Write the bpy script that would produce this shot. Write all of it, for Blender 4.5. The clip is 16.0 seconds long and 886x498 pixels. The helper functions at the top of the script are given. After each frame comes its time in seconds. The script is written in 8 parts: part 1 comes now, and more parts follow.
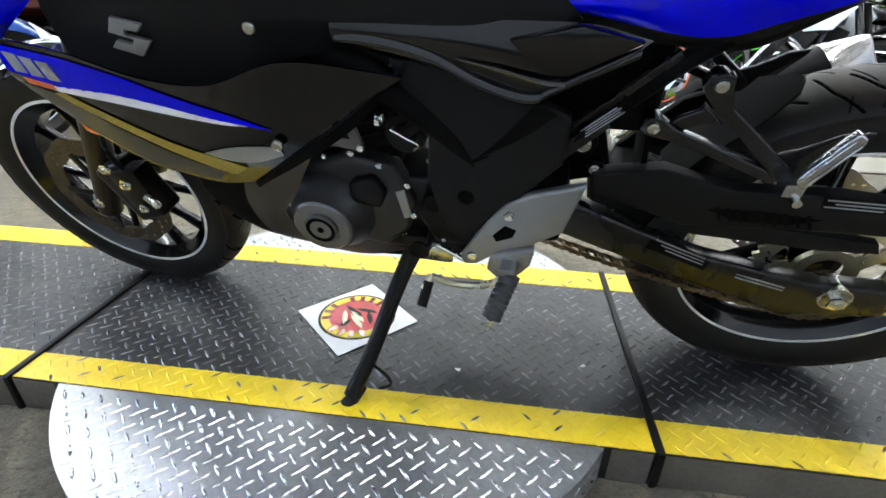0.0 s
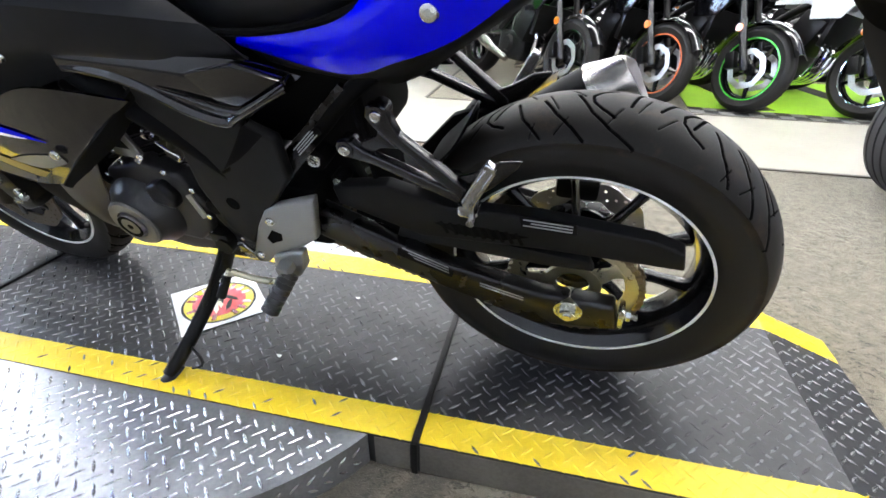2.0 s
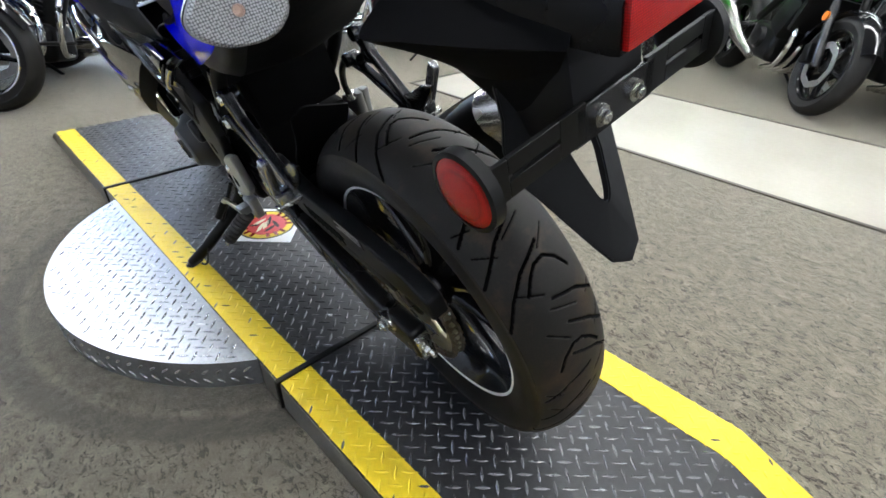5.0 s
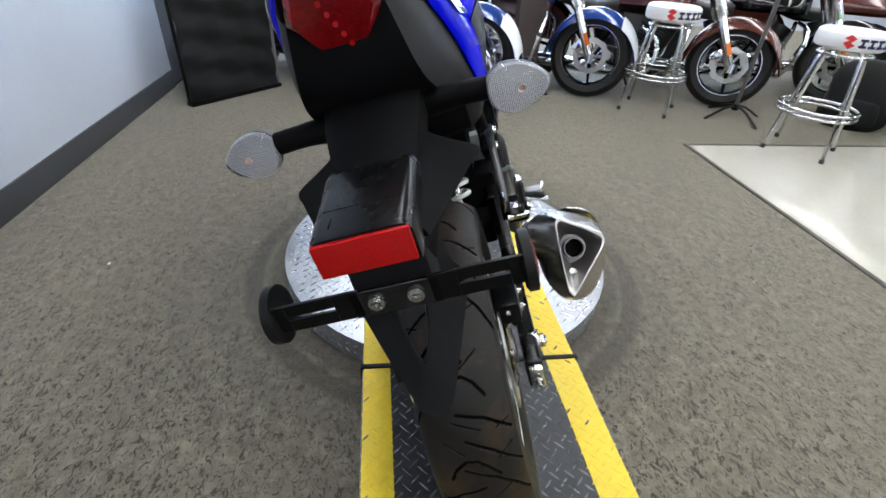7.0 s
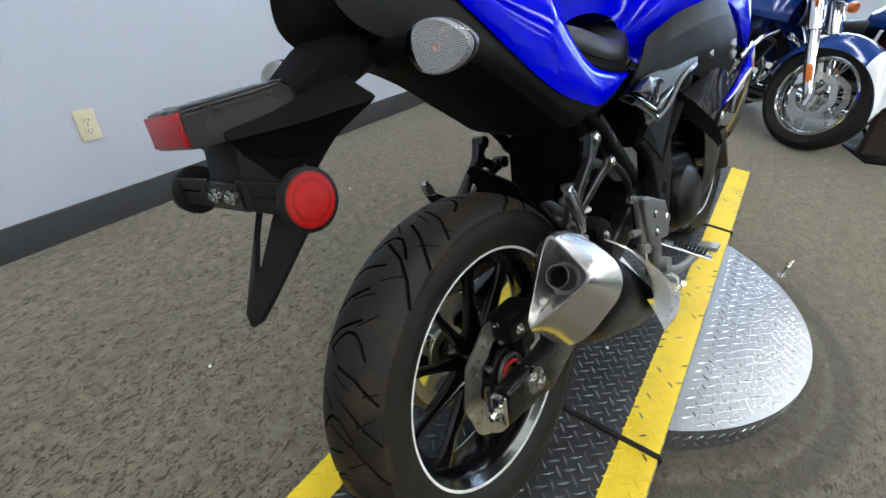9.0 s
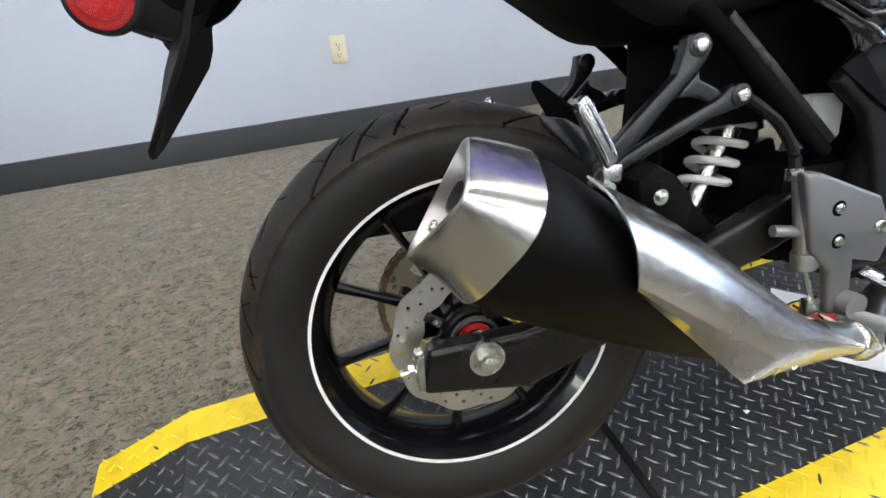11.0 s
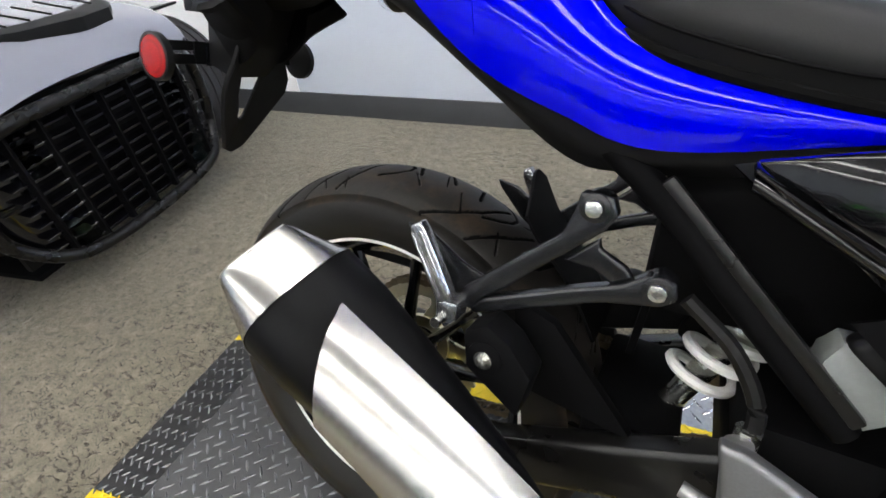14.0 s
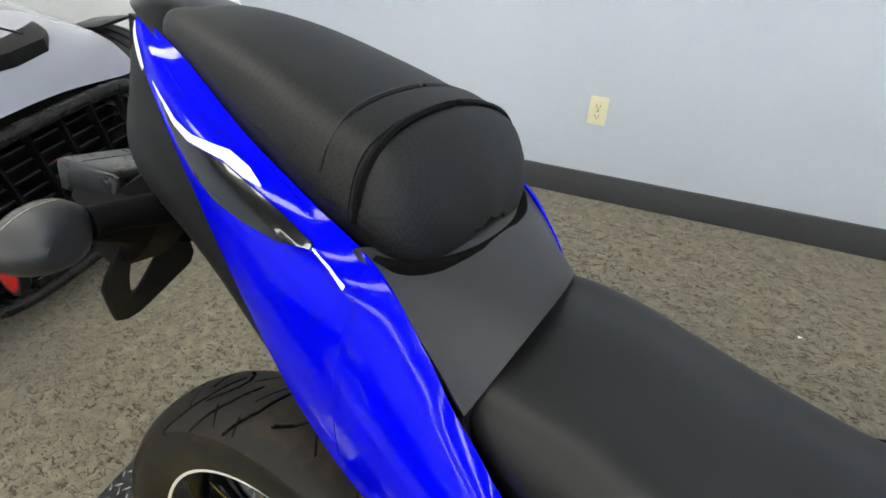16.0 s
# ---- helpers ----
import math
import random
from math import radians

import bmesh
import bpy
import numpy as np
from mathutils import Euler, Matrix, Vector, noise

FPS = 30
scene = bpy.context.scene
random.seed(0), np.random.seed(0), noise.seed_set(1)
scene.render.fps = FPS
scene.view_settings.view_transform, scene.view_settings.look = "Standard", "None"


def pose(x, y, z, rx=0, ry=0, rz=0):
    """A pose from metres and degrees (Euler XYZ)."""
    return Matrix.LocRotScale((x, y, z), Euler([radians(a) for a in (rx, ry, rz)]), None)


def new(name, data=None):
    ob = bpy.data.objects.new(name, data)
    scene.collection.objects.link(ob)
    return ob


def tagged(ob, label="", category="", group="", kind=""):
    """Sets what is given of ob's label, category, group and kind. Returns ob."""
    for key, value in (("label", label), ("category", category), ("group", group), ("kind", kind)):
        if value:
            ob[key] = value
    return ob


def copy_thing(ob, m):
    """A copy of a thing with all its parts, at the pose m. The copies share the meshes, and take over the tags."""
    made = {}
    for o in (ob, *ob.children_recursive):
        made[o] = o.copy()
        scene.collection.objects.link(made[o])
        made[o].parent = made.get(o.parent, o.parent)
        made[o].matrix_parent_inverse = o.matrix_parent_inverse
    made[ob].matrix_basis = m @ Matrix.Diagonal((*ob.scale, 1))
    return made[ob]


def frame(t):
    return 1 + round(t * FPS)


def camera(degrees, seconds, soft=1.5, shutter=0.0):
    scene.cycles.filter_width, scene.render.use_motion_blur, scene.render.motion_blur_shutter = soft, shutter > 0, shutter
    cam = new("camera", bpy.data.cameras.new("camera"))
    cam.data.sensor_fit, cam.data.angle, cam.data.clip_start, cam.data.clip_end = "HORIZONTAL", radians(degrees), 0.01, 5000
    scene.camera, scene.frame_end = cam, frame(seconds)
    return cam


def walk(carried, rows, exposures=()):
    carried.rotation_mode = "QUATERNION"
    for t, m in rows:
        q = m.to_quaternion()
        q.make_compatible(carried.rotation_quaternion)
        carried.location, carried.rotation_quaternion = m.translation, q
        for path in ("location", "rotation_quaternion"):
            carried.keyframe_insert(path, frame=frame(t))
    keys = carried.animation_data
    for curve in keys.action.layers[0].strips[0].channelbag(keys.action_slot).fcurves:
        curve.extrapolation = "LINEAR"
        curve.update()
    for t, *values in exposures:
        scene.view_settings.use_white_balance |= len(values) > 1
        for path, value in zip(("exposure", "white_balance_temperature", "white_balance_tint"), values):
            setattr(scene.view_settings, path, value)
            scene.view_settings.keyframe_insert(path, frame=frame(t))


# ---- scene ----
cam = camera(86.05, 16.0, soft=1.6)
walk(cam, [
    (0, pose(-0.5635, -0.8502, 0.6748, 62.776, -1.120, 7.488)),
    (0.5, pose(-0.4551, -0.8249, 0.6936, 62.575, -0.910, 8.018)),
    (1, pose(-0.3530, -0.7926, 0.7227, 61.125, -0.727, 7.877)),
    (1.5, pose(-0.2284, -0.7864, 0.7346, 60.845, -0.506, 9.737)),
    (2, pose(-0.0817, -0.8138, 0.7508, 60.628, -0.735, 12.758)),
    (2.5, pose(0.0130, -0.8079, 0.7613, 60.272, -0.827, 14.691)),
    (3, pose(0.1170, -0.7608, 0.7352, 59.779, 0.002, 16.670)),
    (3.2, pose(0.1542, -0.7437, 0.7299, 59.313, 0.270, 17.923)),
    (5.3, pose(0.5063, -0.4720, 0.8596, 56.588, -3.260, 49.053)),
    (5.5, pose(0.5246, -0.4440, 0.8815, 56.954, -4.055, 51.787)),
    (6, pose(0.6156, -0.3455, 0.9472, 56.483, -3.615, 63.286)),
    (6.5, pose(0.6863, -0.2901, 0.9902, 56.316, -3.384, 73.894)),
    (7, pose(0.6764, -0.1868, 1.0290, 56.054, -3.238, 83.251)),
    (7.5, pose(0.6540, -0.0775, 1.0551, 55.934, -3.574, 92.694)),
    (8, pose(0.6517, 0.0941, 1.0519, 56.398, -3.346, 104.455)),
    (8.5, pose(0.6551, 0.1905, 1.0369, 56.300, -3.303, 115.148)),
    (9, pose(0.5791, 0.2735, 0.9901, 55.720, -3.027, 124.067)),
    (9.2, pose(0.5333, 0.3068, 0.9676, 55.374, -2.902, 127.569)),
    (11.3, pose(0.1326, 0.5047, 0.8100, 53.428, 2.630, 165.010)),
    (11.5, pose(0.0929, 0.5076, 0.7997, 53.043, 2.868, 168.181)),
    (12, pose(-0.0097, 0.5303, 0.7746, 52.331, 3.918, 175.117)),
    (12.5, pose(-0.1390, 0.5426, 0.7388, 52.318, 5.293, -179.055)),
    (13, pose(-0.2250, 0.5474, 0.7460, 52.124, 6.313, -172.675)),
    (13.5, pose(-0.2911, 0.5161, 0.8056, 53.275, 5.976, -164.142)),
    (14, pose(-0.3146, 0.4088, 0.9159, 52.127, 5.836, -157.123)),
    (14.5, pose(-0.3119, 0.3070, 1.0030, 52.802, 2.880, -155.734)),
    (15, pose(-0.2968, 0.2122, 1.0612, 52.396, 1.374, -155.093)),
    (15.5, pose(-0.2755, 0.1343, 1.1099, 51.414, 1.384, -155.006)),
    (16, pose(-0.2908, 0.1095, 1.1170, 49.555, 1.261, -156.019)),
], exposures=[
    (0.0, 0.08, 6030, 16),
    (0.5, 0.12, 6050, 18),
    (1.0, 0.22, 6080, 20),
    (1.5, 0.52, 6100, 19),
    (2.0, 0.48, 6120, 21),
    (3.0, 0.38, 6150, 21),
    (5.5, -0.18, 6000, 18),
    (7.0, -0.53, 5980, 19),
    (9.0, -0.68, 6060, 16),
    (11.3, -0.34, 6200, 20),
    (12.5, -0.46, 6200, 22),
    (14.0, -0.34, 6320, 20),
    (15.0, -0.24, 6500, 16),
    (16.0, -0.42, 6500, 14),
])

# ---- world and light ----
world = bpy.data.worlds.new("showroom_world")
scene.world = world
world.use_nodes = True
wn = world.node_tree
sky = wn.nodes.new("ShaderNodeTexSky")
sky.sky_type, sky.sun_disc = "NISHITA", False
sky.sun_elevation, sky.sun_rotation = radians(35), radians(200)
wn.links.new(sky.outputs[0], wn.nodes["Background"].inputs[0])
wn.nodes["Background"].inputs[1].default_value = 0.1
LAMP = 23.5        # glow of the ceiling panels

FLOOR = -0.080     # the carpet; the deck of the stand lies at z = 0


# ---- materials ----
def nodes_of(name):
    m = bpy.data.materials.new(name)
    m.use_nodes = True
    t = m.node_tree
    return m, t, t.nodes["Principled BSDF"]


def put_noise(t, scale, detail=4.0, stretch=(1, 1, 1), rough=0.55):
    co = t.nodes.new("ShaderNodeTexCoord")
    mp = t.nodes.new("ShaderNodeMapping")
    mp.inputs["Scale"].default_value = stretch
    nz = t.nodes.new("ShaderNodeTexNoise")
    nz.inputs["Scale"].default_value = scale
    nz.inputs["Detail"].default_value = detail
    nz.inputs["Roughness"].default_value = rough
    t.links.new(co.outputs["Object"], mp.inputs[0])
    t.links.new(mp.outputs[0], nz.inputs["Vector"])
    return nz


def ramp(t, src, stops):
    r = t.nodes.new("ShaderNodeValToRGB")
    e = r.color_ramp.elements
    while len(e) < len(stops):
        e.new(0.5)
    for k, (p, c) in zip(e, stops):
        k.position = p
        k.color = (*c, 1) if len(c) == 3 else c
    t.links.new(src, r.inputs[0])
    return r


def mixc(t, fac, a, b):
    m = t.nodes.new("ShaderNodeMix")
    m.data_type = "RGBA"
    t.links.new(fac, m.inputs[0])
    for i, v in ((6, a), (7, b)):
        if isinstance(v, tuple):
            m.inputs[i].default_value = (*v, 1)
        else:
            t.links.new(v, m.inputs[i])
    return m.outputs[2]


def mat(name, c, rough=0.5, metal=0.0, var=0.18, scale=9.0, fine=160.0, bump=0.12, depth=0.0006,
        coat=0.0, spec=0.5, stretch=(1, 1, 1), rvar=0.12, dirt=None, crough=0.04):
    """A surface with colour and gloss varied at two scales, and a fine relief."""
    m, t, p = nodes_of(name)
    big = put_noise(t, scale, 4, stretch)
    small = put_noise(t, fine, 3, stretch)
    lo = tuple(v * (1 - var) for v in c)
    hi = tuple(min(1, v * (1 + var)) for v in c)
    col = ramp(t, big.outputs[0], [(0.3, lo), (0.7, hi)]).outputs[0]
    g = ramp(t, small.outputs[0], [(0.35, lo), (0.65, hi)]).outputs[0]
    half = t.nodes.new("ShaderNodeValue")
    half.outputs[0].default_value = 0.4
    col = mixc(t, half.outputs[0], col, g)
    if dirt:
        d = put_noise(t, scale * 0.7, 6, (1, 1, 1), 0.7)
        f = ramp(t, d.outputs[0], [(0.52, (0, 0, 0)), (0.72, (0.75, 0.75, 0.75))])
        col = mixc(t, f.outputs[0], col, dirt)
    t.links.new(col, p.inputs["Base Color"])
    rr = t.nodes.new("ShaderNodeMapRange")
    rr.inputs[3].default_value, rr.inputs[4].default_value = max(0.02, rough - rvar), min(1, rough + rvar)
    t.links.new(big.outputs[0], rr.inputs[0])
    t.links.new(rr.outputs[0], p.inputs["Roughness"])
    p.inputs["Metallic"].default_value = metal
    p.inputs["Specular IOR Level"].default_value = spec
    p.inputs["Coat Weight"].default_value = coat
    p.inputs["Coat Roughness"].default_value = crough
    if bump:
        b = t.nodes.new("ShaderNodeBump")
        b.inputs["Strength"].default_value, b.inputs["Distance"].default_value = bump, depth
        t.links.new(small.outputs[0], b.inputs["Height"])
        t.links.new(b.outputs[0], p.inputs["Normal"])
    return m


def lens(name, c, rough=0.12, trans=0.75, relief=0.25, ior=1.45):
    m, t, p = nodes_of(name)
    w = t.nodes.new("ShaderNodeTexWave")
    w.inputs["Scale"].default_value = 90
    co = t.nodes.new("ShaderNodeTexCoord")
    t.links.new(co.outputs["Object"], w.inputs[0])
    b = t.nodes.new("ShaderNodeBump")
    b.inputs["Strength"].default_value, b.inputs["Distance"].default_value = relief, 0.001
    t.links.new(w.outputs[1], b.inputs["Height"])
    t.links.new(b.outputs[0], p.inputs["Normal"])
    p.inputs["Base Color"].default_value = (*c, 1)
    p.inputs["Roughness"].default_value = rough
    p.inputs["Transmission Weight"].default_value = trans
    p.inputs["IOR"].default_value = ior
    p.inputs["Coat Weight"].default_value = 0.2
    return m


def prismatic(name, c, glow):
    """Moulded reflector plastic with a fine checker of prisms."""
    m, t, p = nodes_of(name)
    co = t.nodes.new("ShaderNodeTexCoord")
    ck = t.nodes.new("ShaderNodeTexVoronoi")
    ck.inputs["Scale"].default_value = 620
    ck.inputs["Randomness"].default_value = 0.15
    t.links.new(co.outputs["Object"], ck.inputs["Vector"])
    r = ramp(t, ck.outputs["Distance"], [(0.1, glow), (0.6, c)])
    t.links.new(r.outputs[0], p.inputs["Base Color"])
    p.inputs["Roughness"].default_value = 0.2
    p.inputs["Specular IOR Level"].default_value = 0.25
    b = t.nodes.new("ShaderNodeBump")
    b.inputs["Strength"].default_value, b.inputs["Distance"].default_value = 0.5, 0.0008
    t.links.new(ck.outputs["Distance"], b.inputs["Height"])
    t.links.new(b.outputs[0], p.inputs["Normal"])
    return m


def honeycomb(name, gap, face):
    """Pale reflector with a fine net of cells across its face."""
    m, t, p = nodes_of(name)
    co = t.nodes.new("ShaderNodeTexCoord")
    sp = t.nodes.new("ShaderNodeSeparateXYZ")
    cb = t.nodes.new("ShaderNodeCombineXYZ")
    t.links.new(co.outputs["Object"], sp.inputs[0])
    t.links.new(sp.outputs["Y"], cb.inputs["X"])
    t.links.new(sp.outputs["Z"], cb.inputs["Y"])
    ck = t.nodes.new("ShaderNodeTexVoronoi")
    ck.voronoi_dimensions = "2D"
    ck.inputs["Scale"].default_value = 480
    ck.inputs["Randomness"].default_value = 0.25
    t.links.new(cb.outputs[0], ck.inputs["Vector"])
    r = ramp(t, ck.outputs["Distance"], [(0.28, face), (0.52, gap)])
    t.links.new(r.outputs[0], p.inputs["Base Color"])
    p.inputs["Roughness"].default_value = 0.3
    p.inputs["Specular IOR Level"].default_value = 0.25
    return m


def carpet_mat(name, base, dark, light):
    """Level-loop carpet: fine loops, short dark flecks, wide worn patches."""
    m, t, p = nodes_of(name)
    wide = put_noise(t, 1.1, 5)
    mid = put_noise(t, 26, 4)
    loops = put_noise(t, 420, 2)
    fleck = put_noise(t, 38, 5, (1.0, 1.7, 1), 0.72)
    fleck.inputs["Distortion"].default_value = 1.6
    c = ramp(t, mid.outputs[0], [(0.3, tuple(v * 0.72 for v in base)), (0.5, base), (0.72, light)]).outputs[0]
    c = mixc(t, ramp(t, loops.outputs[0], [(0.4, (0, 0, 0)), (0.7, (0.55, 0.55, 0.55))]).outputs[0], c, light)
    f = ramp(t, fleck.outputs[0], [(0.525, (0, 0, 0)), (0.575, (0.95, 0.95, 0.95))])
    c = mixc(t, f.outputs[0], c, dark)
    c = mixc(t, ramp(t, wide.outputs[0], [(0.4, (0, 0, 0)), (0.75, (0.4, 0.4, 0.4))]).outputs[0], c, tuple(v * 0.8 for v in base))
    # worn dirty rings that the turning stand has left on the pile, plus its painted shadow
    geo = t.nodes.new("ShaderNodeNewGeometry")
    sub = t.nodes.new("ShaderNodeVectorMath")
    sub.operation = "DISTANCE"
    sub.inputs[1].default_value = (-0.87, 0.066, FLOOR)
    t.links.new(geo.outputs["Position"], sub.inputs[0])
    # the stops below 0.685 paint the shadow at the stand's foot
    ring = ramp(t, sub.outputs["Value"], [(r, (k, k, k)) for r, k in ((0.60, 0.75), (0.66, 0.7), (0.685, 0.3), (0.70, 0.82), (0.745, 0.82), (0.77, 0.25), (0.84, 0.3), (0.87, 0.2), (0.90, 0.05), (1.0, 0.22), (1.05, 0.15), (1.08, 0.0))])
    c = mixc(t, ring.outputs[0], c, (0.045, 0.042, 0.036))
    t.links.new(c, p.inputs["Base Color"])
    p.inputs["Roughness"].default_value = 0.92
    p.inputs["Specular IOR Level"].default_value = 0.15
    p.inputs["Sheen Weight"].default_value = 0.55
    p.inputs["Sheen Roughness"].default_value = 0.4
    p.inputs["Sheen Tint"].default_value = (0.9, 0.84, 0.7, 1)
    b = t.nodes.new("ShaderNodeBump")
    b.inputs["Strength"].default_value, b.inputs["Distance"].default_value = 0.7, 0.004
    t.links.new(loops.outputs[0], b.inputs["Height"])
    b2 = t.nodes.new("ShaderNodeBump")
    b2.inputs["Strength"].default_value, b2.inputs["Distance"].default_value = 0.6, 0.006
    t.links.new(mid.outputs[0], b2.inputs["Height"])
    t.links.new(b.outputs[0], b2.inputs["Normal"])
    t.links.new(b2.outputs[0], p.inputs["Normal"])
    return m


def weave_mat(name, c):
    """Seat vinyl embossed with a fine weave."""
    m, t, p = nodes_of(name)
    co = t.nodes.new("ShaderNodeTexCoord")
    ck = t.nodes.new("ShaderNodeTexChecker")
    ck.inputs["Scale"].default_value = 330
    t.links.new(co.outputs["Object"], ck.inputs[0])
    nz = put_noise(t, 7, 4)
    col = ramp(t, nz.outputs[0], [(0.3, tuple(v * 0.8 for v in c)), (0.7, tuple(v * 1.25 for v in c))])
    dot = mixc(t, ck.outputs[1], col.outputs[0], tuple(v * 0.35 for v in c))
    t.links.new(dot, p.inputs["Base Color"])
    p.inputs["Roughness"].default_value = 0.5
    p.inputs["Specular IOR Level"].default_value = 0.25
    b = t.nodes.new("ShaderNodeBump")
    b.inputs["Strength"].default_value, b.inputs["Distance"].default_value = 0.8, 0.0008
    t.links.new(ck.outputs[1], b.inputs["Height"])
    t.links.new(b.outputs[0], p.inputs["Normal"])
    return m


BLUE = mat("blue_metallic_paint", (0.0, 0.0008, 0.60), 0.4, 0, 0.05, 3, 900, 0.0, coat=0.5, rvar=0.05, spec=0.0, crough=0.06)
GLOSS = mat("gloss_black_paint", (0.002, 0.002, 0.0026), 0.16, 0, 0.2, 5, 60, 0.0, coat=0.8, rvar=0.06, spec=0.2)
MATTE = mat("matte_black_plastic", (0.0024, 0.0024, 0.0027), 0.66, 0, 0.2, 12, 700, 0.25, 0.0003, spec=0.07)
DARKGREY = mat("dark_grey_plastic", (0.0065, 0.0066, 0.0071), 0.55, 0, 0.14, 10, 800, 0.22, 0.0003, spec=0.16)
TAILGREY = mat("grained_grey_plastic", (0.0026, 0.0026, 0.0029), 0.24, 0, 0.12, 10, 800, 0.12, 0.0002, spec=0.4)
WALLSHADE = mat("shaded_wall_grey", (0.075, 0.085, 0.1), 0.32, 0.3, 0.1, 8, 900, 0.05, 0.0002, coat=0.3)
BROWNGREY = mat("warm_grey_plastic", (0.042, 0.037, 0.033), 0.42, 0, 0.15, 9, 700, 0.15, 0.0003, spec=0.3)
RUBBER = mat("tyre_rubber", (0.0125, 0.0119, 0.0113), 0.52, 0, 0.2, 14, 420, 0.25, 0.0005, spec=0.24)
TREAD = mat("scuffed_tread_rubber", (0.0150, 0.0134, 0.0118), 0.52, 0, 0.25, 11, 500, 0.3, 0.0005, spec=0.2, dirt=(0.065, 0.040, 0.021))
WORNTYRE = mat("worn_car_tyre_rubber", (0.03, 0.029, 0.03), 0.6, 0, 0.2, 14, 420, 0.25, 0.0005, spec=0.25)
# near-black that paints in the shade of grooves, slots, holes and gaps
RECESSBLACK = mat("recess_shade_black", (0.003, 0.003, 0.003), 0.9, 0, 0.1, 14, 300, 0.1, spec=0.05)
SATIN = mat("satin_black_enamel", (0.005, 0.0048, 0.0046), 0.28, 0, 0.2, 12, 500, 0.06, 0.0002, spec=0.4)
RIMBLACK = mat("gloss_black_rim", (0.003, 0.003, 0.004), 0.18, 0.0, 0.2, 8, 90, 0.03, coat=0.35, spec=0.3)
STRIPE = mat("white_pinstripe", (0.8, 0.8, 0.78), 0.4, 0, 0.05)
WHITE = mat("white_vinyl", (0.8, 0.8, 0.8), 0.35, 0, 0.05)
GOLD = mat("gold_vinyl", (0.32, 0.23, 0.035), 0.35, 0.2, 0.1)
STICKRED = mat("red_printed_vinyl", (0.55, 0.03, 0.03), 0.4, 0, 0.2)
ORANGE = mat("orange_vinyl", (0.65, 0.13, 0.03), 0.4, 0, 0.1)
ALU = mat("cast_aluminium", (0.29, 0.29, 0.287), 0.38, 0.75, 0.1, 14, 420, 0.16, 0.0004)
ALUBRIGHT = mat("bright_polished_aluminium", (0.45, 0.45, 0.46), 0.22, 0.95, 0.1, 14, 420, 0.12, 0.0004)
SLEEVE = mat("satin_black_metal", (0.0032, 0.0032, 0.0036), 0.5, 0, 0.15, 8, 500, 0.08, 0.0002, spec=0.10)
CASTGREY = mat("cast_grey_aluminium", (0.20, 0.20, 0.205), 0.42, 0.8, 0.1, 10, 420, 0.16, 0.0004)
ALUDARK = mat("dark_anodised_aluminium", (0.009, 0.0094, 0.0108), 0.23, 0.15, 0.15, 14, 420, 0.1, 0.0004, spec=0.6)
BRUSHED = mat("brushed_steel", (0.57, 0.55, 0.52), 0.26, 1.0, 0.03, 6, 300, 0.02, 0.0001, rvar=0.05)
BOWL = mat("satin_steel", (0.5, 0.48, 0.46), 0.36, 1.0, 0.06, 20, 600, 0.05, 0.0002, rvar=0.04)
CHROME = mat("polished_chrome", (0.8, 0.8, 0.8), 0.08, 1.0, 0.05, 8, 200, 0.02, rvar=0.05)
ZINC = mat("zinc_plated_steel", (0.62, 0.62, 0.58), 0.25, 1.0, 0.12, 60, 400, 0.1)
STEEL = mat("dark_steel", (0.16, 0.155, 0.15), 0.4, 0.85, 0.2, 30, 300, 0.15)
ROTOR = mat("ground_steel_rotor", (0.55, 0.53, 0.5), 0.32, 0.95, 0.1, 40, 420, 0.1)
ENGINE = mat("black_engine_paint", (0.003, 0.003, 0.0033), 0.34, 0.0, 0.2, 20, 260, 0.25, 0.0006, spec=0.2)
CHAINMAT = mat("oiled_chain_steel", (0.2, 0.16, 0.11), 0.35, 0.85, 0.25, 90, 400, 0.1)
SPROCKET = mat("zinc_gold_sprocket", (0.62, 0.58, 0.42), 0.3, 0.9, 0.1, 30, 300, 0.1)
SPRING = mat("white_spring_paint", (0.78, 0.77, 0.74), 0.35, 0, 0.06)
FROST = mat("milky_reservoir_plastic", (0.26, 0.275, 0.265), 0.35, 0, 0.1)
RED = prismatic("red_reflector", (0.22, 0.0035, 0.003), (0.55, 0.008, 0.006))
REDDARK = mat("red_lamp_lens", (0.17, 0.003, 0.004), 0.14, 0, 0.4, 60, 260, 0.25, 0.001, coat=0.35)
CLEAR = lens("clear_smooth_lens", (0.93, 0.94, 0.96), 0.05, 1.0, 0.0, 1.09)
BULB = honeycomb("indicator_reflector", (0.16, 0.158, 0.16), (0.58, 0.57, 0.57))
AMBERBULB = mat("pale_amber_bulb", (0.62, 0.45, 0.36), 0.3, 0, 0.1)
LENSGREY = mat("pale_lens_rim", (0.33, 0.33, 0.35), 0.3, 0, 0.08)
AMBER = mat("amber_reflector", (0.75, 0.18, 0.02), 0.2, 0, 0.1, coat=0.5)
SEAT = weave_mat("black_seat_vinyl", (0.0085, 0.0085, 0.0088))
SEATSMOOTH = mat("smooth_seat_vinyl", (0.0046, 0.0046, 0.0048), 0.5, 0, 0.15, 9, 600, 0.25, 0.0003, spec=0.35)
CARPET = carpet_mat("speckled_olive_carpet", (0.138, 0.122, 0.090), (0.022, 0.019, 0.016), (0.225, 0.199, 0.150))
CREAM = mat("cream_glazed_floor", (0.43, 0.405, 0.345), 0.22, 0, 0.05, 2.5, 60, 0.04, coat=0.2, rvar=0.06)
GROUT = mat("floor_edge_strip", (0.07, 0.06, 0.045), 0.6, 0, 0.2)
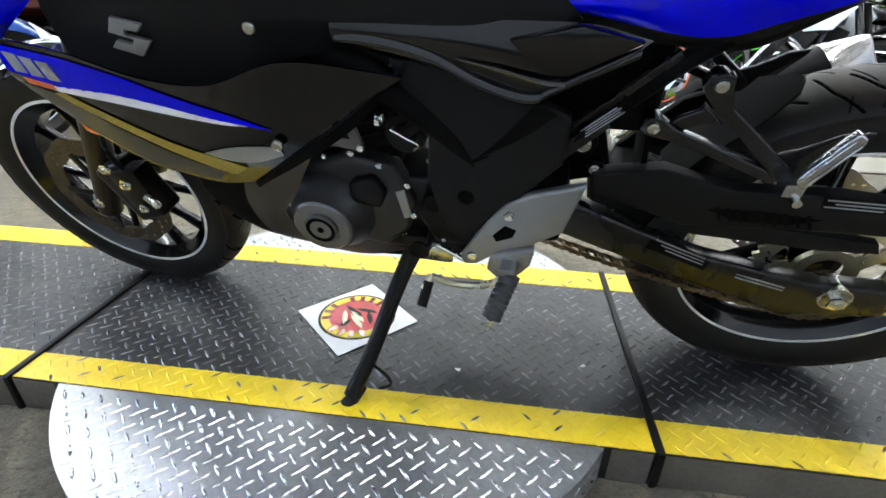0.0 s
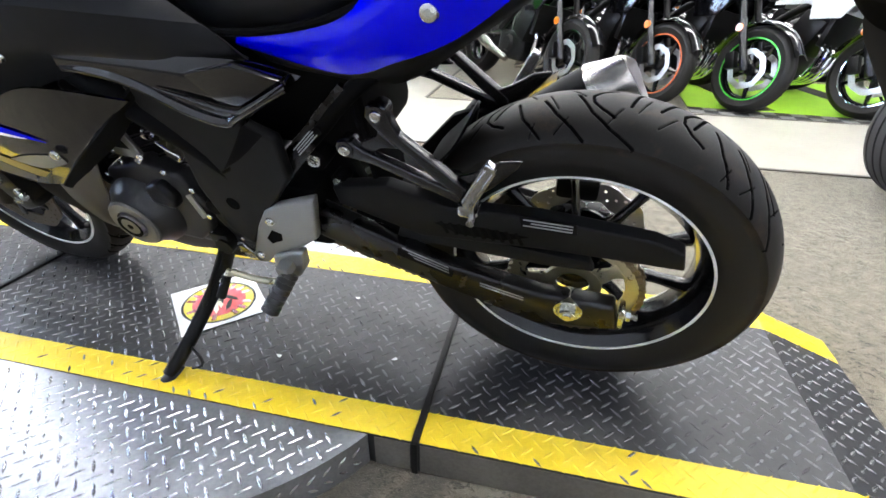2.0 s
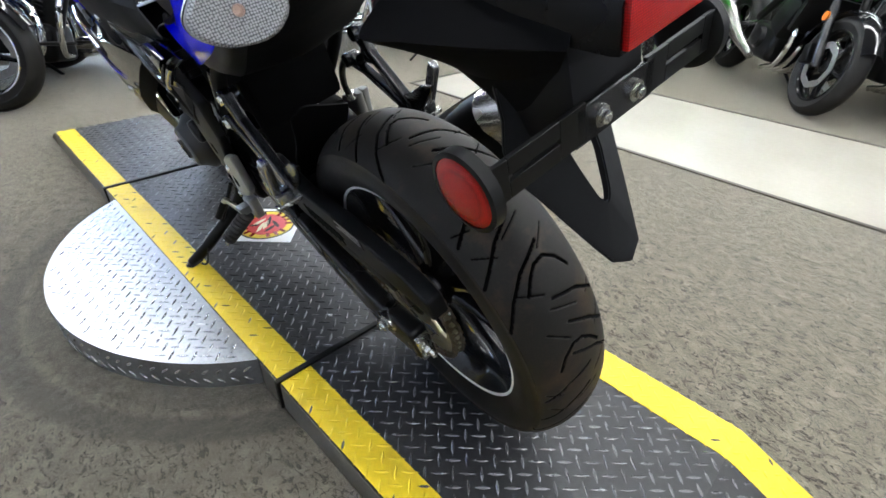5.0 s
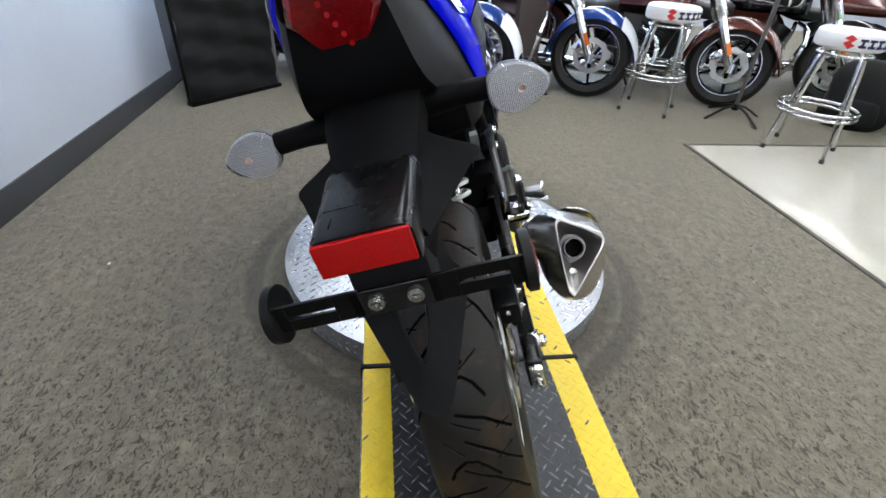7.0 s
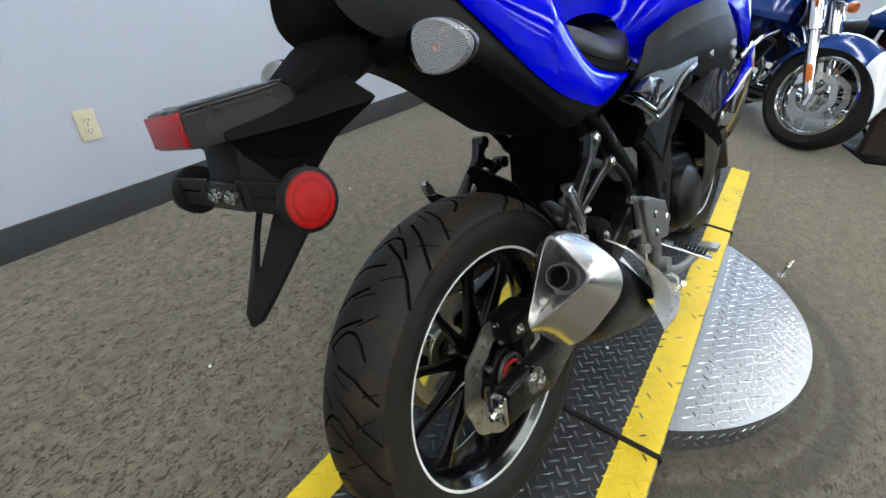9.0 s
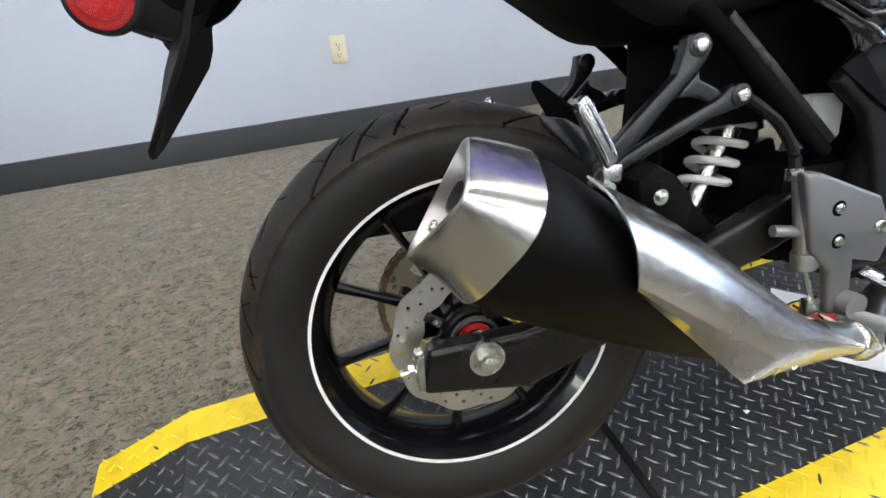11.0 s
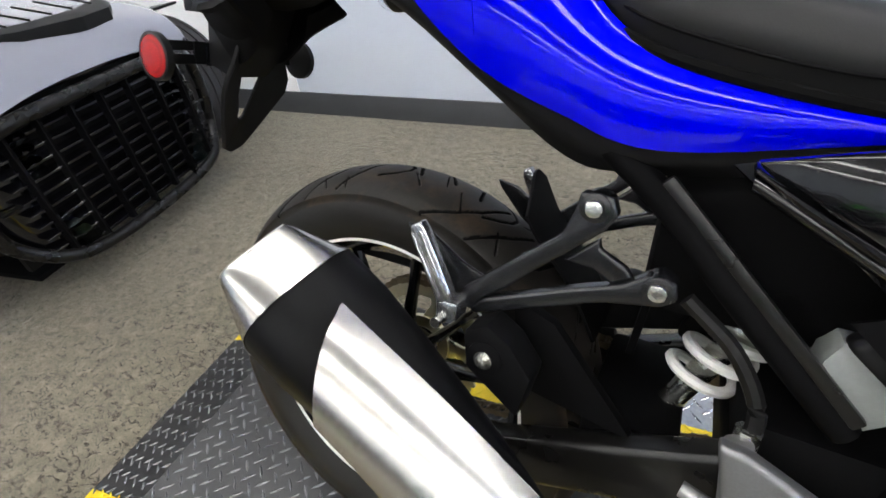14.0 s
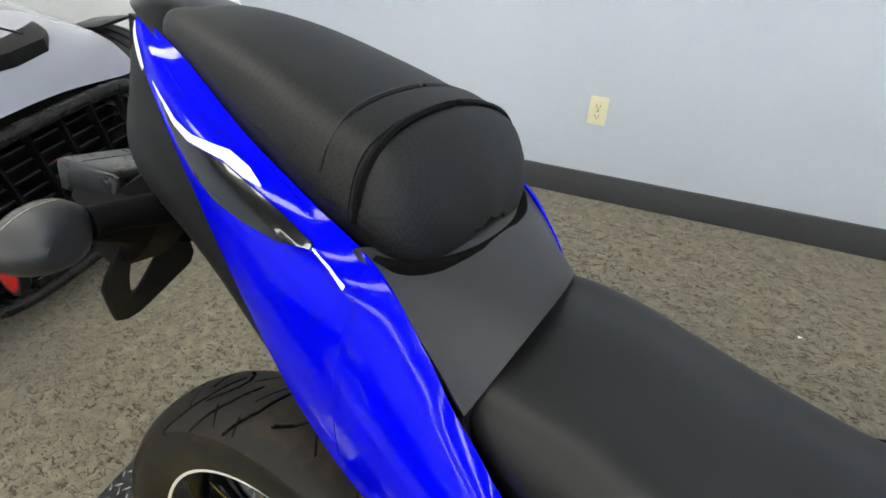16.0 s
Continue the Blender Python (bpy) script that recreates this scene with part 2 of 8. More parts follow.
WALL = mat("pale_blue_grey_wall_paint", (0.50, 0.535, 0.60), 0.65, 0, 0.04, 1.6, 240, 0.35, 0.0008)
WALLWHITE = mat("white_wall_panel", (0.82, 0.82, 0.82), 0.4, 0, 0.03, 2, 200, 0.1)
BASEB = mat("dark_vinyl_baseboard", (0.052, 0.054, 0.058), 0.5, 0, 0.15, 6, 180, 0.12)
CEIL = mat("ceiling_tile", (0.30, 0.30, 0.29), 0.9, 0, 0.08, 5, 140, 0.4, 0.002)
IVORY = mat("ivory_plastic", (0.74, 0.68, 0.48), 0.35, 0, 0.05)
DECK = mat("black_tread_plate", (0.023, 0.0235, 0.025), 0.42, 0.1, 0.3, 6, 130, 0.2, 0.0008, spec=0.45, dirt=(0.038, 0.037, 0.036))
DECKRAISED = mat("worn_black_tread", (0.135, 0.136, 0.142), 0.27, 0.55, 0.3, 12, 200, 0.2)
YELLOW = mat("yellow_safety_paint", (0.78, 0.56, 0.008), 0.42, 0, 0.08, 5, 150, 0.2, 0.0006, dirt=(0.5, 0.33, 0.02))
BRIGHT = mat("bright_aluminium_plate", (0.36, 0.375, 0.395), 0.34, 0.9, 0.2, 7, 120, 0.14, 0.0006, rvar=0.1)
BRIGHTRAISED = mat("polished_tread", (0.56, 0.57, 0.585), 0.25, 0.95, 0.1, 30, 200, 0.1)
SIDEPLATE = mat("dull_tread_plate", (0.23, 0.22, 0.2), 0.4, 0.7, 0.2, 9, 140, 0.2)
BLACKRUB = mat("black_rubber_seal", (0.005, 0.005, 0.005), 0.5, 0, 0.2, spec=0.2)
PEGRUB = mat("worn_grey_rubber", (0.03, 0.03, 0.03), 0.45, 0, 0.2)
CASE = mat("satin_engine_cover", (0.12, 0.115, 0.108), 0.34, 0.5, 0.12, 14, 300, 0.12)
DARKCASE = mat("satin_dark_engine_casting", (0.019, 0.0187, 0.0184), 0.42, 0.3, 0.12, 14, 300, 0.15)
SLATE = mat("slate_grey_paint", (0.021, 0.0225, 0.026), 0.35, 0, 0.1, 8, 900, 0.03, 0.0002, coat=0.2)
NAVY = mat("navy_printed_vinyl", (0.012, 0.014, 0.06), 0.4, 0, 0.1)
FORKBROWN = mat("bronze_anodised_fork", (0.030, 0.022, 0.012), 0.34, 0.4, 0.15, 14, 420, 0.1, 0.0004)
DULLROTOR = mat("tarnished_brake_rotor", (0.11, 0.088, 0.055), 0.42, 0.85, 0.15, 40, 420, 0.1)
COWLGREY = mat("pale_grained_grey_plastic", (0.016, 0.0162, 0.017), 0.46, 0, 0.1, 10, 800, 0.25, 0.0003, spec=0.5)
BOXPLASTIC = mat("satin_black_moulding", (0.0032, 0.0032, 0.0035), 0.27, 0, 0.18, 14, 700, 0.12, 0.0003, spec=0.25, rvar=0.08)
GREEN = mat("bright_green_plastic", (0.05, 0.55, 0.03), 0.3, 0, 0.08, coat=0.4)
LIME = mat("lime_green_mat", (0.33, 0.62, 0.02), 0.7, 0, 0.1)
MATGREY = mat("grey_check_mat", (0.2, 0.2, 0.19), 0.8, 0, 0.1)
MAROON = mat("maroon_paint", (0.085, 0.02, 0.012), 0.2, 0.2, 0.1, coat=0.9)
CRUISEBLUE = mat("cruiser_blue_paint", (0.01, 0.045, 0.22), 0.2, 0.2, 0.1, coat=0.9)
PEARL = mat("pearl_white_paint", (0.75, 0.77, 0.8), 0.22, 0, 0.04, coat=0.8)
SILVERCAR = mat("silver_grey_car_paint", (0.27, 0.27, 0.305), 0.22, 0.25, 0.05, 3, 900, 0.02, coat=0.9)
CLOTH = mat("black_drape_cloth", (0.010, 0.0105, 0.011), 0.8, 0, 0.25, 6, 300, 0.5, 0.002, spec=0.3)
BROWNPOST = mat("dark_brown_laminate", (0.055, 0.042, 0.036), 0.4, 0, 0.15)
STANDBLK = mat("black_stand_enamel", (0.003, 0.003, 0.003), 0.38, 0.0, 0.15, spec=0.2)
GLASS = lens("window_glass", (0.9, 0.95, 0.97), 0.02, 1.0, 0.0)
LABELGREY = mat("printed_label_grey", (0.26, 0.26, 0.27), 0.5, 0, 0.1)


def glow_mat(name, c, strength):
    m = bpy.data.materials.new(name)
    m.use_nodes = True
    t = m.node_tree
    e = t.nodes.new("ShaderNodeEmission")
    e.inputs[0].default_value = (*c, 1)
    e.inputs[1].default_value = strength
    t.links.new(e.outputs[0], t.nodes["Material Output"].inputs[0])
    return m


LIGHTPANEL = glow_mat("lit_lamp_diffuser", (0.97, 1.0, 0.90), LAMP)
DAYLIGHT = glow_mat("daylit_street_haze", (0.62, 0.8, 1.0), 18.5)


# ---- mesh helpers ----
def part(name, bm, material, parent=None, label="", smooth=40, m=None):
    """Links a bmesh as one mesh object, a part of parent where one is given."""
    bmesh.ops.recalc_face_normals(bm, faces=bm.faces)
    me = bpy.data.meshes.new(name)
    if smooth:
        lim = radians(smooth)
        for f in bm.faces:
            f.smooth = True
        for e in bm.edges:
            if len(e.link_faces) == 2 and e.calc_face_angle(0) > lim:
                e.smooth = False
    bm.to_mesh(me)
    bm.free()
    for one in (material if isinstance(material, (list, tuple)) else [material]):
        me.materials.append(one)
    ob = new(name, me)
    if parent is not None:
        ob.parent = parent
    if m is not None:
        ob.matrix_basis = m
    if label:
        ob["label"] = label
    return ob


def thing(name, label, category, m=None, group=""):
    ob = new(name)
    ob.empty_display_size = 0.05
    if m is not None:
        ob.matrix_basis = m
    return tagged(ob, label, category, group)


def join(*bms):
    out = bms[0]
    for b in bms[1:]:
        me = bpy.data.meshes.new("tmp")
        b.to_mesh(me)
        out.from_mesh(me)
        bpy.data.meshes.remove(me)
        b.free()
    return out


def moved(bm, m):
    bmesh.ops.transform(bm, matrix=m, verts=bm.verts)
    return bm


def mirrored(bm):
    for v in bm.verts:
        v.co.y = -v.co.y
    bmesh.ops.reverse_faces(bm, faces=bm.faces)
    return bm


def block(lo, hi, bevel=0.0, seg=2):
    bm = bmesh.new()
    bmesh.ops.create_cube(bm, size=1)
    for v in bm.verts:
        for i in range(3):
            v.co[i] = lo[i] + (v.co[i] + 0.5) * (hi[i] - lo[i])
    if bevel:
        bmesh.ops.bevel(bm, geom=bm.edges[:], offset=bevel, segments=seg, affect="EDGES", profile=0.6)
    return bm


def prism(outline, y0, y1, bevel=0.003, seg=2):
    """A plate with its outline in x and z, from y0 to y1, edges rounded."""
    bm = bmesh.new()
    a = [bm.verts.new((x, y0, z)) for x, z in outline]
    f = bm.faces.new(a)
    r = bmesh.ops.extrude_face_region(bm, geom=[f])
    for v in r["geom"]:
        if isinstance(v, bmesh.types.BMVert):
            v.co.y = y1
    bmesh.ops.recalc_face_normals(bm, faces=bm.faces)
    if bevel:
        bmesh.ops.bevel(bm, geom=bm.edges[:], offset=bevel, segments=seg, affect="EDGES", profile=0.6, clamp_overlap=True)
    return bm


def rod(a, b, r0, r1=None, seg=16, bevel=0.0):
    a, b = Vector(a), Vector(b)
    bm = bmesh.new()
    bmesh.ops.create_cone(bm, segments=seg, radius1=r0, radius2=r0 if r1 is None else r1, depth=(b - a).length, cap_ends=True)
    if bevel:
        rim = [e for e in bm.edges if abs(e.verts[0].co.z - e.verts[1].co.z) < 1e-6]
        bmesh.ops.bevel(bm, geom=rim, offset=bevel, segments=2, affect="EDGES", profile=0.6)
    turn = (b - a).to_track_quat("Z", "Y").to_matrix().to_4x4()
    return moved(bm, Matrix.Translation((a + b) / 2) @ turn)


def spline(pts, n):
    """n + 1 points on a smooth curve through pts."""
    P = [Vector(p) for p in pts]
    if len(P) == 2:
        return [P[0].lerp(P[1], i / n) for i in range(n + 1)]
    Q = [2 * P[0] - P[1]] + P + [2 * P[-1] - P[-2]]
    out = []
    for i in range(n + 1):
        u = i / n * (len(P) - 1)
        k = min(int(u), len(P) - 2)
        u -= k
        a, b, c, d = Q[k:k + 4]
        out.append(0.5 * ((2 * b) + (c - a) * u + (2 * a - 5 * b + 4 * c - d) * u * u + (3 * b - a - 3 * c + d) * u ** 3))
    return out


def tube(pts, r, seg=10, n=24, flat=1.0, closed=False):
    """A tube along a smooth curve; r a number or a list along it."""
    C = spline(pts, n)
    bm = bmesh.new()
    rings = []
    up = Vector((0, 0, 1))
    for i, c in enumerate(C):
        d = (C[min(i + 1, n)] - C[max(i - 1, 0)]).normalized()
        if abs(d.dot(up)) > 0.95:
            up = Vector((0, 1, 0))
        s = d.cross(up).normalized()
        w = s.cross(d)
        k = i / n
        rr = r if not isinstance(r, (list, tuple)) else np.interp(k, np.linspace(0, 1, len(r)), r)
        rings.append([bm.verts.new(c + (s * math.cos(a) + w * math.sin(a) * flat) * rr) for a in [math.tau * j / seg for j in range(seg)]])
    for a, b in zip(rings, rings[1:]):
        for j in range(seg):
            bm.faces.new((a[j], a[(j + 1) % seg], b[(j + 1) % seg], b[j]))
    bm.faces.new(rings[0][::-1])
    bm.faces.new(rings[-1])
    return bm


def lathe(profile, seg=64, at=(0, 0, 0), arc=1.0, closed=False):
    """Turns (radius, y) points round the y axis."""
    bm = bmesh.new()
    n = seg if arc == 1.0 else seg + 1
    rings = []
    for j in range(n):
        a = math.tau * arc * j / seg
        rings.append([bm.verts.new((at[0] + r * math.cos(a), at[1] + y, at[2] + r * math.sin(a))) for r, y in profile])
    m = len(profile)
    for j in range(seg):
        a, b = rings[j], rings[(j + 1) % n]
        for i in range(m if closed else m - 1):
            k = (i + 1) % m
            bm.faces.new((a[i], a[k], b[k], b[i]))
    bmesh.ops.remove_doubles(bm, verts=bm.verts, dist=1e-6)
    return bm


def surf(rows, nu=24, nv=12, thick=0.003, smooth_v=True):
    """A moulded panel through rows of points, with thickness."""
    R = [spline(r, nu) for r in rows]
    cols = []
    for i in range(nu + 1):
        c = [r[i] for r in R]
        cols.append(spline(c, nv) if smooth_v else [c[min(int(k / nv * (len(c) - 1)), len(c) - 2)].lerp(
            c[min(int(k / nv * (len(c) - 1)), len(c) - 2) + 1],
            k / nv * (len(c) - 1) - min(int(k / nv * (len(c) - 1)), len(c) - 2)) for k in range(nv + 1)])
    bm = bmesh.new()
    V = [[bm.verts.new(p) for p in c] for c in cols]
    for i in range(nu):
        for k in range(nv):
            try:
                bm.faces.new((V[i][k], V[i + 1][k], V[i + 1][k + 1], V[i][k + 1]))
            except ValueError:
                pass
    bmesh.ops.remove_doubles(bm, verts=bm.verts, dist=1e-6)
    if thick:
        bm.normal_update()
        bmesh.ops.recalc_face_normals(bm, faces=bm.faces)
        bmesh.ops.solidify(bm, geom=bm.faces[:], thickness=thick)
    return bm


def loft(rings, caps=True):
    bm = bmesh.new()
    V = [[bm.verts.new(p) for p in r] for r in rings]
    n = len(rings[0])
    for a, b in zip(V, V[1:]):
        for j in range(n):
            bm.faces.new((a[j], a[(j + 1) % n], b[(j + 1) % n], b[j]))
    if caps:
        bm.faces.new(V[0][::-1])
        bm.faces.new(V[-1])
    return bm


def bolt(at, r, d, seg=6):
    """A hexagon head with a washer, proud of a face that looks along d."""
    d = Vector(d).normalized()
    at = Vector(at)
    return join(rod(at, at + d * 0.003, r * 1.5, seg=20), rod(at + d * 0.003, at + d * (0.003 + r * 0.8), r, seg=seg, bevel=r * 0.12),
                rod(at + d * (0.003 + r * 0.75), at + d * (0.003 + r * 1.05), r * 0.5, seg=12))


def cap_bolt(at, r, d):
    """A round button head with a socket."""
    d = Vector(d).normalized()
    at = Vector(at)
    return join(rod(at, at + d * r * 0.55, r, r * 0.8, seg=18, bevel=r * 0.1), rod(at + d * r * 0.5, at + d * r * 0.58, r * 0.42, seg=6))


def polyline(pts, n):
    """n + 1 points on the straight runs between pts."""
    out = []
    for i in range(n + 1):
        u = i / n * (len(pts) - 1)
        k = min(int(u), len(pts) - 2)
        out.append(Vector(pts[k]).lerp(Vector(pts[k + 1]), u - k))
    return out


def decal(upper, lower, bvh, side, n=24, off=0.0012, line=spline):
    """A thin printed strip between two lines in x and z, laid on a panel."""
    U = line([(x, 0, z) for x, z in upper], n)
    L = line([(x, 0, z) for x, z in lower], n)
    bm = bmesh.new()
    grid = []
    last = 0.2 * side
    for u, l in zip(U, L):
        col = []
        for k in range(9):
            p = u.lerp(l, k / 8)
            hit = bvh.ray_cast(Vector((p.x, side, p.z)), Vector((0, -side, 0)))
            y = hit[0].y if hit[0] is not None else last
            last = y
            col.append(bm.verts.new((p.x, y + side * off, p.z)))
        grid.append(col)
    for a, b in zip(grid, grid[1:]):
        for k in range(8):
            bm.faces.new((a[k], a[k + 1], b[k + 1], b[k]))
    bmesh.ops.recalc_face_normals(bm, faces=bm.faces)
    bmesh.ops.solidify(bm, geom=bm.faces[:], thickness=0.0006)
    return bm


def plain(name, bm, material, label="", category="", kind="structure", group="", smooth=40):
    return tagged(part(name, bm, material, smooth=smooth), label, category, group, kind)


# ---- the room ----
X0, X1, Y0, Y1, ZC = -7.5, 5.5, -1.73, 9.0, 3.1
plain("floor", block((X0, Y0, FLOOR - 0.05), (X1, Y1, FLOOR)), CARPET, "speckled olive-grey loop carpet with worn dirty rings and painted shade round the stand", "floor", smooth=0)
plain("wall_south", block((-3.25, Y0 - 0.14, FLOOR), (X1, Y0, ZC)), WALL, "pale blue-grey painted plasterboard wall", "wall", smooth=0)
# the shade beyond the corner is painted in as a darker wall colour
plain("wall_south_recess", block((X0, Y0 - 0.14, FLOOR), (-3.25, Y0 - 0.02, ZC)), WALLSHADE, "wall beyond the corner, its shade painted in as dark blue-grey", "wall", smooth=0)
plain("wall_white_panel", block((1.58, Y0, FLOOR + 0.1), (X1, Y0 + 0.006, ZC)), WALLWHITE, "glossy white wall panel behind the roadster", "wall panel", smooth=0)
plain("baseboard", prism([(-3.25, FLOOR), (X1, FLOOR), (X1, 0.045), (-3.25, 0.045)], Y0, Y0 + 0.012, 0.003), BASEB, "dark grey vinyl cove baseboard along the wall", "baseboard")
plain("wall_north", block((X0, Y1, FLOOR), (X1, Y1 + 0.14, ZC)), WALL, "pale grey painted showroom wall", "wall", smooth=0)
plain("wall_east", block((X1, Y0, FLOOR), (X1 + 0.14, Y1, ZC)), WALL, "pale grey painted showroom wall", "wall", smooth=0)
plain("ceiling", block((X0, Y0, ZC), (X1, Y1, ZC + 0.1)), CEIL, "white mineral fibre ceiling", "ceiling", smooth=0)

# front wall with a shop window onto the street
plain("wall_west_sill", block((X0 - 0.14, Y0, FLOOR), (X0, Y1, 0.55)), WALL, "pale painted wall below the shop window", "wall", smooth=0)
plain("wall_west_head", block((X0 - 0.14, Y0, 2.75), (X0, Y1, ZC)), WALL, "pale painted wall above the shop window", "wall", smooth=0)
WY = 3.6
# unseen wall, added to keep daylight from beyond WY off the gloss panels
plain("wall_west_blocker", block((X0 - 0.14, WY, 0.55), (X0, Y1, 2.75)), WALL, "unseen pale wall added to cut the daylight beside the shop window", "wall", smooth=0)
win = thing("window_1", "long shop window in dark metal frames", "window")
win["kind"] = "structure"
for i in range(5):
    y = Y0 + (WY - Y0) * i / 4
    part("mullion", block((X0 - 0.1, y - 0.03, 0.55), (X0 - 0.03, y + 0.03, 2.75), 0.004), STANDBLK, win)
    if i < 4:
        g = part("pane", block((X0 - 0.07, y + 0.03, 0.55), (X0 - 0.062, y + (WY - Y0) / 4 - 0.03, 2.75)), GLASS, win, smooth=0)
        g.visible_shadow = False
plain("backdrop", block((X0 - 3.0, Y0 - 3, -0.5), (X0 - 2.9, Y1 + 3, 5)), DAYLIGHT, "hazy daylight outside the shop window", "street", smooth=0)

# seamless cream walkway with a dark edge strip
way = thing("walkway", "seamless glossy cream walkway between the carpets", "walkway")
way["kind"] = "structure"
for x0, x1, y0, y1 in ((-2.13, -1.08, 1.87, 8.9), (-1.08, 5.4, 1.87, 3.04)):
    part("floor_sheet", block((x0, y0, FLOOR - 0.01), (x1, y1, FLOOR + 0.004)), CREAM, way, smooth=0)
for a, b in (((-2.155, 1.845), (5.4, 1.87)), ((-2.155, 1.87), (-2.13, 8.9)), ((-1.08, 3.04), (5.4, 3.065)), ((-1.105, 3.065), (-1.08, 8.9))):
    part("edge_strip", block((a[0], a[1], FLOOR - 0.01), (b[0], b[1], FLOOR + 0.007), 0.002), GROUT, way)

# duplex outlet
out = thing("wall_outlet", "ivory duplex wall outlet on the pale wall", "outlet", pose(-0.113, Y0, 0.317))
part("cover_plate", prism([(-0.035, -0.057), (0.035, -0.057), (0.035, 0.057), (-0.035, 0.057)], 0, 0.006, 0.003), IVORY, out)
for dz in (-0.02, 0.02):
    face = part("socket", rod((0, 0.005, dz), (0, 0.009, dz), 0.0165, seg=24, bevel=0.001), IVORY, out)
    part("slot", join(block((-0.0075, 0.0088, dz - 0.004), (-0.0055, 0.0094, dz + 0.006)), block((0.0055, 0.0088, dz - 0.004), (0.0075, 0.0094, dz + 0.006)),
                      rod((0, 0.0088, dz - 0.009), (0, 0.0094, dz - 0.009), 0.0024, seg=10)), BLACKRUB, face, smooth=0)
part("screw", rod((0, 0.006, 0), (0, 0.0075, 0), 0.003, seg=12), ZINC, out)

# lit ceiling panels
def ceiling_light(x, y):
    lamp = thing("ceiling_light", "lit white fluorescent strip fitting in a ceiling row", "ceiling light", pose(x, y, ZC), "ceiling lights")
    part("frame", join(block((-0.615, -0.17, -0.05), (0.615, -0.15, 0)), block((-0.615, 0.15, -0.05), (0.615, 0.17, 0)),
                       block((-0.615, -0.15, -0.05), (-0.595, 0.15, 0)), block((0.595, -0.15, -0.05), (0.615, 0.15, 0))), WHITE, lamp, smooth=0)
    part("diffuser", block((-0.595, -0.15, -0.045), (0.595, 0.15, -0.004)), LIGHTPANEL, lamp, smooth=0)
    return lamp


first = ceiling_light(-6.8, -0.35)
for j in range(5):
    for i in range(10):
        if i or j:
            copy_thing(first, pose(-6.8 + 1.25 * i, -0.35 + 2.1 * j, ZC))


# ---- the turning display stand ----
stand = thing("display_stand", "black tread-plate turntable stand with yellow safety stripes", "display stand")
PY0, PY1 = -0.243, 0.375
SEAMS = (-1.503, -0.255)
CX, CY, CR = -0.87, 0.066, 0.607


def deck(x0, x1, z0, z1):
    """A deck panel of folded plate, from x0 to x1, its top falling from z0 to z1."""
    bm = bmesh.new()
    o = [(x0, FLOOR + 0.001), (x1, FLOOR + 0.001), (x1, z1), (x0, z0)]
    if abs(z1 - FLOOR) < 0.01:
        o[1] = (x1 - 0.004, FLOOR + 0.001)
    return prism(o, PY0, PY1, 0.0)


part("deck_panel", deck(SEAMS[0] + 0.004, SEAMS[1] - 0.004, 0, 0), DECK, stand, smooth=0)
part("ramp_panel", join(deck(SEAMS[1] + 0.004, 0.505, 0, 0), deck(0.505, 0.70, 0, FLOOR + 0.006)), DECK, stand, smooth=0)
part("ramp_panel", join(deck(-2.263, SEAMS[0] - 0.004, 0, 0), deck(-2.46, -2.263, FLOOR + 0.006, 0)), DECK, stand, smooth=0)
for sx in SEAMS:
    part("seam_bar", join(block((sx - 0.007, PY0 - 0.004, -0.004), (sx + 0.007, PY1 + 0.004, 0.006), 0.002),
                          block((sx - 0.006, PY0 - 0.008, FLOOR), (sx + 0.006, PY0, 0.004), 0.002), block((sx - 0.006, PY1, FLOOR), (sx + 0.006, PY1 + 0.008, 0.004), 0.002)),
         BLACKRUB, stand, "black rubber-capped seam bar")


def stripe(y0, y1):
    bits = []
    for a, b in ((-2.263, SEAMS[0] - 0.008), (SEAMS[0] + 0.008, SEAMS[1] - 0.008), (SEAMS[1] + 0.008, 0.505)):
        bits.append(block((a, y0, -0.002), (b, y1, 0.0016)))
    for x0, x1, s in ((0.505, 0.70, 1), (-2.263, -2.46, -1)):
        bm = bmesh.new()
        zt = FLOOR + 0.006
        P = [(x0, y0, 0.0016), (x0, y1, 0.0016), (x1, y1, zt + 0.0016), (x1, y0, zt + 0.0016)]
        t = [bm.verts.new(p) for p in P]
        l = [bm.verts.new((p[0], p[1], p[2] - 0.003)) for p in P]
        bm.faces.new(t), bm.faces.new(l[::-1])
        for i in range(4):
            bm.faces.new((t[i], l[i], l[(i + 1) % 4], t[(i + 1) % 4]))
        bits.append(bm)
    return join(*bits)


part("stripe", stripe(PY0 + 0.001, PY0 + 0.074), YELLOW, stand, "scuffed yellow safety stripe", smooth=0)
part("stripe", stripe(PY1 - 0.09, PY1 - 0.001), YELLOW, stand, "scuffed yellow safety stripe", smooth=0)


def half_disc(side):
    """One side of the round table, its straight edge along the deck."""
    yb = PY0 - 0.001 if side < 0 else PY1 + 0.001
    h = abs(yb - CY)
    a0 = math.acos(h / CR)
    pts = []
    for i in range(49):
        a = -a0 + 2 * a0 * i / 48
        pts.append((CX + CR * math.sin(a), CY + side * CR * math.cos(a)))
    bm = bmesh.new()
    top = [bm.verts.new((x, y, -0.001)) for x, y in pts]
    f = bm.faces.new(top)
    r = bmesh.ops.extrude_face_region(bm, geom=[f])
    for v in r["geom"]:
        if isinstance(v, bmesh.types.BMVert):
            v.co.z = FLOOR + 0.001
    return bm


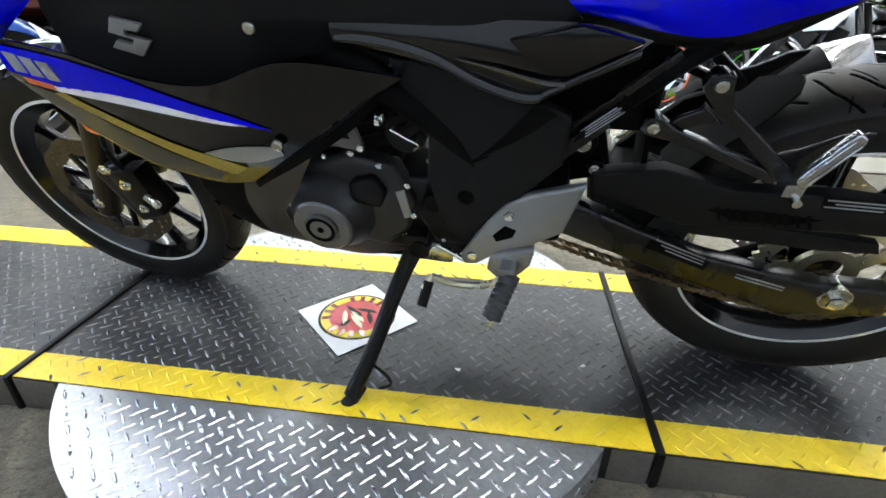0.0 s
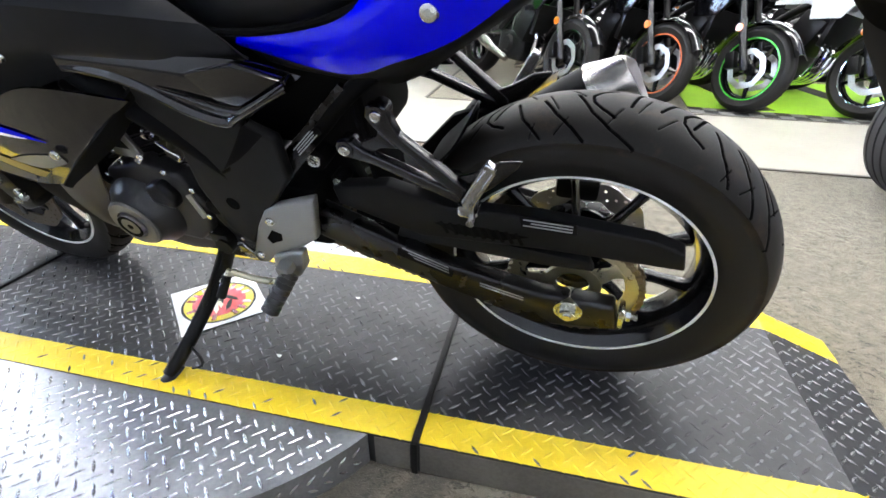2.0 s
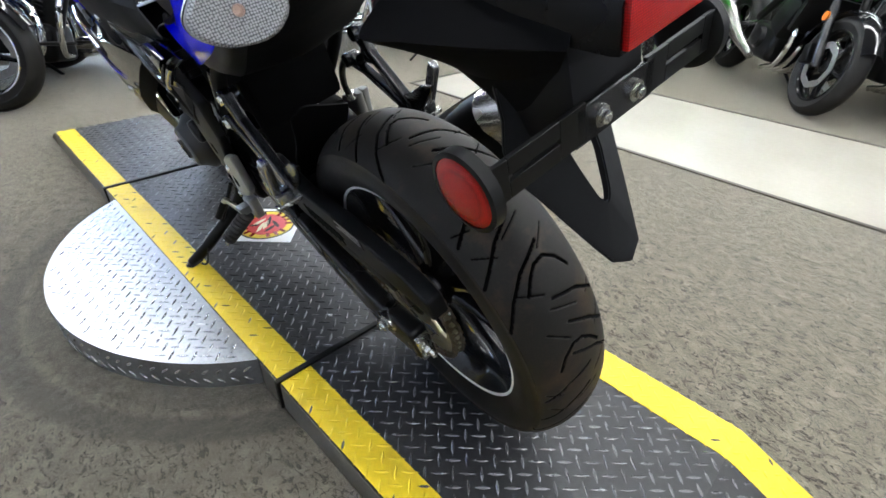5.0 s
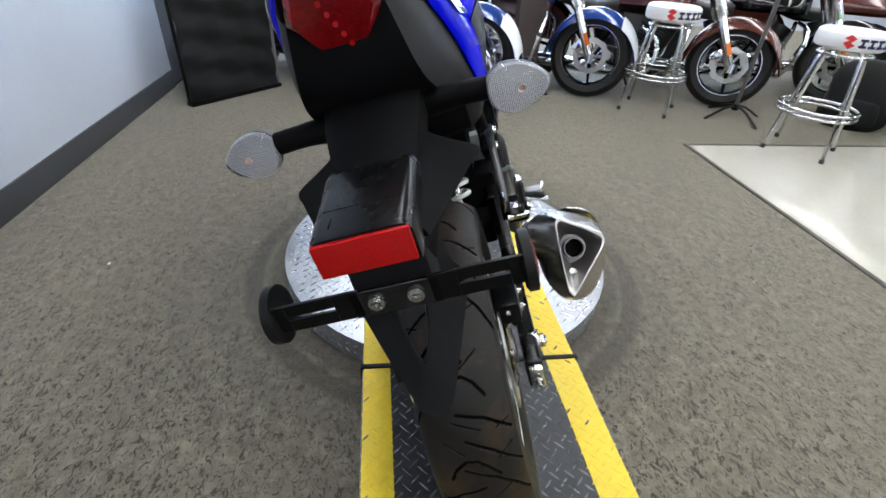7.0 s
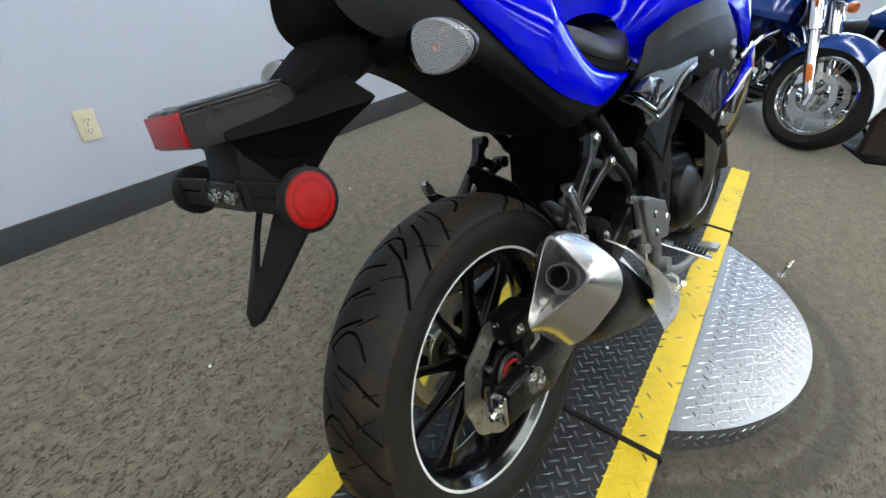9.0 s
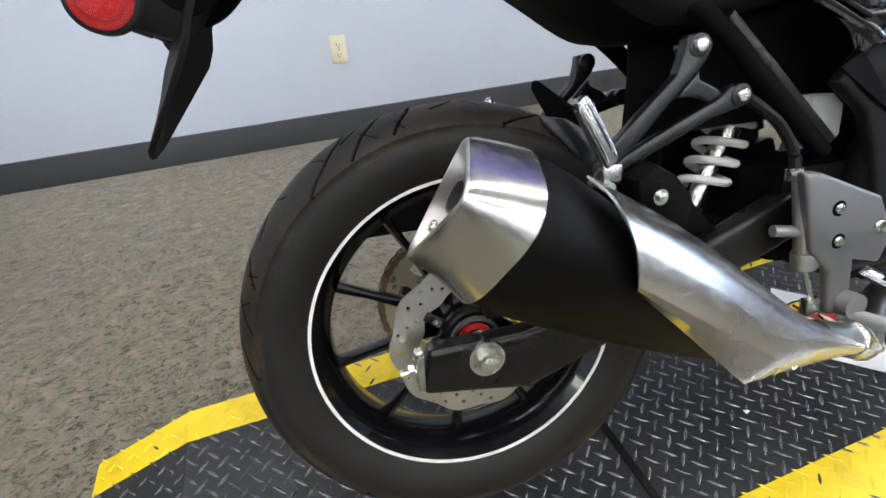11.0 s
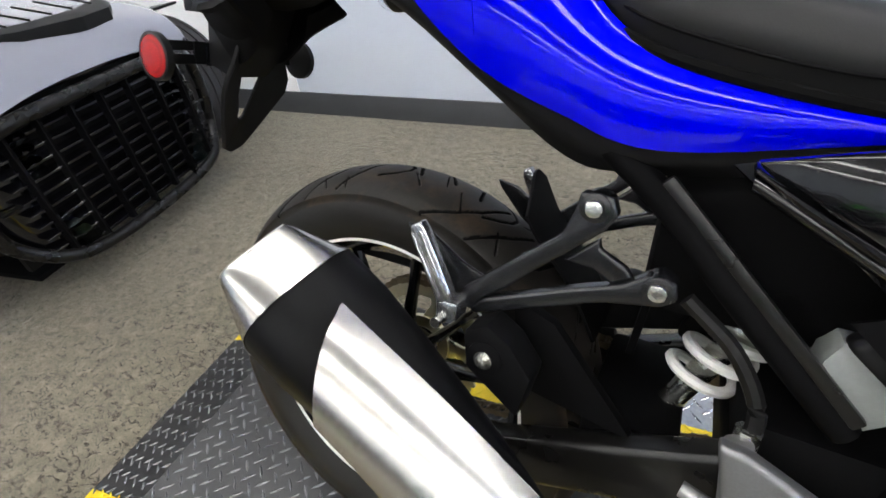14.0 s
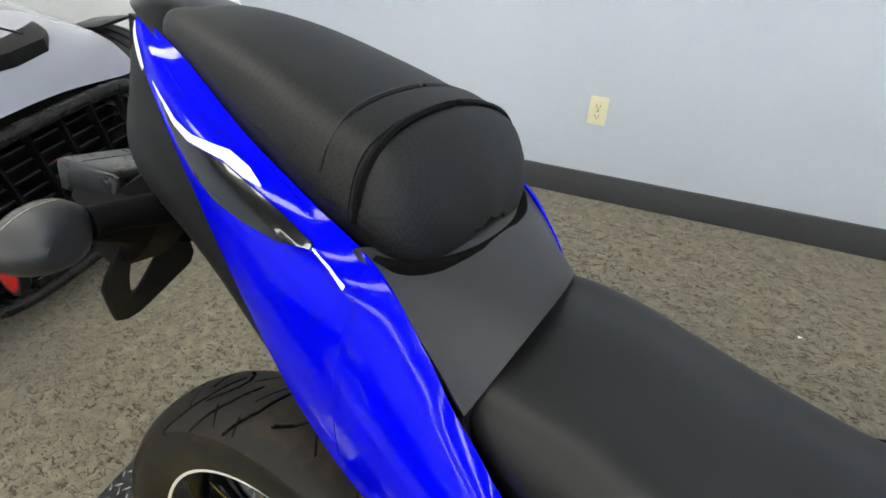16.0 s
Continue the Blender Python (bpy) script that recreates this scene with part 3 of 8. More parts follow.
for side in (-1, 1):
    part("table_wing", half_disc(side), BRIGHT, stand, "bright aluminium tread-plate round table wing", smooth=30)
part("lock_pin", join(tube([(-1.285, 0.57, -0.004), (-1.295, 0.575, 0.03), (-1.32, 0.585, 0.052)], 0.006, 8, 10), rod((-1.285, 0.57, -0.002), (-1.285, 0.57, 0.004), 0.014)),
     ZINC, stand, "bent steel locking pin")


def lozenge(V, F, x, y, z, ang, ln, wd, h, fr=None):
    """Adds one raised rib of tread plate to the lists; fr maps plate to world."""
    c, s = math.cos(ang), math.sin(ang)
    base = [(-0.5, 0), (-0.2, -0.42), (0.2, -0.42), (0.5, 0), (0.2, 0.42), (-0.2, 0.42)]
    k = len(V)
    for u, v in base:
        u, v = u * ln, v * wd
        V.append((x + u * c - v * s, y + u * s + v * c, z))
    for u, v in ((-0.27, 0), (0, -0.12), (0.27, 0), (0, 0.12)):
        u, v = u * ln, v * wd
        V.append((x + u * c - v * s, y + u * s + v * c, z + h))
    F += [(k, k + 1, k + 7, k + 6), (k + 1, k + 2, k + 7), (k + 2, k + 3, k + 8, k + 7), (k + 3, k + 4, k + 9, k + 8), (k + 4, k + 5, k + 9), (k + 5, k, k + 6, k + 9), (k + 6, k + 7, k + 8, k + 9)]


def tread(name, spots, ln, wd, h, material, parent, label):
    V, F = [], []
    for x, y, z, a in spots:
        lozenge(V, F, x, y, z, a, ln, wd, h)
    me = bpy.data.meshes.new(name)
    me.from_pydata(V, [], F)
    me.materials.append(material)
    ob = new(name, me)
    ob.parent = parent
    return tagged(ob, label, kind="stuff")


def tread_grid(x0, x1, y0, y1, pitch=0.0375):
    """Two crossed lattices of ribs, each half a pitch off the other."""
    out = []
    for k in (0, 1):
        for j in range(int((y1 - y0) / pitch) + 1):
            for i in range(int((x1 - x0) / pitch) + 1):
                x, y = x0 + pitch * (i + 0.25 + 0.5 * k), y0 + pitch * (j + 0.25 + 0.5 * k)
                if x < x1 - 0.008 and y0 + 0.008 < y < y1 - 0.008:
                    out.append((x, y, radians(45) if k else radians(-45)))
    return out


rng = random.Random(5)
dark, yel, chip = [], [], []
for x, y, ang in tread_grid(-2.44, 0.69, PY0, PY1):
    z = 0.0
    if x > 0.505:
        z = (x - 0.505) / 0.195 * (FLOOR + 0.006)
    if x < -2.263:
        z = (-2.263 - x) / 0.197 * (FLOOR + 0.006)
    if min(abs(x - s) for s in SEAMS) < 0.018:
        continue
    if y < PY0 + 0.074 or y > PY1 - 0.09:
        worn = rng.random() < (0.22 if -1.15 < x < -0.35 else 0.05)
        (chip if worn else yel).append((x, y, z + 0.0015, ang))
    else:
        dark.append((x, y, z - 0.0002, ang))
tread("raised_tread", dark, 0.034, 0.0074, 0.0017, DECKRAISED, stand, "worn raised tread ribs")
tread("raised_tread", yel, 0.034, 0.0074, 0.0013, YELLOW, stand, "yellow painted tread ribs")
tread("worn_tread", chip, 0.026, 0.0062, 0.0014, DECKRAISED, stand, "tread ribs worn bare of yellow paint")
bright = []
for x, y, ang in tread_grid(CX - CR, CX + CR, CY - CR, CY + CR):
    if (x - CX) ** 2 + (y - CY) ** 2 < (CR - 0.016) ** 2 and (y < PY0 - 0.014 or y > PY1 + 0.014):
        bright.append((x, y, -0.0012, ang))
tread("raised_tread", bright, 0.036, 0.0074, 0.0017, BRIGHTRAISED, stand, "polished raised tread ribs")

# folded skirts with tread ribs of their own
def skirt(P0, P1, z0, z1, pitch):
    """Ribs on an upright face from P0 to P1, as lists of corners."""
    V, F = [], []
    d = Vector((P1[0] - P0[0], P1[1] - P0[1], 0))
    L = d.length
    d.normalize()
    nrm = Vector((d.y, -d.x, 0))
    n = int(L / pitch)
    for i in range(n):
        for j in range(max(1, int((z1 - z0) / pitch))):
            v2, f2 = [], []
            lozenge(v2, f2, 0, 0, 0, radians(40) * (1 if (i + j) % 2 else -1), 0.026, 0.008, 0.0016)
            o = Vector((P0[0], P0[1], 0)) + d * pitch * (i + 0.5)
            k = len(V)
            for q in v2:
                w = o + d * q[0] + nrm * q[2]
                V.append((w.x, w.y, z0 + pitch * (j + 0.55) + q[1]))
            F += [tuple(a + k for a in f) for f in f2]
    return V, F


V, F = [], []
runs = [((SEAMS[1] + 0.01, PY0), (0.5, PY0)), ((-2.26, PY0), (SEAMS[0] - 0.01, PY0)), ((CX + 0.53, PY0), (SEAMS[1] - 0.01, PY0)), ((SEAMS[0] + 0.01, PY0), (CX - 0.53, PY0)),
        ((0.5, PY1), (SEAMS[1] + 0.01, PY1)), ((SEAMS[0] - 0.01, PY1), (-2.26, PY1)), ((SEAMS[1] - 0.01, PY1), (CX + 0.53, PY1))]
for side in (-1, 1):
    for i in range(40):
        a = radians(-58 + 116 * i / 40)
        b = radians(-58 + 116 * (i + 1) / 40)
        p = (CX + CR * math.sin(a), CY + side * CR * math.cos(a))
        q = (CX + CR * math.sin(b), CY + side * CR * math.cos(b))
        runs.append((p, q) if side < 0 else (q, p))
for a, b in runs:
    v, f = skirt(a, b, FLOOR + 0.004, 0, 0.0305)
    k = len(V)
    V += v
    F += [tuple(i + k for i in q) for q in f]
me = bpy.data.meshes.new("skirt_tread")
me.from_pydata(V, [], F)
me.materials.append(BRIGHTRAISED)
sk = new("skirt_tread", me)
sk.parent = stand
tagged(sk, "raised tread ribs on the folded skirts", kind="stuff")
for y, s in ((PY0, -1), (PY1, 1)):
    for x0, x1 in ((-2.3, SEAMS[0] - 0.01), (SEAMS[0] + 0.01, CX - 0.535), (CX + 0.535, SEAMS[1] - 0.01), (SEAMS[1] + 0.01, 0.5)):
        part("skirt", block((x0, y + (s * 0.001 if s > 0 else -0.0025), FLOOR + 0.002), (x1, y + (0.0025 if s > 0 else -0.001), -0.003)), SIDEPLATE, stand, "dull grey tread-plate skirt", smooth=0)

# round sticker on a white square under the engine
stk = thing("floor_sticker", "white square decal with a red and yellow round emblem", "sticker", pose(-0.879, 0.062, 0.0022, 0, 0, 45.5))
part("backing", block((-0.105, -0.105, 0), (0.105, 0.105, 0.0007)), WHITE, stk, smooth=0)
def disc(r, z, seg=48, sx=1.0):
    bm = bmesh.new()
    bmesh.ops.create_cone(bm, segments=seg, radius1=r, radius2=r, depth=0.0004, cap_ends=True)
    return moved(bm, Matrix.Translation((0, 0, z)))
part("emblem", disc(0.092, 0.0009), BLACKRUB, stk, "black rim of the emblem")
part("emblem", disc(0.086, 0.0013), YELLOW, stk, "yellow ring of the emblem")
part("emblem", disc(0.066, 0.0017), STICKRED, stk, "red centre of the emblem")
for i in range(18):
    if i % 9 not in (4, 0):
        part("lettering", moved(block((-0.0055, 0.060, 0.0015), (0.0055, 0.083, 0.002)), pose(0, 0, 0, 0, 0, 20 * i)), REDDARK, stk, "unreadable red lettering bar", smooth=0)
for k, (x, y, l, a) in enumerate(((-0.026, 0.012, 0.03, 62), (0.004, 0.020, 0.036, 100), (0.030, 0.004, 0.028, 130), (-0.012, -0.020, 0.034, 88), (0.020, -0.026, 0.026, 70), (-0.036, -0.010, 0.018, 20), (0.0, -0.004, 0.03, 95))):
    part("emblem_figure", moved(prism([(-l, -0.004), (-l * 0.3, -0.007), (l * 0.5, -0.005), (l, 0.001), (l * 0.4, 0.006), (-l * 0.5, 0.005)], 0, 0.0004, 0.0), pose(x, y, 0.0019, 90, 0, a)), BLACKRUB if k % 3 else IVORY, stk, "dark broken shapes of the emblem", smooth=0)


# ---- the sport motorcycle on its side stand ----
BIKE = thing("motorcycle", "blue and black sport motorcycle leaning on its side stand", "motorcycle", pose(0.0098, 0.0967, 0.0034, -18.021, 0, 174.221))
from mathutils.bvhtree import BVHTree


def tyre_profile(R, W, rim, n=40):
    """Half-open tyre section from bead to bead: (radius, y)."""
    pts = []
    crown = W * 0.52
    for i in range(n + 1):
        a = radians(-64 + 128 * i / n)
        pts.append((R - crown * 1.02 * (1 - math.cos(a)) * 0.62, crown * math.sin(a) * 1.02))
    r1, y1 = pts[-1]
    side = [(r1 - 0.0012, y1 - 0.0004), (r1 - 0.0024, y1 - 0.0012)]
    for i in range(1, 9):
        u = i / 8
        side.append((r1 - 0.003 + (rim - r1 + 0.003) * u, y1 - 0.0014 + 0.0055 * math.sin(math.pi * u) - (y1 - W * 0.40) * u * u))
    left = [(r, -y) for r, y in side][::-1]
    return left + pts + side


def seg_dist(px, py, ax, ay, bx, by):
    dx, dy = bx - ax, by - ay
    t = np.clip(((px - ax) * dx + (py - ay) * dy) / (dx * dx + dy * dy), 0, 1)
    return np.hypot(px - ax - t * dx, py - ay - t * dy)


# one repeat of the tread: lines of (along, across) in metres, then half-width and depth
TREAD_LINES = [
    ([(0.042, -0.034), (0.024, -0.020), (0.012, -0.006), (0.010, 0.010), (0.022, 0.026), (0.042, 0.038)], 0.0019, 0.0045),
    ([(0.062, -0.008), (0.073, 0.030), (0.100, 0.068)], 0.0019, 0.0045),
    ([(0.103, -0.003), (0.123, 0.030), (0.164, 0.074)], 0.0019, 0.0045),
    ([(0.150, -0.014), (0.172, 0.028), (0.199, 0.054), (0.236, 0.076)], 0.0019, 0.0045),
    ([(0.250, -0.020), (0.233, 0.018)], 0.0011, 0.002),
    ([(0.285, 0.010), (0.262, 0.038)], 0.0011, 0.002),
    ([(0.212, 0.016), (0.192, 0.050)], 0.0011, 0.002),
    ([(0.140, 0.038), (0.122, 0.064)], 0.0011, 0.002),
    ([(0.092, 0.044), (0.084, 0.066)], 0.0011, 0.002),
]


def tread_depth(s, w, pitch):
    """How deep the grooves are at s round the tyre and w across it."""
    out = np.zeros_like(s)
    for sign in (1, -1):
        ss = np.mod(s - 0.60 + (0 if sign > 0 else 0.125), pitch)
        ww = w * sign
        for line, hw, dep in TREAD_LINES:
            for i, (a, b) in enumerate(zip(line, line[1:])):
                for k in (-pitch, 0, pitch):
                    d = seg_dist(ss + k, ww, a[0], a[1], b[0], b[1])
                    out = np.maximum(out, dep * np.clip((hw + 0.0003 - d) / 0.0009, 0, 1))
    return out


def tyre(R, W, rim, n_round, flip=1, n_across=64):
    prof = tyre_profile(R, W, rim, n_across)
    m = len(prof)
    pr = np.array(prof)
    arc = np.concatenate([[0], np.cumsum(np.hypot(*np.diff(pr, axis=0).T))])
    w = arc - arc[-1] / 2
    th = np.linspace(0, math.tau, n_round, endpoint=False)
    pitch = math.tau * R / 7
    S, Wd = np.meshgrid(th * R, w, indexing="ij")
    dep = tread_depth(S * flip, Wd, pitch)
    dep[np.abs(Wd) > W * 0.55] = 0
    r = pr[None, :, 0] - dep
    V = np.stack([r * np.cos(th)[:, None], np.broadcast_to(pr[None, :, 1], r.shape), r * np.sin(th)[:, None]], 2).reshape(-1, 3)
    i = np.arange(n_round)[:, None]
    j = np.arange(m - 1)[None, :]
    a = i * m + j
    b = ((i + 1) % n_round) * m + j
    F = np.stack([a, b, b + 1, a + 1], 2).reshape(-1, 4)
    me = bpy.data.meshes.new("tyre")
    me.from_pydata(V.tolist(), [], F.tolist())
    for k in (RUBBER, TREAD, RECESSBLACK):
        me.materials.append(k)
    # faces down in the grooves get the painted shade colour
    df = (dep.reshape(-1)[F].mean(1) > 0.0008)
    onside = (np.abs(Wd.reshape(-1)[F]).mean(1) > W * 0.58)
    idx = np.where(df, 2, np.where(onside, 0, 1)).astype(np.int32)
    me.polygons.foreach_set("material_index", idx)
    me.polygons.foreach_set("use_smooth", np.ones(len(F), dtype=bool))
    me.update()
    return me


def rotor(r0, r1, waves, holes, thick, y):
    """A wavy brake disc, drilled through."""
    n, rows = 240, 9
    bm = bmesh.new()
    V = []
    for i in range(n):
        a = math.tau * i / n
        wob = 0.0035 * math.cos(a * waves)
        V.append([bm.verts.new(((r0 + (r1 + wob * 0.8 - r0) * k / (rows - 1) + (wob * 0.9 if k == 0 else 0)) * math.cos(a), y,
                                (r0 + (r1 + wob * 0.8 - r0) * k / (rows - 1) + (wob * 0.9 if k == 0 else 0)) * math.sin(a))) for k in range(rows)])
    drilled = set()
    for h in range(holes):
        i = int(h * n / holes)
        k = 2 + (h * 2) % 5
        for di in (0, 1):
            drilled.add(((i + di) % n, k))
    for i in range(n):
        for k in range(rows - 1):
            if (i, k) not in drilled:
                bm.faces.new((V[i][k], V[(i + 1) % n][k], V[(i + 1) % n][k + 1], V[i][k + 1]))
    bmesh.ops.recalc_face_normals(bm, faces=bm.faces)
    bmesh.ops.solidify(bm, geom=bm.faces[:], thickness=thick)
    return bm


def rim_bm(w):
    """Drop-centre rim barrel with rolled flanges."""
    h = w / 2
    p = [(0.231, -h), (0.233, -h + 0.004), (0.226, -h + 0.009), (0.219, -h + 0.018), (0.204, -h * 0.45), (0.202, 0), (0.204, h * 0.45), (0.219, h - 0.018), (0.226, h - 0.009), (0.233, h - 0.004), (0.231, h),
         (0.222, h - 0.001), (0.213, h - 0.012), (0.197, h * 0.45), (0.195, 0), (0.197, -h * 0.45), (0.213, -h + 0.012), (0.222, -h + 0.001)]
    return lathe(p, 96, closed=True)


def spoke(a, w):
    """One cast spoke, forked from the hub, tapering to the rim."""
    rings = []
    for r, tw, th in ((0.045, 0.022, 0.05), (0.09, 0.014, 0.034), (0.15, 0.0105, 0.026), (0.199, 0.013, 0.034)):
        ring = []
        for k in range(8):
            b = math.tau * (k + 0.5) / 8
            ring.append((r, th * 0.5 * math.sin(b) * 1.05, tw * 0.62 * math.cos(b)))
        rings.append(ring)
    return moved(loft(rings), Matrix.Rotation(-a, 4, "Y"))


def wheel(center, R, W, rw, phase, n_round, flip, y_off=0.0):
    w = part("rear_wheel" if R > 0.31 else "front_wheel", rim_bm(rw), RIMBLACK, BIKE, "gloss black cast wheel with white rim stripe", m=pose(center[0], y_off, center[2]))
    t = new("tyre", tyre(R, W, 0.226, n_round, flip, 110 if R > 0.31 else 60))
    t.parent = w
    t["label"] = "scuffed black sport tyre with curved grooves"
    for i in range(10):
        part("spoke", spoke(math.tau * i / 10 + phase, rw), RIMBLACK, w)
    part("hub", lathe([(0.0, -0.055), (0.034, -0.055), (0.04, -0.045), (0.046, -0.02), (0.046, 0.02), (0.04, 0.045), (0.034, 0.055), (0.0, 0.055)], 40), RIMBLACK, w)
    for s in (-1, 1):
        h = rw / 2 * s
        part("rim_stripe", lathe([(0.2275, h + s * 0.0006), (0.2245, h + s * 0.0012), (0.2215, h + s * 0.0008), (0.2215, h - s * 0.001), (0.2275, h - s * 0.001)], 128, closed=True), STRIPE, w)
    return w


wheel((0, 0, 0.319), 0.318, 0.147, 0.112, 0.18, 1700, 1)
wheel((1.455, 0, 0.306), 0.304, 0.112, 0.090, 0.05, 720, -1, 0.02)

# rear brake and drive
rot_ = part("brake_rotor", rotor(0.075, 0.117, 10, 48, 0.004, -0.073), ROTOR, BIKE, "drilled wavy steel brake disc", m=pose(0, 0, 0.319))
part("rotor_carrier", join(lathe([(0.03, -0.075), (0.05, -0.077), (0.05, -0.07), (0.03, -0.068)], 32, closed=True),
                           *[moved(block((0.045, -0.076, -0.007), (0.08, -0.071, 0.007), 0.001), Matrix.Rotation(math.tau * i / 5, 4, "Y")) for i in range(5)]), ALUDARK, rot_)
for i in range(5):
    part("rotor_bolt", moved(rod((0.062, -0.077, 0), (0.062, -0.083, 0), 0.006, seg=6), Matrix.Rotation(math.tau * i / 5, 4, "Y")), ZINC, rot_)
part("tone_ring", lathe([(0.03, -0.085), (0.036, -0.087), (0.036, -0.08), (0.03, -0.08)], 40, closed=True), ALU, rot_)
part("hub_seal", lathe([(0.018, -0.086), (0.026, -0.087), (0.026, -0.08)], 32), STICKRED, rot_, "red hub seal")
cal = part("rear_caliper", join(block((-0.02, -0.115, 0.395), (0.06, -0.062, 0.445), 0.012), block((0.01, -0.112, 0.36), (0.05, -0.09, 0.40), 0.006)), ENGINE, BIKE, "black rear brake caliper", m=pose(0, 0, 0))
for x in (0.0, 0.045):
    part("caliper_bolt", bolt((x, -0.115, 0.42), 0.006, (0, -1, 0)), ZINC, cal)
part("bleed_nipple", rod((-0.02, -0.09, 0.43), (-0.045, -0.09, 0.45), 0.004), ZINC, cal)


def sprocket():
    n, r0 = 46, 0.112
    bm = bmesh.new()
    ring_o, ring_i = [], []
    for i in range(n * 4):
        a = math.tau * i / (n * 4)
        r = r0 + (0.006 if i % 4 in (1, 2) else 0)
        ring_o.append(bm.verts.new((r * math.cos(a), 0.074, r * math.sin(a))))
        ri = 0.088
        ring_i.append(bm.verts.new((ri * math.cos(a), 0.074, ri * math.sin(a))))
    for i in range(n * 4):
        k = (i + 1) % (n * 4)
        bm.faces.new((ring_o[i], ring_o[k], ring_i[k], ring_i[i]))
    bmesh.ops.recalc_face_normals(bm, faces=bm.faces)
    bmesh.ops.solidify(bm, geom=bm.faces[:], thickness=0.006)
    arms = [moved(prism([(0.04, -0.02), (0.075, -0.012), (0.092, -0.02), (0.092, 0.02), (0.075, 0.012), (0.04, 0.02)], 0.069, 0.075, 0.002), Matrix.Rotation(math.tau * i / 5, 4, "Y")) for i in range(5)]
    return join(bm, lathe([(0.03, 0.066), (0.05, 0.066), (0.05, 0.076), (0.03, 0.076)], 40, closed=True), *arms)


part("sprocket", sprocket(), SPROCKET, BIKE, "zinc-plated rear sprocket", m=pose(0, 0, 0.319))


def chain():
    """Roller chain of plates and pins round both sprockets."""
    loop = []
    rr, fx, fz, fr = 0.116, 0.515, 0.375, 0.036
    for i in range(30):
        a = radians(96 + 170 * i / 29)
        loop.append((rr * math.cos(a), 0.319 + rr * math.sin(a)))
    for i in range(1, 40):
        u = i / 40
        loop.append((loop[29][0] + (fx - loop[29][0]) * u, loop[29][1] + (fz - fr - loop[29][1]) * u - 0.012 * math.sin(math.pi * u)))
    for i in range(12):
        a = radians(-100 + 190 * i / 11)
        loop.append((fx + fr * math.cos(a), fz + fr * math.sin(a)))
    s, e = loop[-1], loop[0]
    for i in range(1, 40):
        u = i / 40
        loop.append((s[0] + (e[0] - s[0]) * u, s[1] + (e[1] - s[1]) * u))
    P2 = np.array(loop + [loop[0]])
    L = np.concatenate([[0], np.cumsum(np.hypot(*np.diff(P2, axis=0).T))])
    n = int(L[-1] / 0.0159) // 2 * 2
    at = lambda d: (np.interp(d % L[-1], L, P2[:, 0]), np.interp(d % L[-1], L, P2[:, 1]))
    V, F = [], []
    for i in range(n):
        a, b = at(i * L[-1] / n), at((i + 1) * L[-1] / n)
        mx, mz = (a[0] + b[0]) / 2, (a[1] + b[1]) / 2
        dx, dz = (b[0] - a[0]) / 0.0159, (b[1] - a[1]) / 0.0159
        off = 0.0085 if i % 2 else 0.0065
        for y0 in (0.0725 - off - 0.0018, 0.0725 + off):
            k = len(V)
            for yy in (y0, y0 + 0.0018):
                for u, v in ((-0.0125, 0), (-0.0095, -0.0062), (-0.003, -0.0045), (0.003, -0.0045), (0.0095, -0.0062), (0.0125, 0), (0.0095, 0.0062), (0.003, 0.0045), (-0.003, 0.0045), (-0.0095, 0.0062)):
                    V.append((mx + u * dx - v * dz, yy, mz + u * dz + v * dx))
            F.append(tuple(range(k, k + 10)))
            F.append(tuple(range(k + 19, k + 9, -1)))
            for q in range(10):
                F.append((k + q, k + 10 + q, k + 10 + (q + 1) % 10, k + (q + 1) % 10))
        k = len(V)
        for yy in (0.0625, 0.0845):
            for q in range(6):
                c = math.tau * q / 6
                V.append((a[0] + 0.0035 * math.cos(c), yy, a[1] + 0.0035 * math.sin(c)))
        F.append(tuple(range(k, k + 6)))
        F.append(tuple(range(k + 11, k + 5, -1)))
        for q in range(6):
            F.append((k + q, k + 6 + q, k + 6 + (q + 1) % 6, k + (q + 1) % 6))
    me = bpy.data.meshes.new("chain")
    me.from_pydata(V, [], F)
    me.materials.append(CHAINMAT)
    return me


ch = new("chain", chain())
ch.parent = BIKE
ch["label"] = "oiled steel drive chain"

# swingarm
ARM = [(0.46, 0.47), (0.366, 0.432), (0.217, 0.374), (0.052, 0.342), (-0.072, 0.344), (-0.086, 0.284), (0.056, 0.258), (0.215, 0.310), (0.374, 0.365), (0.47, 0.40)]
for s in (1, -1):
    b = prism(ARM, 0.098, 0.132, 0.008, 3)
    part("swingarm_leg", b if s > 0 else mirrored(b), SATIN, BIKE, "satin black steel swingarm leg")
    n = join(bolt((0, 0.133, 0.319), 0.0145, (0, 1, 0)), rod((0, 0.10, 0.319), (0, 0.136, 0.319), 0.024, seg=28))
    part("axle_nut", n if s > 0 else mirrored(n), ZINC, BIKE, "zinc-plated axle nut and washer")
    a = join(prism([(-0.083, 0.288), (-0.092, 0.29), (-0.09, 0.338), (-0.08, 0.341)], 0.104, 0.130, 0.002), rod((-0.088, 0.117, 0.314), (-0.112, 0.117, 0.314), 0.0055, seg=8), rod((-0.094, 0.117, 0.314), (-0.101, 0.117, 0.314), 0.0095, seg=6))
    part("chain_adjuster", a if s > 0 else mirrored(a), ZINC, BIKE)
part("swingarm_bridge", join(block((0.30, -0.10, 0.375), (0.40, 0.10, 0.43), 0.012), tube([(0.47, -0.12, 0.43), (0.47, 0.12, 0.43)], 0.035, 20, 2)), MATTE, BIKE)
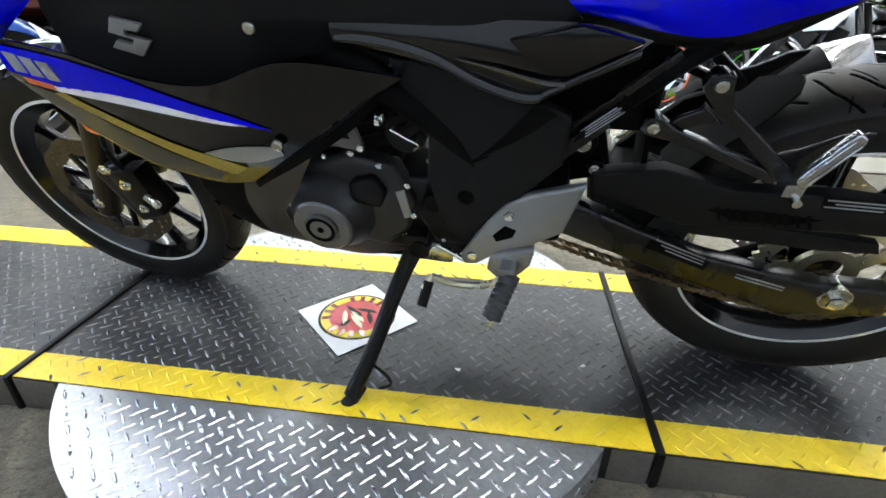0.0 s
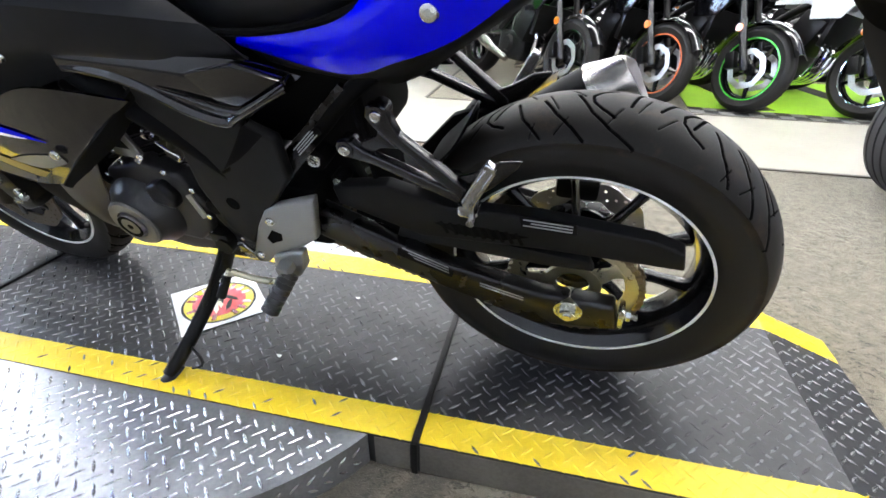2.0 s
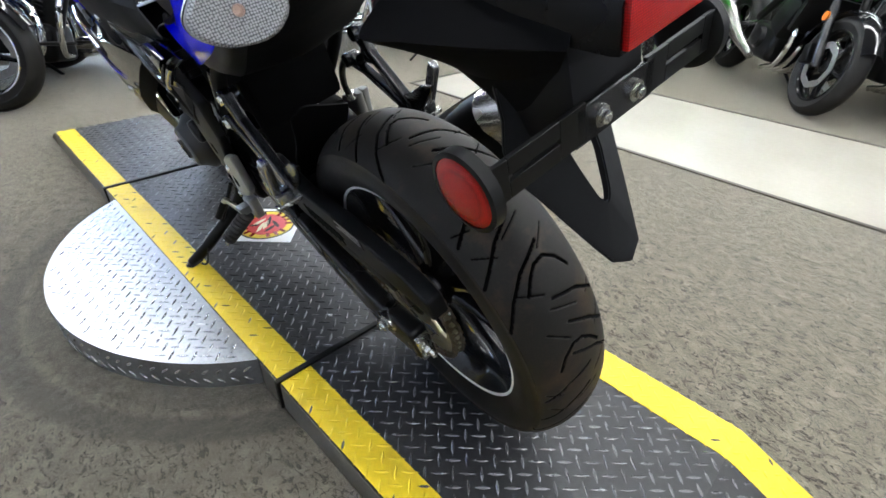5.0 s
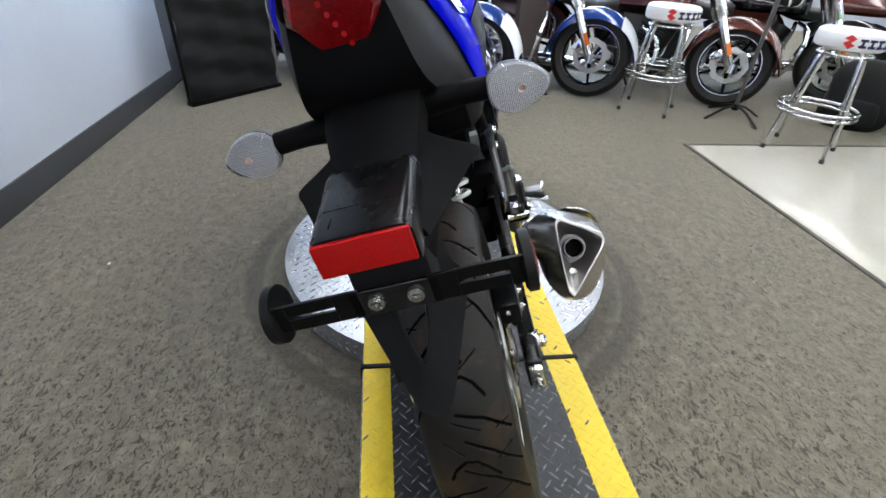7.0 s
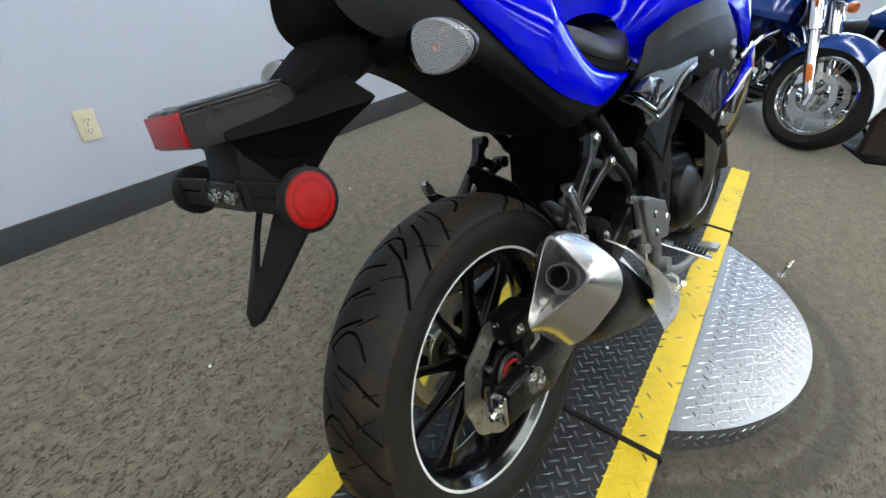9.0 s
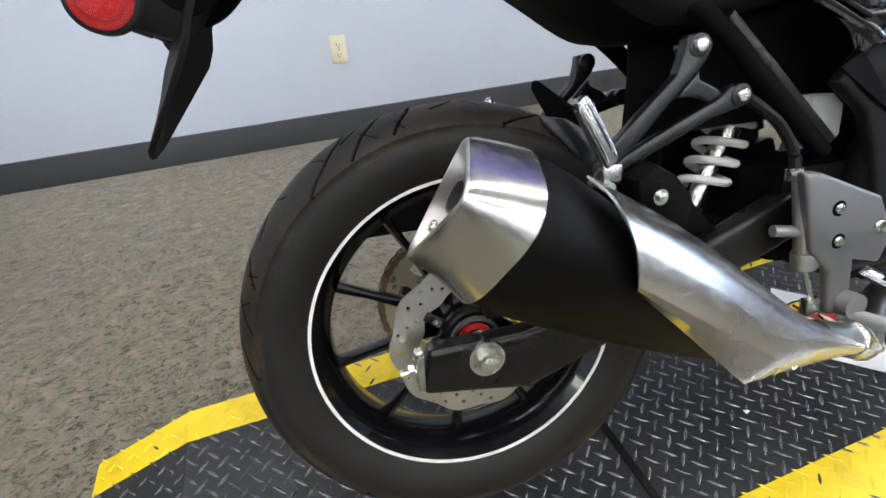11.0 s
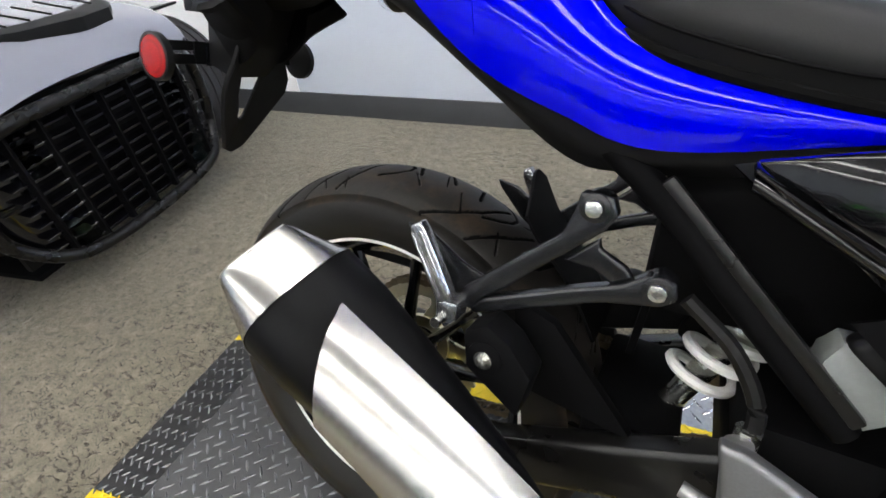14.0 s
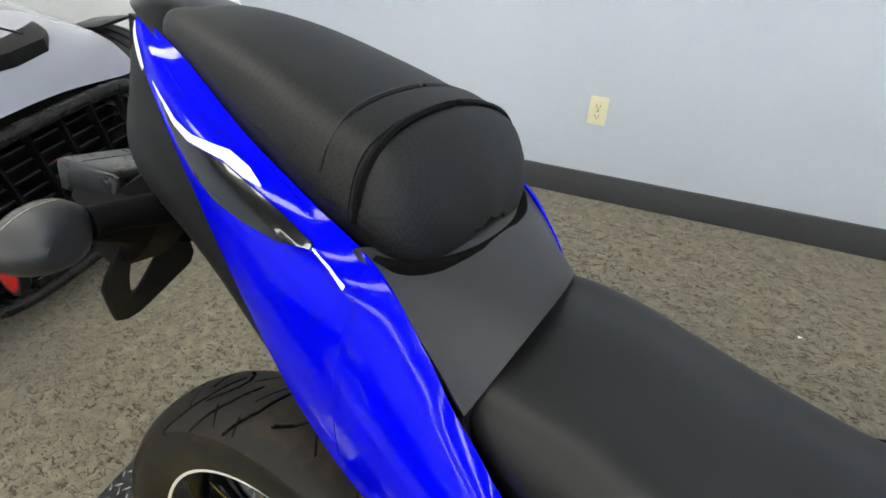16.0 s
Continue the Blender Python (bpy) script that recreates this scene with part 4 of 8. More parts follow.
part("swingarm_gusset", prism([(0.23, 0.44), (0.21, 0.55), (0.26, 0.53), (0.36, 0.42)], -0.112, -0.095, 0.006), MATTE, BIKE, "triangular swingarm brace plate")
part("caliper_hanger", join(prism([(0.185, 0.53), (0.19, 0.49), (0.25, 0.45), (0.26, 0.50), (0.235, 0.53), (0.21, 0.545)], -0.176, -0.135, 0.006), rod((0.211, -0.12, 0.508), (0.211, -0.178, 0.508), 0.0185, seg=24, bevel=0.002)), MATTE, BIKE)
part("hanger_bolt", bolt((0.211, -0.178, 0.508), 0.0064, (0, -1, 0)), ZINC, BIKE)

GUARD = [(0.41, 0.505), (0.308, 0.524), (0.207, 0.497), (0.065, 0.503), (-0.103, 0.490), (-0.146, 0.474), (-0.153, 0.441), (0.053, 0.438), (0.135, 0.432), (0.258, 0.423), (0.405, 0.470)]
guard = part("chain_guard", prism(GUARD, 0.088, 0.116, 0.005, 3), DARKGREY, BIKE, "matte black plastic chain guard with slotted vent")
part("vent_slot", prism([(0.231, 0.461), (0.16, 0.466), (0.077, 0.461), (0.115, 0.446), (0.19, 0.444)], 0.1155, 0.1168, 0.0), RECESSBLACK, guard, smooth=0)
part("vent_bar", join(*[moved(block((-0.0025, 0.1160, -0.013), (0.0025, 0.1178, 0.013)), pose(0.215 - 0.0155 * i, 0, 0.454, 0, 25, 0)) for i in range(9)]), MATTE, guard, smooth=0)
lab = part("warning_label", prism([(0.093, 0.505), (0.008, 0.503), (0.004, 0.481), (0.088, 0.482)], 0.1158, 0.1168, 0.0), MATTE, guard, smooth=0)
part("print", join(*[block((0.012, 0.1167, 0.4845 + 0.006 * i), (0.086 - 0.012 * (i % 2), 0.1172, 0.487 + 0.006 * i)) for i in range(3)]), LABELGREY, lab, "unreadable printed lines", smooth=0)
part("lower_guard", prism([(0.30, 0.43), (0.12, 0.43), (-0.02, 0.42), (-0.03, 0.40), (0.05, 0.395), (0.2, 0.40), (0.31, 0.405)], 0.092, 0.110, 0.004), DARKGREY, BIKE)
al = part("arm_label", prism([(0.30, 0.402), (0.20, 0.366), (0.205, 0.347), (0.305, 0.383)], 0.1315, 0.1328, 0.0), MATTE, BIKE, smooth=0)
part("print", join(*[moved(block((-0.045, 0.1327, -0.0012), (0.042 - 0.01 * (i % 3), 0.1332, 0.0012)), pose(0.252, 0, 0.388 - 0.007 * i, 0, -20.0, 0)) for i in range(3)]), LABELGREY, al, "unreadable printed lines", smooth=0)
part("arm_label", join(*[moved(block((-0.04, 0.1318, -0.0014), (0.04, 0.1326, 0.0014)), pose(0.115, 0, 0.337 - 0.007 * i, 0, -13, 0)) for i in range(2)]), LABELGREY, BIKE, "unreadable embossed lines", smooth=0)

# rear mudguard and shock
part("shock_linkage", join(prism([(0.375, 0.475), (0.40, 0.565), (0.43, 0.60), (0.475, 0.585), (0.47, 0.50), (0.44, 0.455)], 0.045, 0.070, 0.006), rod((0.43, 0.07, 0.555), (0.43, 0.112, 0.555), 0.022, seg=20, bevel=0.003), rod((0.405, 0.07, 0.505), (0.405, 0.10, 0.505), 0.014, seg=16, bevel=0.002)), MATTE, BIKE, "black shock linkage and preload knob")
for x, y, z, r in ((0.43, 0.112, 0.555, 0.008), (0.405, 0.10, 0.505, 0.006), (0.455, 0.07, 0.575, 0.005)):
    part("linkage_bolt", bolt((x, y, z), r, (0, 1, 0)), ZINC, BIKE)
part("inner_fender", surf([[(0.168 + 0.25 * abs(y - 0.06), y, 0.650 - 0.5 * abs(y - 0.06)), (0.205, y, 0.585), (0.255, y, 0.53), (0.29, y, 0.47)] for y in (-0.02, 0.02, 0.06, 0.085)], 12, 10, 0.004), MATTE, BIKE, "matte black pointed front edge of the rear mudguard")
shock = part("shock_absorber", join(rod((0.375, -0.02, 0.405), (0.43, -0.02, 0.53), 0.014, seg=20), rod((0.43, -0.02, 0.53), (0.475, -0.02, 0.635), 0.021, seg=20)), ZINC, BIKE, "chromed shock absorber")
coil = []
for i in range(120):
    u = i / 119
    a = math.tau * 6 * u
    c = Vector((0.40, -0.02, 0.462)).lerp(Vector((0.472, -0.02, 0.625)), u)
    ax = Vector((0.072, 0, 0.163)).normalized()
    e1 = Vector((0, 1, 0))
    e2 = ax.cross(e1)
    coil.append(c + (e1 * math.cos(a) + e2 * math.sin(a)) * 0.032)
part("spring", tube(coil, 0.0062, 8, 240), SPRING, shock, "white-painted coil spring")
part("brake_fluid_reservoir", loft([[(0.50 + sx * w, -0.10 + sy * d, z) for sx, sy in ((-1, -1), (1, -1), (1, 1), (-1, 1))] for z, w, d in ((0.52, 0.016, 0.015), (0.535, 0.026, 0.022), (0.575, 0.026, 0.022), (0.59, 0.016, 0.015))]), FROST, BIKE, "milky plastic reservoir")
part("reservoir_hose", tube([(0.37, -0.125, 0.60), (0.415, -0.13, 0.565), (0.442, -0.135, 0.52), (0.441, -0.14, 0.485)], 0.0075, 8, 16), BLACKRUB, BIKE)
part("shock_mount", join(block((0.395, -0.078, 0.560), (0.500, -0.050, 0.660), 0.010, 3), rod((0.445, -0.085, 0.595), (0.445, -0.045, 0.595), 0.018, seg=18, bevel=0.003)), SATIN, BIKE, "black upper shock mount")
part("rear_splash_plate", prism([(0.325, 0.46), (0.345, 0.66), (0.352, 0.66), (0.335, 0.46)], -0.008, 0.095, 0.002), MATTE, BIKE, "matte black splash plate ahead of the rear tyre")
part("hose_clip", rod((0.4405, -0.139, 0.503), (0.4405, -0.1395, 0.487), 0.0105, seg=12), ZINC, BIKE)

# frame, engine and covers
part("frame", join(tube([(0.505, 0.118, 0.515), (0.40, 0.12, 0.615), (0.31, 0.118, 0.70), (0.15, 0.1, 0.80), (-0.02, 0.07, 0.91)], 0.013, 10, 20), tube([(0.505, -0.118, 0.515), (0.40, -0.12, 0.615), (0.31, -0.118, 0.70), (0.15, -0.1, 0.80), (-0.02, -0.07, 0.91)], 0.013, 10, 20),
                   tube([(0.55, 0.12, 0.42), (0.60, 0.135, 0.55), (0.8, 0.14, 0.70), (1.15, 0.06, 0.85)], 0.024, 12, 20), tube([(0.55, -0.12, 0.42), (0.60, -0.135, 0.55), (0.8, -0.14, 0.70), (1.15, -0.06, 0.85)], 0.024, 12, 20),
                   block((0.44, -0.125, 0.36), (0.56, 0.125, 0.50), 0.015)), MATTE, BIKE, "matte black steel frame")
part("airbox", block((0.33, -0.085, 0.56), (0.68, 0.085, 0.74), 0.02), MATTE, BIKE)
part("battery_tray", block((0.27, -0.06, 0.70), (0.36, 0.06, 0.80), 0.015), MATTE, BIKE)
for s in (1, -1):
    b = prism([(0.505, 0.525), (0.33, 0.695), (0.338, 0.703), (0.513, 0.534)], 0.12, 0.130, 0.003)
    if s > 0:
        b = join(b, prism([(0.485, 0.51), (0.40, 0.60), (0.41, 0.615), (0.50, 0.53)], 0.134, 0.139, 0.002))
    part("subframe_rail", b if s > 0 else mirrored(b), SATIN, BIKE, "satin black subframe rail")

eng = part("engine", join(block((0.60, -0.115, 0.29), (0.95, 0.125, 0.47), 0.03, 3), moved(block((-0.08, -0.10, 0), (0.08, 0.10, 0.24), 0.018, 3), pose(0.80, 0, 0.44, 0, 18, 0)),
                          block((0.55, -0.12, 0.31), (0.68, 0.135, 0.46), 0.025, 3)), ENGINE, BIKE, "black parallel-twin engine")
for i in range(7):
    part("cooling_fin", moved(block((-0.095, -0.112, 0), (0.095, 0.112, 0.004), 0.0015, 1), pose(0.815 + 0.007 * i, 0, 0.475 + 0.022 * i, 0, 18, 0)), ENGINE, eng)
cov = part("stator_cover", join(lathe([(0.045, 0.19), (0.056, 0.186), (0.062, 0.172), (0.078, 0.155), (0.085, 0.12), (0.085, 0.09)], 48, (0.85, 0, 0.395)),
                                prism([(0.93, 0.44), (0.90, 0.49), (0.80, 0.52), (0.72, 0.50), (0.69, 0.43), (0.71, 0.36), (0.76, 0.32), (0.9, 0.33)], 0.10, 0.142, 0.012, 3)), DARKCASE, eng, "satin dark grey generator cover")
part("cover_cap", join(lathe([(0.0, 0.197), (0.026, 0.197), (0.029, 0.194), (0.0295, 0.187), (0.032, 0.186), (0.033, 0.191), (0.051, 0.191), (0.055, 0.187), (0.0555, 0.176)], 48, (0.852, 0, 0.395))), CASE, eng, "dark grey round cover cap")
part("cap_hole", rod((0.852, 0.1965, 0.395), (0.852, 0.1985, 0.395), 0.006, seg=16), RECESSBLACK, eng)
part("cap_ring", lathe([(0.02, 0.1972), (0.027, 0.1985), (0.027, 0.197)], 36, (0.852, 0, 0.395)), RECESSBLACK, eng)
for x, z in ((0.745, 0.505), (0.70, 0.47), (0.695, 0.405), (0.715, 0.355), (0.79, 0.525), (0.84, 0.515), (0.905, 0.475)):
    part("case_bolt", cap_bolt((x, 0.142, z), 0.0068, (0, 1, 0)), CHROME, eng)
part("engine_bracket", join(prism([(0.835, 0.555), (0.80, 0.63), (0.785, 0.625), (0.762, 0.545), (0.775, 0.535), (0.83, 0.54)], 0.142, 0.150, 0.003)), CASE, BIKE, "cast triangular engine bracket")
part("bracket_gap", prism([(0.815, 0.558), (0.798, 0.60), (0.782, 0.556)], 0.1495, 0.1507, 0.0), RECESSBLACK, BIKE, smooth=0)
for x, z, r in ((0.828, 0.548, 0.006), (0.767, 0.542, 0.0075)):
    part("bracket_bolt", cap_bolt((x, 0.15, z), r, (0, 1, 0)), CHROME, BIKE)
part("sprocket_cover", prism([(0.66, 0.50), (0.555, 0.48), (0.535, 0.40), (0.57, 0.34), (0.66, 0.34), (0.69, 0.40)], 0.10, 0.138, 0.010, 3), ENGINE, eng)
part("clutch_cover", mirrored(join(lathe([(0.0, 0.185), (0.06, 0.183), (0.085, 0.165), (0.092, 0.13), (0.092, 0.09)], 48, (0.76, 0, 0.39)), prism([(0.93, 0.43), (0.88, 0.48), (0.74, 0.50), (0.66, 0.46), (0.66, 0.34), (0.76, 0.29), (0.9, 0.32)], 0.09, 0.135, 0.012, 3))), ENGINE, eng, "rounded black clutch cover")
part("case_rib", prism([(0.905, 0.455), (0.955, 0.50), (0.95, 0.51), (0.895, 0.468)], 0.120, 0.150, 0.003), ENGINE, eng)
part("case_tab", prism([(0.722, 0.455), (0.706, 0.462), (0.698, 0.405), (0.712, 0.398)], 0.143, 0.1465, 0.001), ALU, eng, "pale machined edge of the engine case")
part("cover_shoulder", prism([(0.80, 0.475), (0.755, 0.49), (0.735, 0.455), (0.748, 0.425), (0.80, 0.435)], 0.13, 0.163, 0.012, 3), ENGINE, eng)
part("starter_motor", join(rod((0.70, 0.02, 0.555), (0.70, 0.125, 0.555), 0.034, seg=24, bevel=0.004), rod((0.70, 0.125, 0.555), (0.70, 0.135, 0.555), 0.022, seg=20)), ENGINE, eng)
part("oil_filler", lathe([(0.0, 0.155), (0.016, 0.155), (0.018, 0.150), (0.018, 0.13)], 20, (0.655, 0, 0.445)), MATTE, eng)
for x, z in ((0.66, 0.52), (0.61, 0.505), (0.575, 0.49), (0.555, 0.42), (0.585, 0.352), (0.645, 0.35)):
    part("case_bolt", cap_bolt((x, 0.138, z), 0.0055, (0, 1, 0)), ZINC, eng)
part("breather_hose", tube([(0.62, 0.10, 0.52), (0.64, 0.135, 0.58), (0.70, 0.14, 0.61), (0.76, 0.12, 0.63)], 0.008, 10, 20), BLACKRUB, BIKE)
part("wiring_loom", tube([(0.90, 0.11, 0.56), (0.85, 0.135, 0.575), (0.79, 0.135, 0.61), (0.74, 0.125, 0.65)], 0.0055, 8, 20), MATTE, BIKE)
for x, z in ((0.735, 0.585), (0.845, 0.60)):
    part("hose_clip", moved(lathe([(0.0095, -0.004), (0.0115, -0.004), (0.0115, 0.004), (0.0095, 0.004)], 16, closed=True), pose(x, 0.135, z, 0, 40, 90)), ZINC, BIKE)
part("hose", join(tube([(0.70, 0.13, 0.56), (0.66, 0.145, 0.60), (0.62, 0.14, 0.66)], 0.010, 10, 12), tube([(0.90, 0.10, 0.52), (0.86, 0.13, 0.60), (0.78, 0.13, 0.66), (0.70, 0.12, 0.68)], 0.012, 10, 16)), BLACKRUB, BIKE)
part("wire_clip", join(tube([(0.715, 0.145, 0.575), (0.69, 0.150, 0.565), (0.672, 0.150, 0.555), (0.68, 0.15, 0.545)], 0.0025, 6, 12)), ZINC, BIKE)

COVER = [(0.70, 0.69), (0.685, 0.64), (0.652, 0.585), (0.660, 0.50), (0.640, 0.40), (0.60, 0.362), (0.575, 0.40), (0.455, 0.545), (0.452, 0.62), (0.51, 0.645), (0.60, 0.685)]
for s in (1, -1):
    b = prism(COVER if s > 0 else COVER[:7] + [(0.545, 0.515), (0.523, 0.566), (0.473, 0.606)] + COVER[9:], 0.135, 0.157, 0.007, 3)
    fc = part("frame_cover", b if s > 0 else mirrored(b), DARKGREY, BIKE, "matte black frame side cover")
    h = rod((0.598, 0.153, 0.469), (0.598, 0.1578, 0.469), 0.0135, seg=24)
    part("access_hole", h if s > 0 else mirrored(h), RECESSBLACK, fc)
    w = surf([[(0.50, 0.158, 0.64), (0.53, 0.162, 0.60), (0.58, 0.158, 0.545)], [(0.47, 0.157, 0.625), (0.52, 0.163, 0.585), (0.59, 0.158, 0.54)]], 10, 2, 0.004)
    part("moulded_ridge", w if s > 0 else mirrored(w), MATTE, fc)

# tank and upper side panels
tank_rows = []
for x, w, zt, zb in ((0.565, 0.075, 0.88, 0.80), (0.59, 0.12, 0.93, 0.80), (0.65, 0.16, 1.0, 0.81), (0.75, 0.185, 1.06, 0.83), (0.92, 0.185, 1.05, 0.85), (1.06, 0.14, 1.0, 0.86), (1.12, 0.09, 0.96, 0.87)):
    tank_rows.append([(x, -w * 0.9, zb), (x, -w * 1.03, zb + (zt - zb) * 0.35), (x, -w * 0.85, zb + (zt - zb) * 0.75), (x, -w * 0.35, zt), (x, w * 0.35, zt), (x, w * 0.85, zb + (zt - zb) * 0.75), (x, w * 1.03, zb + (zt - zb) * 0.35), (x, w * 0.9, zb)])
part("fuel_tank", surf(tank_rows, 40, 32, 0.003), BLUE, BIKE, "glossy blue fuel tank")


def both(name, make, material, label="", smooth=40):
    out = []
    for s in (1, -1):
        b = make()
        out.append(part(name, b if s > 0 else mirrored(b), material, BIKE, label, smooth))
    return out


COVER = [[(0.56, 0.138, 0.812), (0.66, 0.166, 0.845), (0.80, 0.19, 0.86), (1.0, 0.185, 0.86), (1.12, 0.15, 0.855)],
         [(0.50, 0.15, 0.782), (0.60, 0.175, 0.798), (0.78, 0.195, 0.815), (1.0, 0.195, 0.815), (1.16, 0.17, 0.80)],
         [(0.475, 0.150, 0.762), (0.58, 0.172, 0.76), (0.76, 0.188, 0.755), (1.0, 0.193, 0.755), (1.2, 0.175, 0.755)],
         [(0.458, 0.148, 0.742), (0.58, 0.168, 0.735), (0.76, 0.178, 0.735), (1.0, 0.182, 0.70), (1.2, 0.175, 0.70)],
         [(0.458, 0.138, 0.732), (0.58, 0.150, 0.725), (0.76, 0.165, 0.705), (1.0, 0.176, 0.645), (1.2, 0.172, 0.665)]]
both("tank_side_cover", lambda: surf(COVER[:2], 30, 6, 0.004), DARKGREY, "dark grey tank side cover")
both("cover_skirt", lambda: surf(COVER[1:], 30, 12, 0.004), DARKGREY, "matte black skirt under the tank side cover")
both("side_panel", lambda: surf([[(0.375, 0.150, 0.721), (0.455, 0.160, 0.742), (0.60, 0.170, 0.745), (0.76, 0.182, 0.745)],
                                 [(0.40, 0.163, 0.705), (0.48, 0.172, 0.70), (0.60, 0.176, 0.72), (0.76, 0.184, 0.735)],
                                 [(0.455, 0.166, 0.672), (0.51, 0.174, 0.662), (0.62, 0.176, 0.695), (0.76, 0.184, 0.725)],
                                 [(0.49, 0.155, 0.643), (0.515, 0.158, 0.641), (0.63, 0.165, 0.682), (0.76, 0.178, 0.715)]], 30, 16, 0.004), GLOSS, "gloss black side panel with a sharp lower lip")
LIPLINE = [(0.756, 0.168, 0.731), (0.715, 0.168, 0.729), (0.668, 0.167, 0.721), (0.624, 0.166, 0.706), (0.574, 0.165, 0.679), (0.530, 0.164, 0.664), (0.502, 0.162, 0.661), (0.484, 0.162, 0.672), (0.422, 0.160, 0.705), (0.388, 0.156, 0.722)]
both("panel_lip", lambda: surf([[(x, y + dy, z + dz) for x, y, z in LIPLINE] for dy, dz in ((0.0, 0.004), (0.010, 0.002), (0.0165, -0.003), (0.0185, -0.010), (0.013, -0.015))], 60, 12, 0.003), GLOSS, "gloss black rolled lip of the side panel")
both("panel_scoop", lambda: prism([(0.538, 0.727), (0.497, 0.686), (0.467, 0.685), (0.386, 0.729), (0.455, 0.745)], 0.168, 0.1805, 0.003), GLOSS, "gloss black inset of the side panel")
both("scoop_rim", lambda: join(tube([(0.602, 0.180, 0.703), (0.545, 0.1815, 0.692), (0.497, 0.1825, 0.681), (0.468, 0.182, 0.679)], [0.001, 0.0035, 0.004, 0.0035], 8, 20), tube([(0.468, 0.182, 0.679), (0.42, 0.179, 0.704), (0.388, 0.175, 0.722)], [0.0035, 0.003, 0.001], 8, 16)), GLOSS, "thin gloss rim of the inset")

# full fairing
SIDE = [[(1.30, 0.200, 0.714), (1.17, 0.215, 0.703), (1.05, 0.219, 0.672), (0.94, 0.220, 0.668), (0.82, 0.212, 0.702), (0.675, 0.174, 0.672)],
        [(1.30, 0.2025, 0.690), (1.17, 0.2155, 0.668), (1.06, 0.2185, 0.645), (0.95, 0.2185, 0.636), (0.85, 0.210, 0.645), (0.755, 0.192, 0.626)],
        [(1.30, 0.205, 0.662), (1.17, 0.215, 0.620), (1.06, 0.216, 0.590), (0.98, 0.216, 0.572), (0.91, 0.212, 0.562), (0.845, 0.205, 0.561)],
        [(1.298, 0.195, 0.634), (1.215, 0.204, 0.572), (1.13, 0.206, 0.516), (1.06, 0.205, 0.497), (1.0, 0.203, 0.486), (0.935, 0.200, 0.493)]]
probe = surf(SIDE, 36, 20, 0.004)
SIDE_BVH = BVHTree.FromBMesh(probe)
probe.free()
cowls = both("side_cowl", lambda: surf(SIDE, 36, 20, 0.004), GLOSS, "gloss black side cowl with racing stripes")
DEC = {
    "lower_band": ([(1.285, 0.648), (1.215, 0.632), (1.149, 0.590), (1.069, 0.548), (0.985, 0.513)], [(1.285, 0.634), (1.21, 0.576), (1.13, 0.523), (1.06, 0.504), (1.0, 0.495)], SLATE, "slate grey lower band"),
    "blue_stripe": ([(1.295, 0.706), (1.175, 0.695), (1.091, 0.676), (1.039, 0.659), (0.975, 0.639), (0.921, 0.622), (0.871, 0.601)], [(1.295, 0.668), (1.208, 0.649), (1.114, 0.645), (1.03, 0.632), (0.975, 0.621), (0.937, 0.613), (0.869, 0.600)], BLUE, "blue stripe"),
    "white_stripe": ([(1.214, 0.650), (1.114, 0.6455), (1.03, 0.6325), (0.937, 0.6135), (0.905, 0.607)], [(1.220, 0.642), (1.122, 0.632), (1.036, 0.620), (0.939, 0.608), (0.905, 0.6062)], WHITE, "white stripe"),
    "gold_stripe": ([(1.206, 0.641), (1.14, 0.608), (1.059, 0.569), (0.97, 0.540), (0.936, 0.527)], [(1.225, 0.637), (1.149, 0.594), (1.069, 0.552), (0.982, 0.515), (0.962, 0.511)], GOLD, "gold stripe"),
    "mesh_patch": ([(1.0, 0.553), (0.949, 0.567), (0.90, 0.572), (0.868, 0.571)], [(0.999, 0.551), (0.96, 0.541), (0.92, 0.540), (0.866, 0.556)], ALU, "silver mesh-print patch"),
}
for s, cw in zip((1, -1), cowls):
    for key, (u, l, mt, lb) in DEC.items():
        b = decal(u, l, SIDE_BVH, 1, 24, 0.0028 if key != "lower_band" else 0.0022)
        part(key, b if s > 0 else mirrored(b), mt, cw, lb)
    b = join(cap_bolt((0.865, 0.216, 0.579), 0.010, (0, 1, 0)))
    part("cowl_bolt", b if s > 0 else mirrored(b), ZINC, cw)
# slanted model mark on the blue stripe of each cowl
for s, cw in zip((1, -1), cowls):
    for k in range(3):
        u, l = [(1.283 - 0.030 * k, 0.696 - 0.004 * k), (1.259 - 0.030 * k, 0.694 - 0.004 * k)], [(1.276 - 0.030 * k, 0.668 - 0.004 * k), (1.252 - 0.030 * k, 0.666 - 0.004 * k)]
        b = decal(u, l, SIDE_BVH, 1, 8, 0.0042)
        part("model_mark", b if s > 0 else mirrored(b), LABELGREY, cw)
    b = decal([(1.268, 0.660), (1.215, 0.652)], [(1.264, 0.650), (1.212, 0.643)], SIDE_BVH, 1, 10, 0.0042)
    part("model_mark", b if s > 0 else mirrored(b), ORANGE, cw, "orange bar of the model mark")
both("cowl_lip", lambda: surf([[(0.672, 0.165, 0.690), (0.75, 0.192, 0.628), (0.845, 0.207, 0.562), (0.94, 0.202, 0.494)], [(0.70, 0.145, 0.65), (0.768, 0.17, 0.588), (0.86, 0.185, 0.53), (0.955, 0.18, 0.465)]], 24, 4, 0.005), MATTE, "matte black rolled edge of the side cowl")
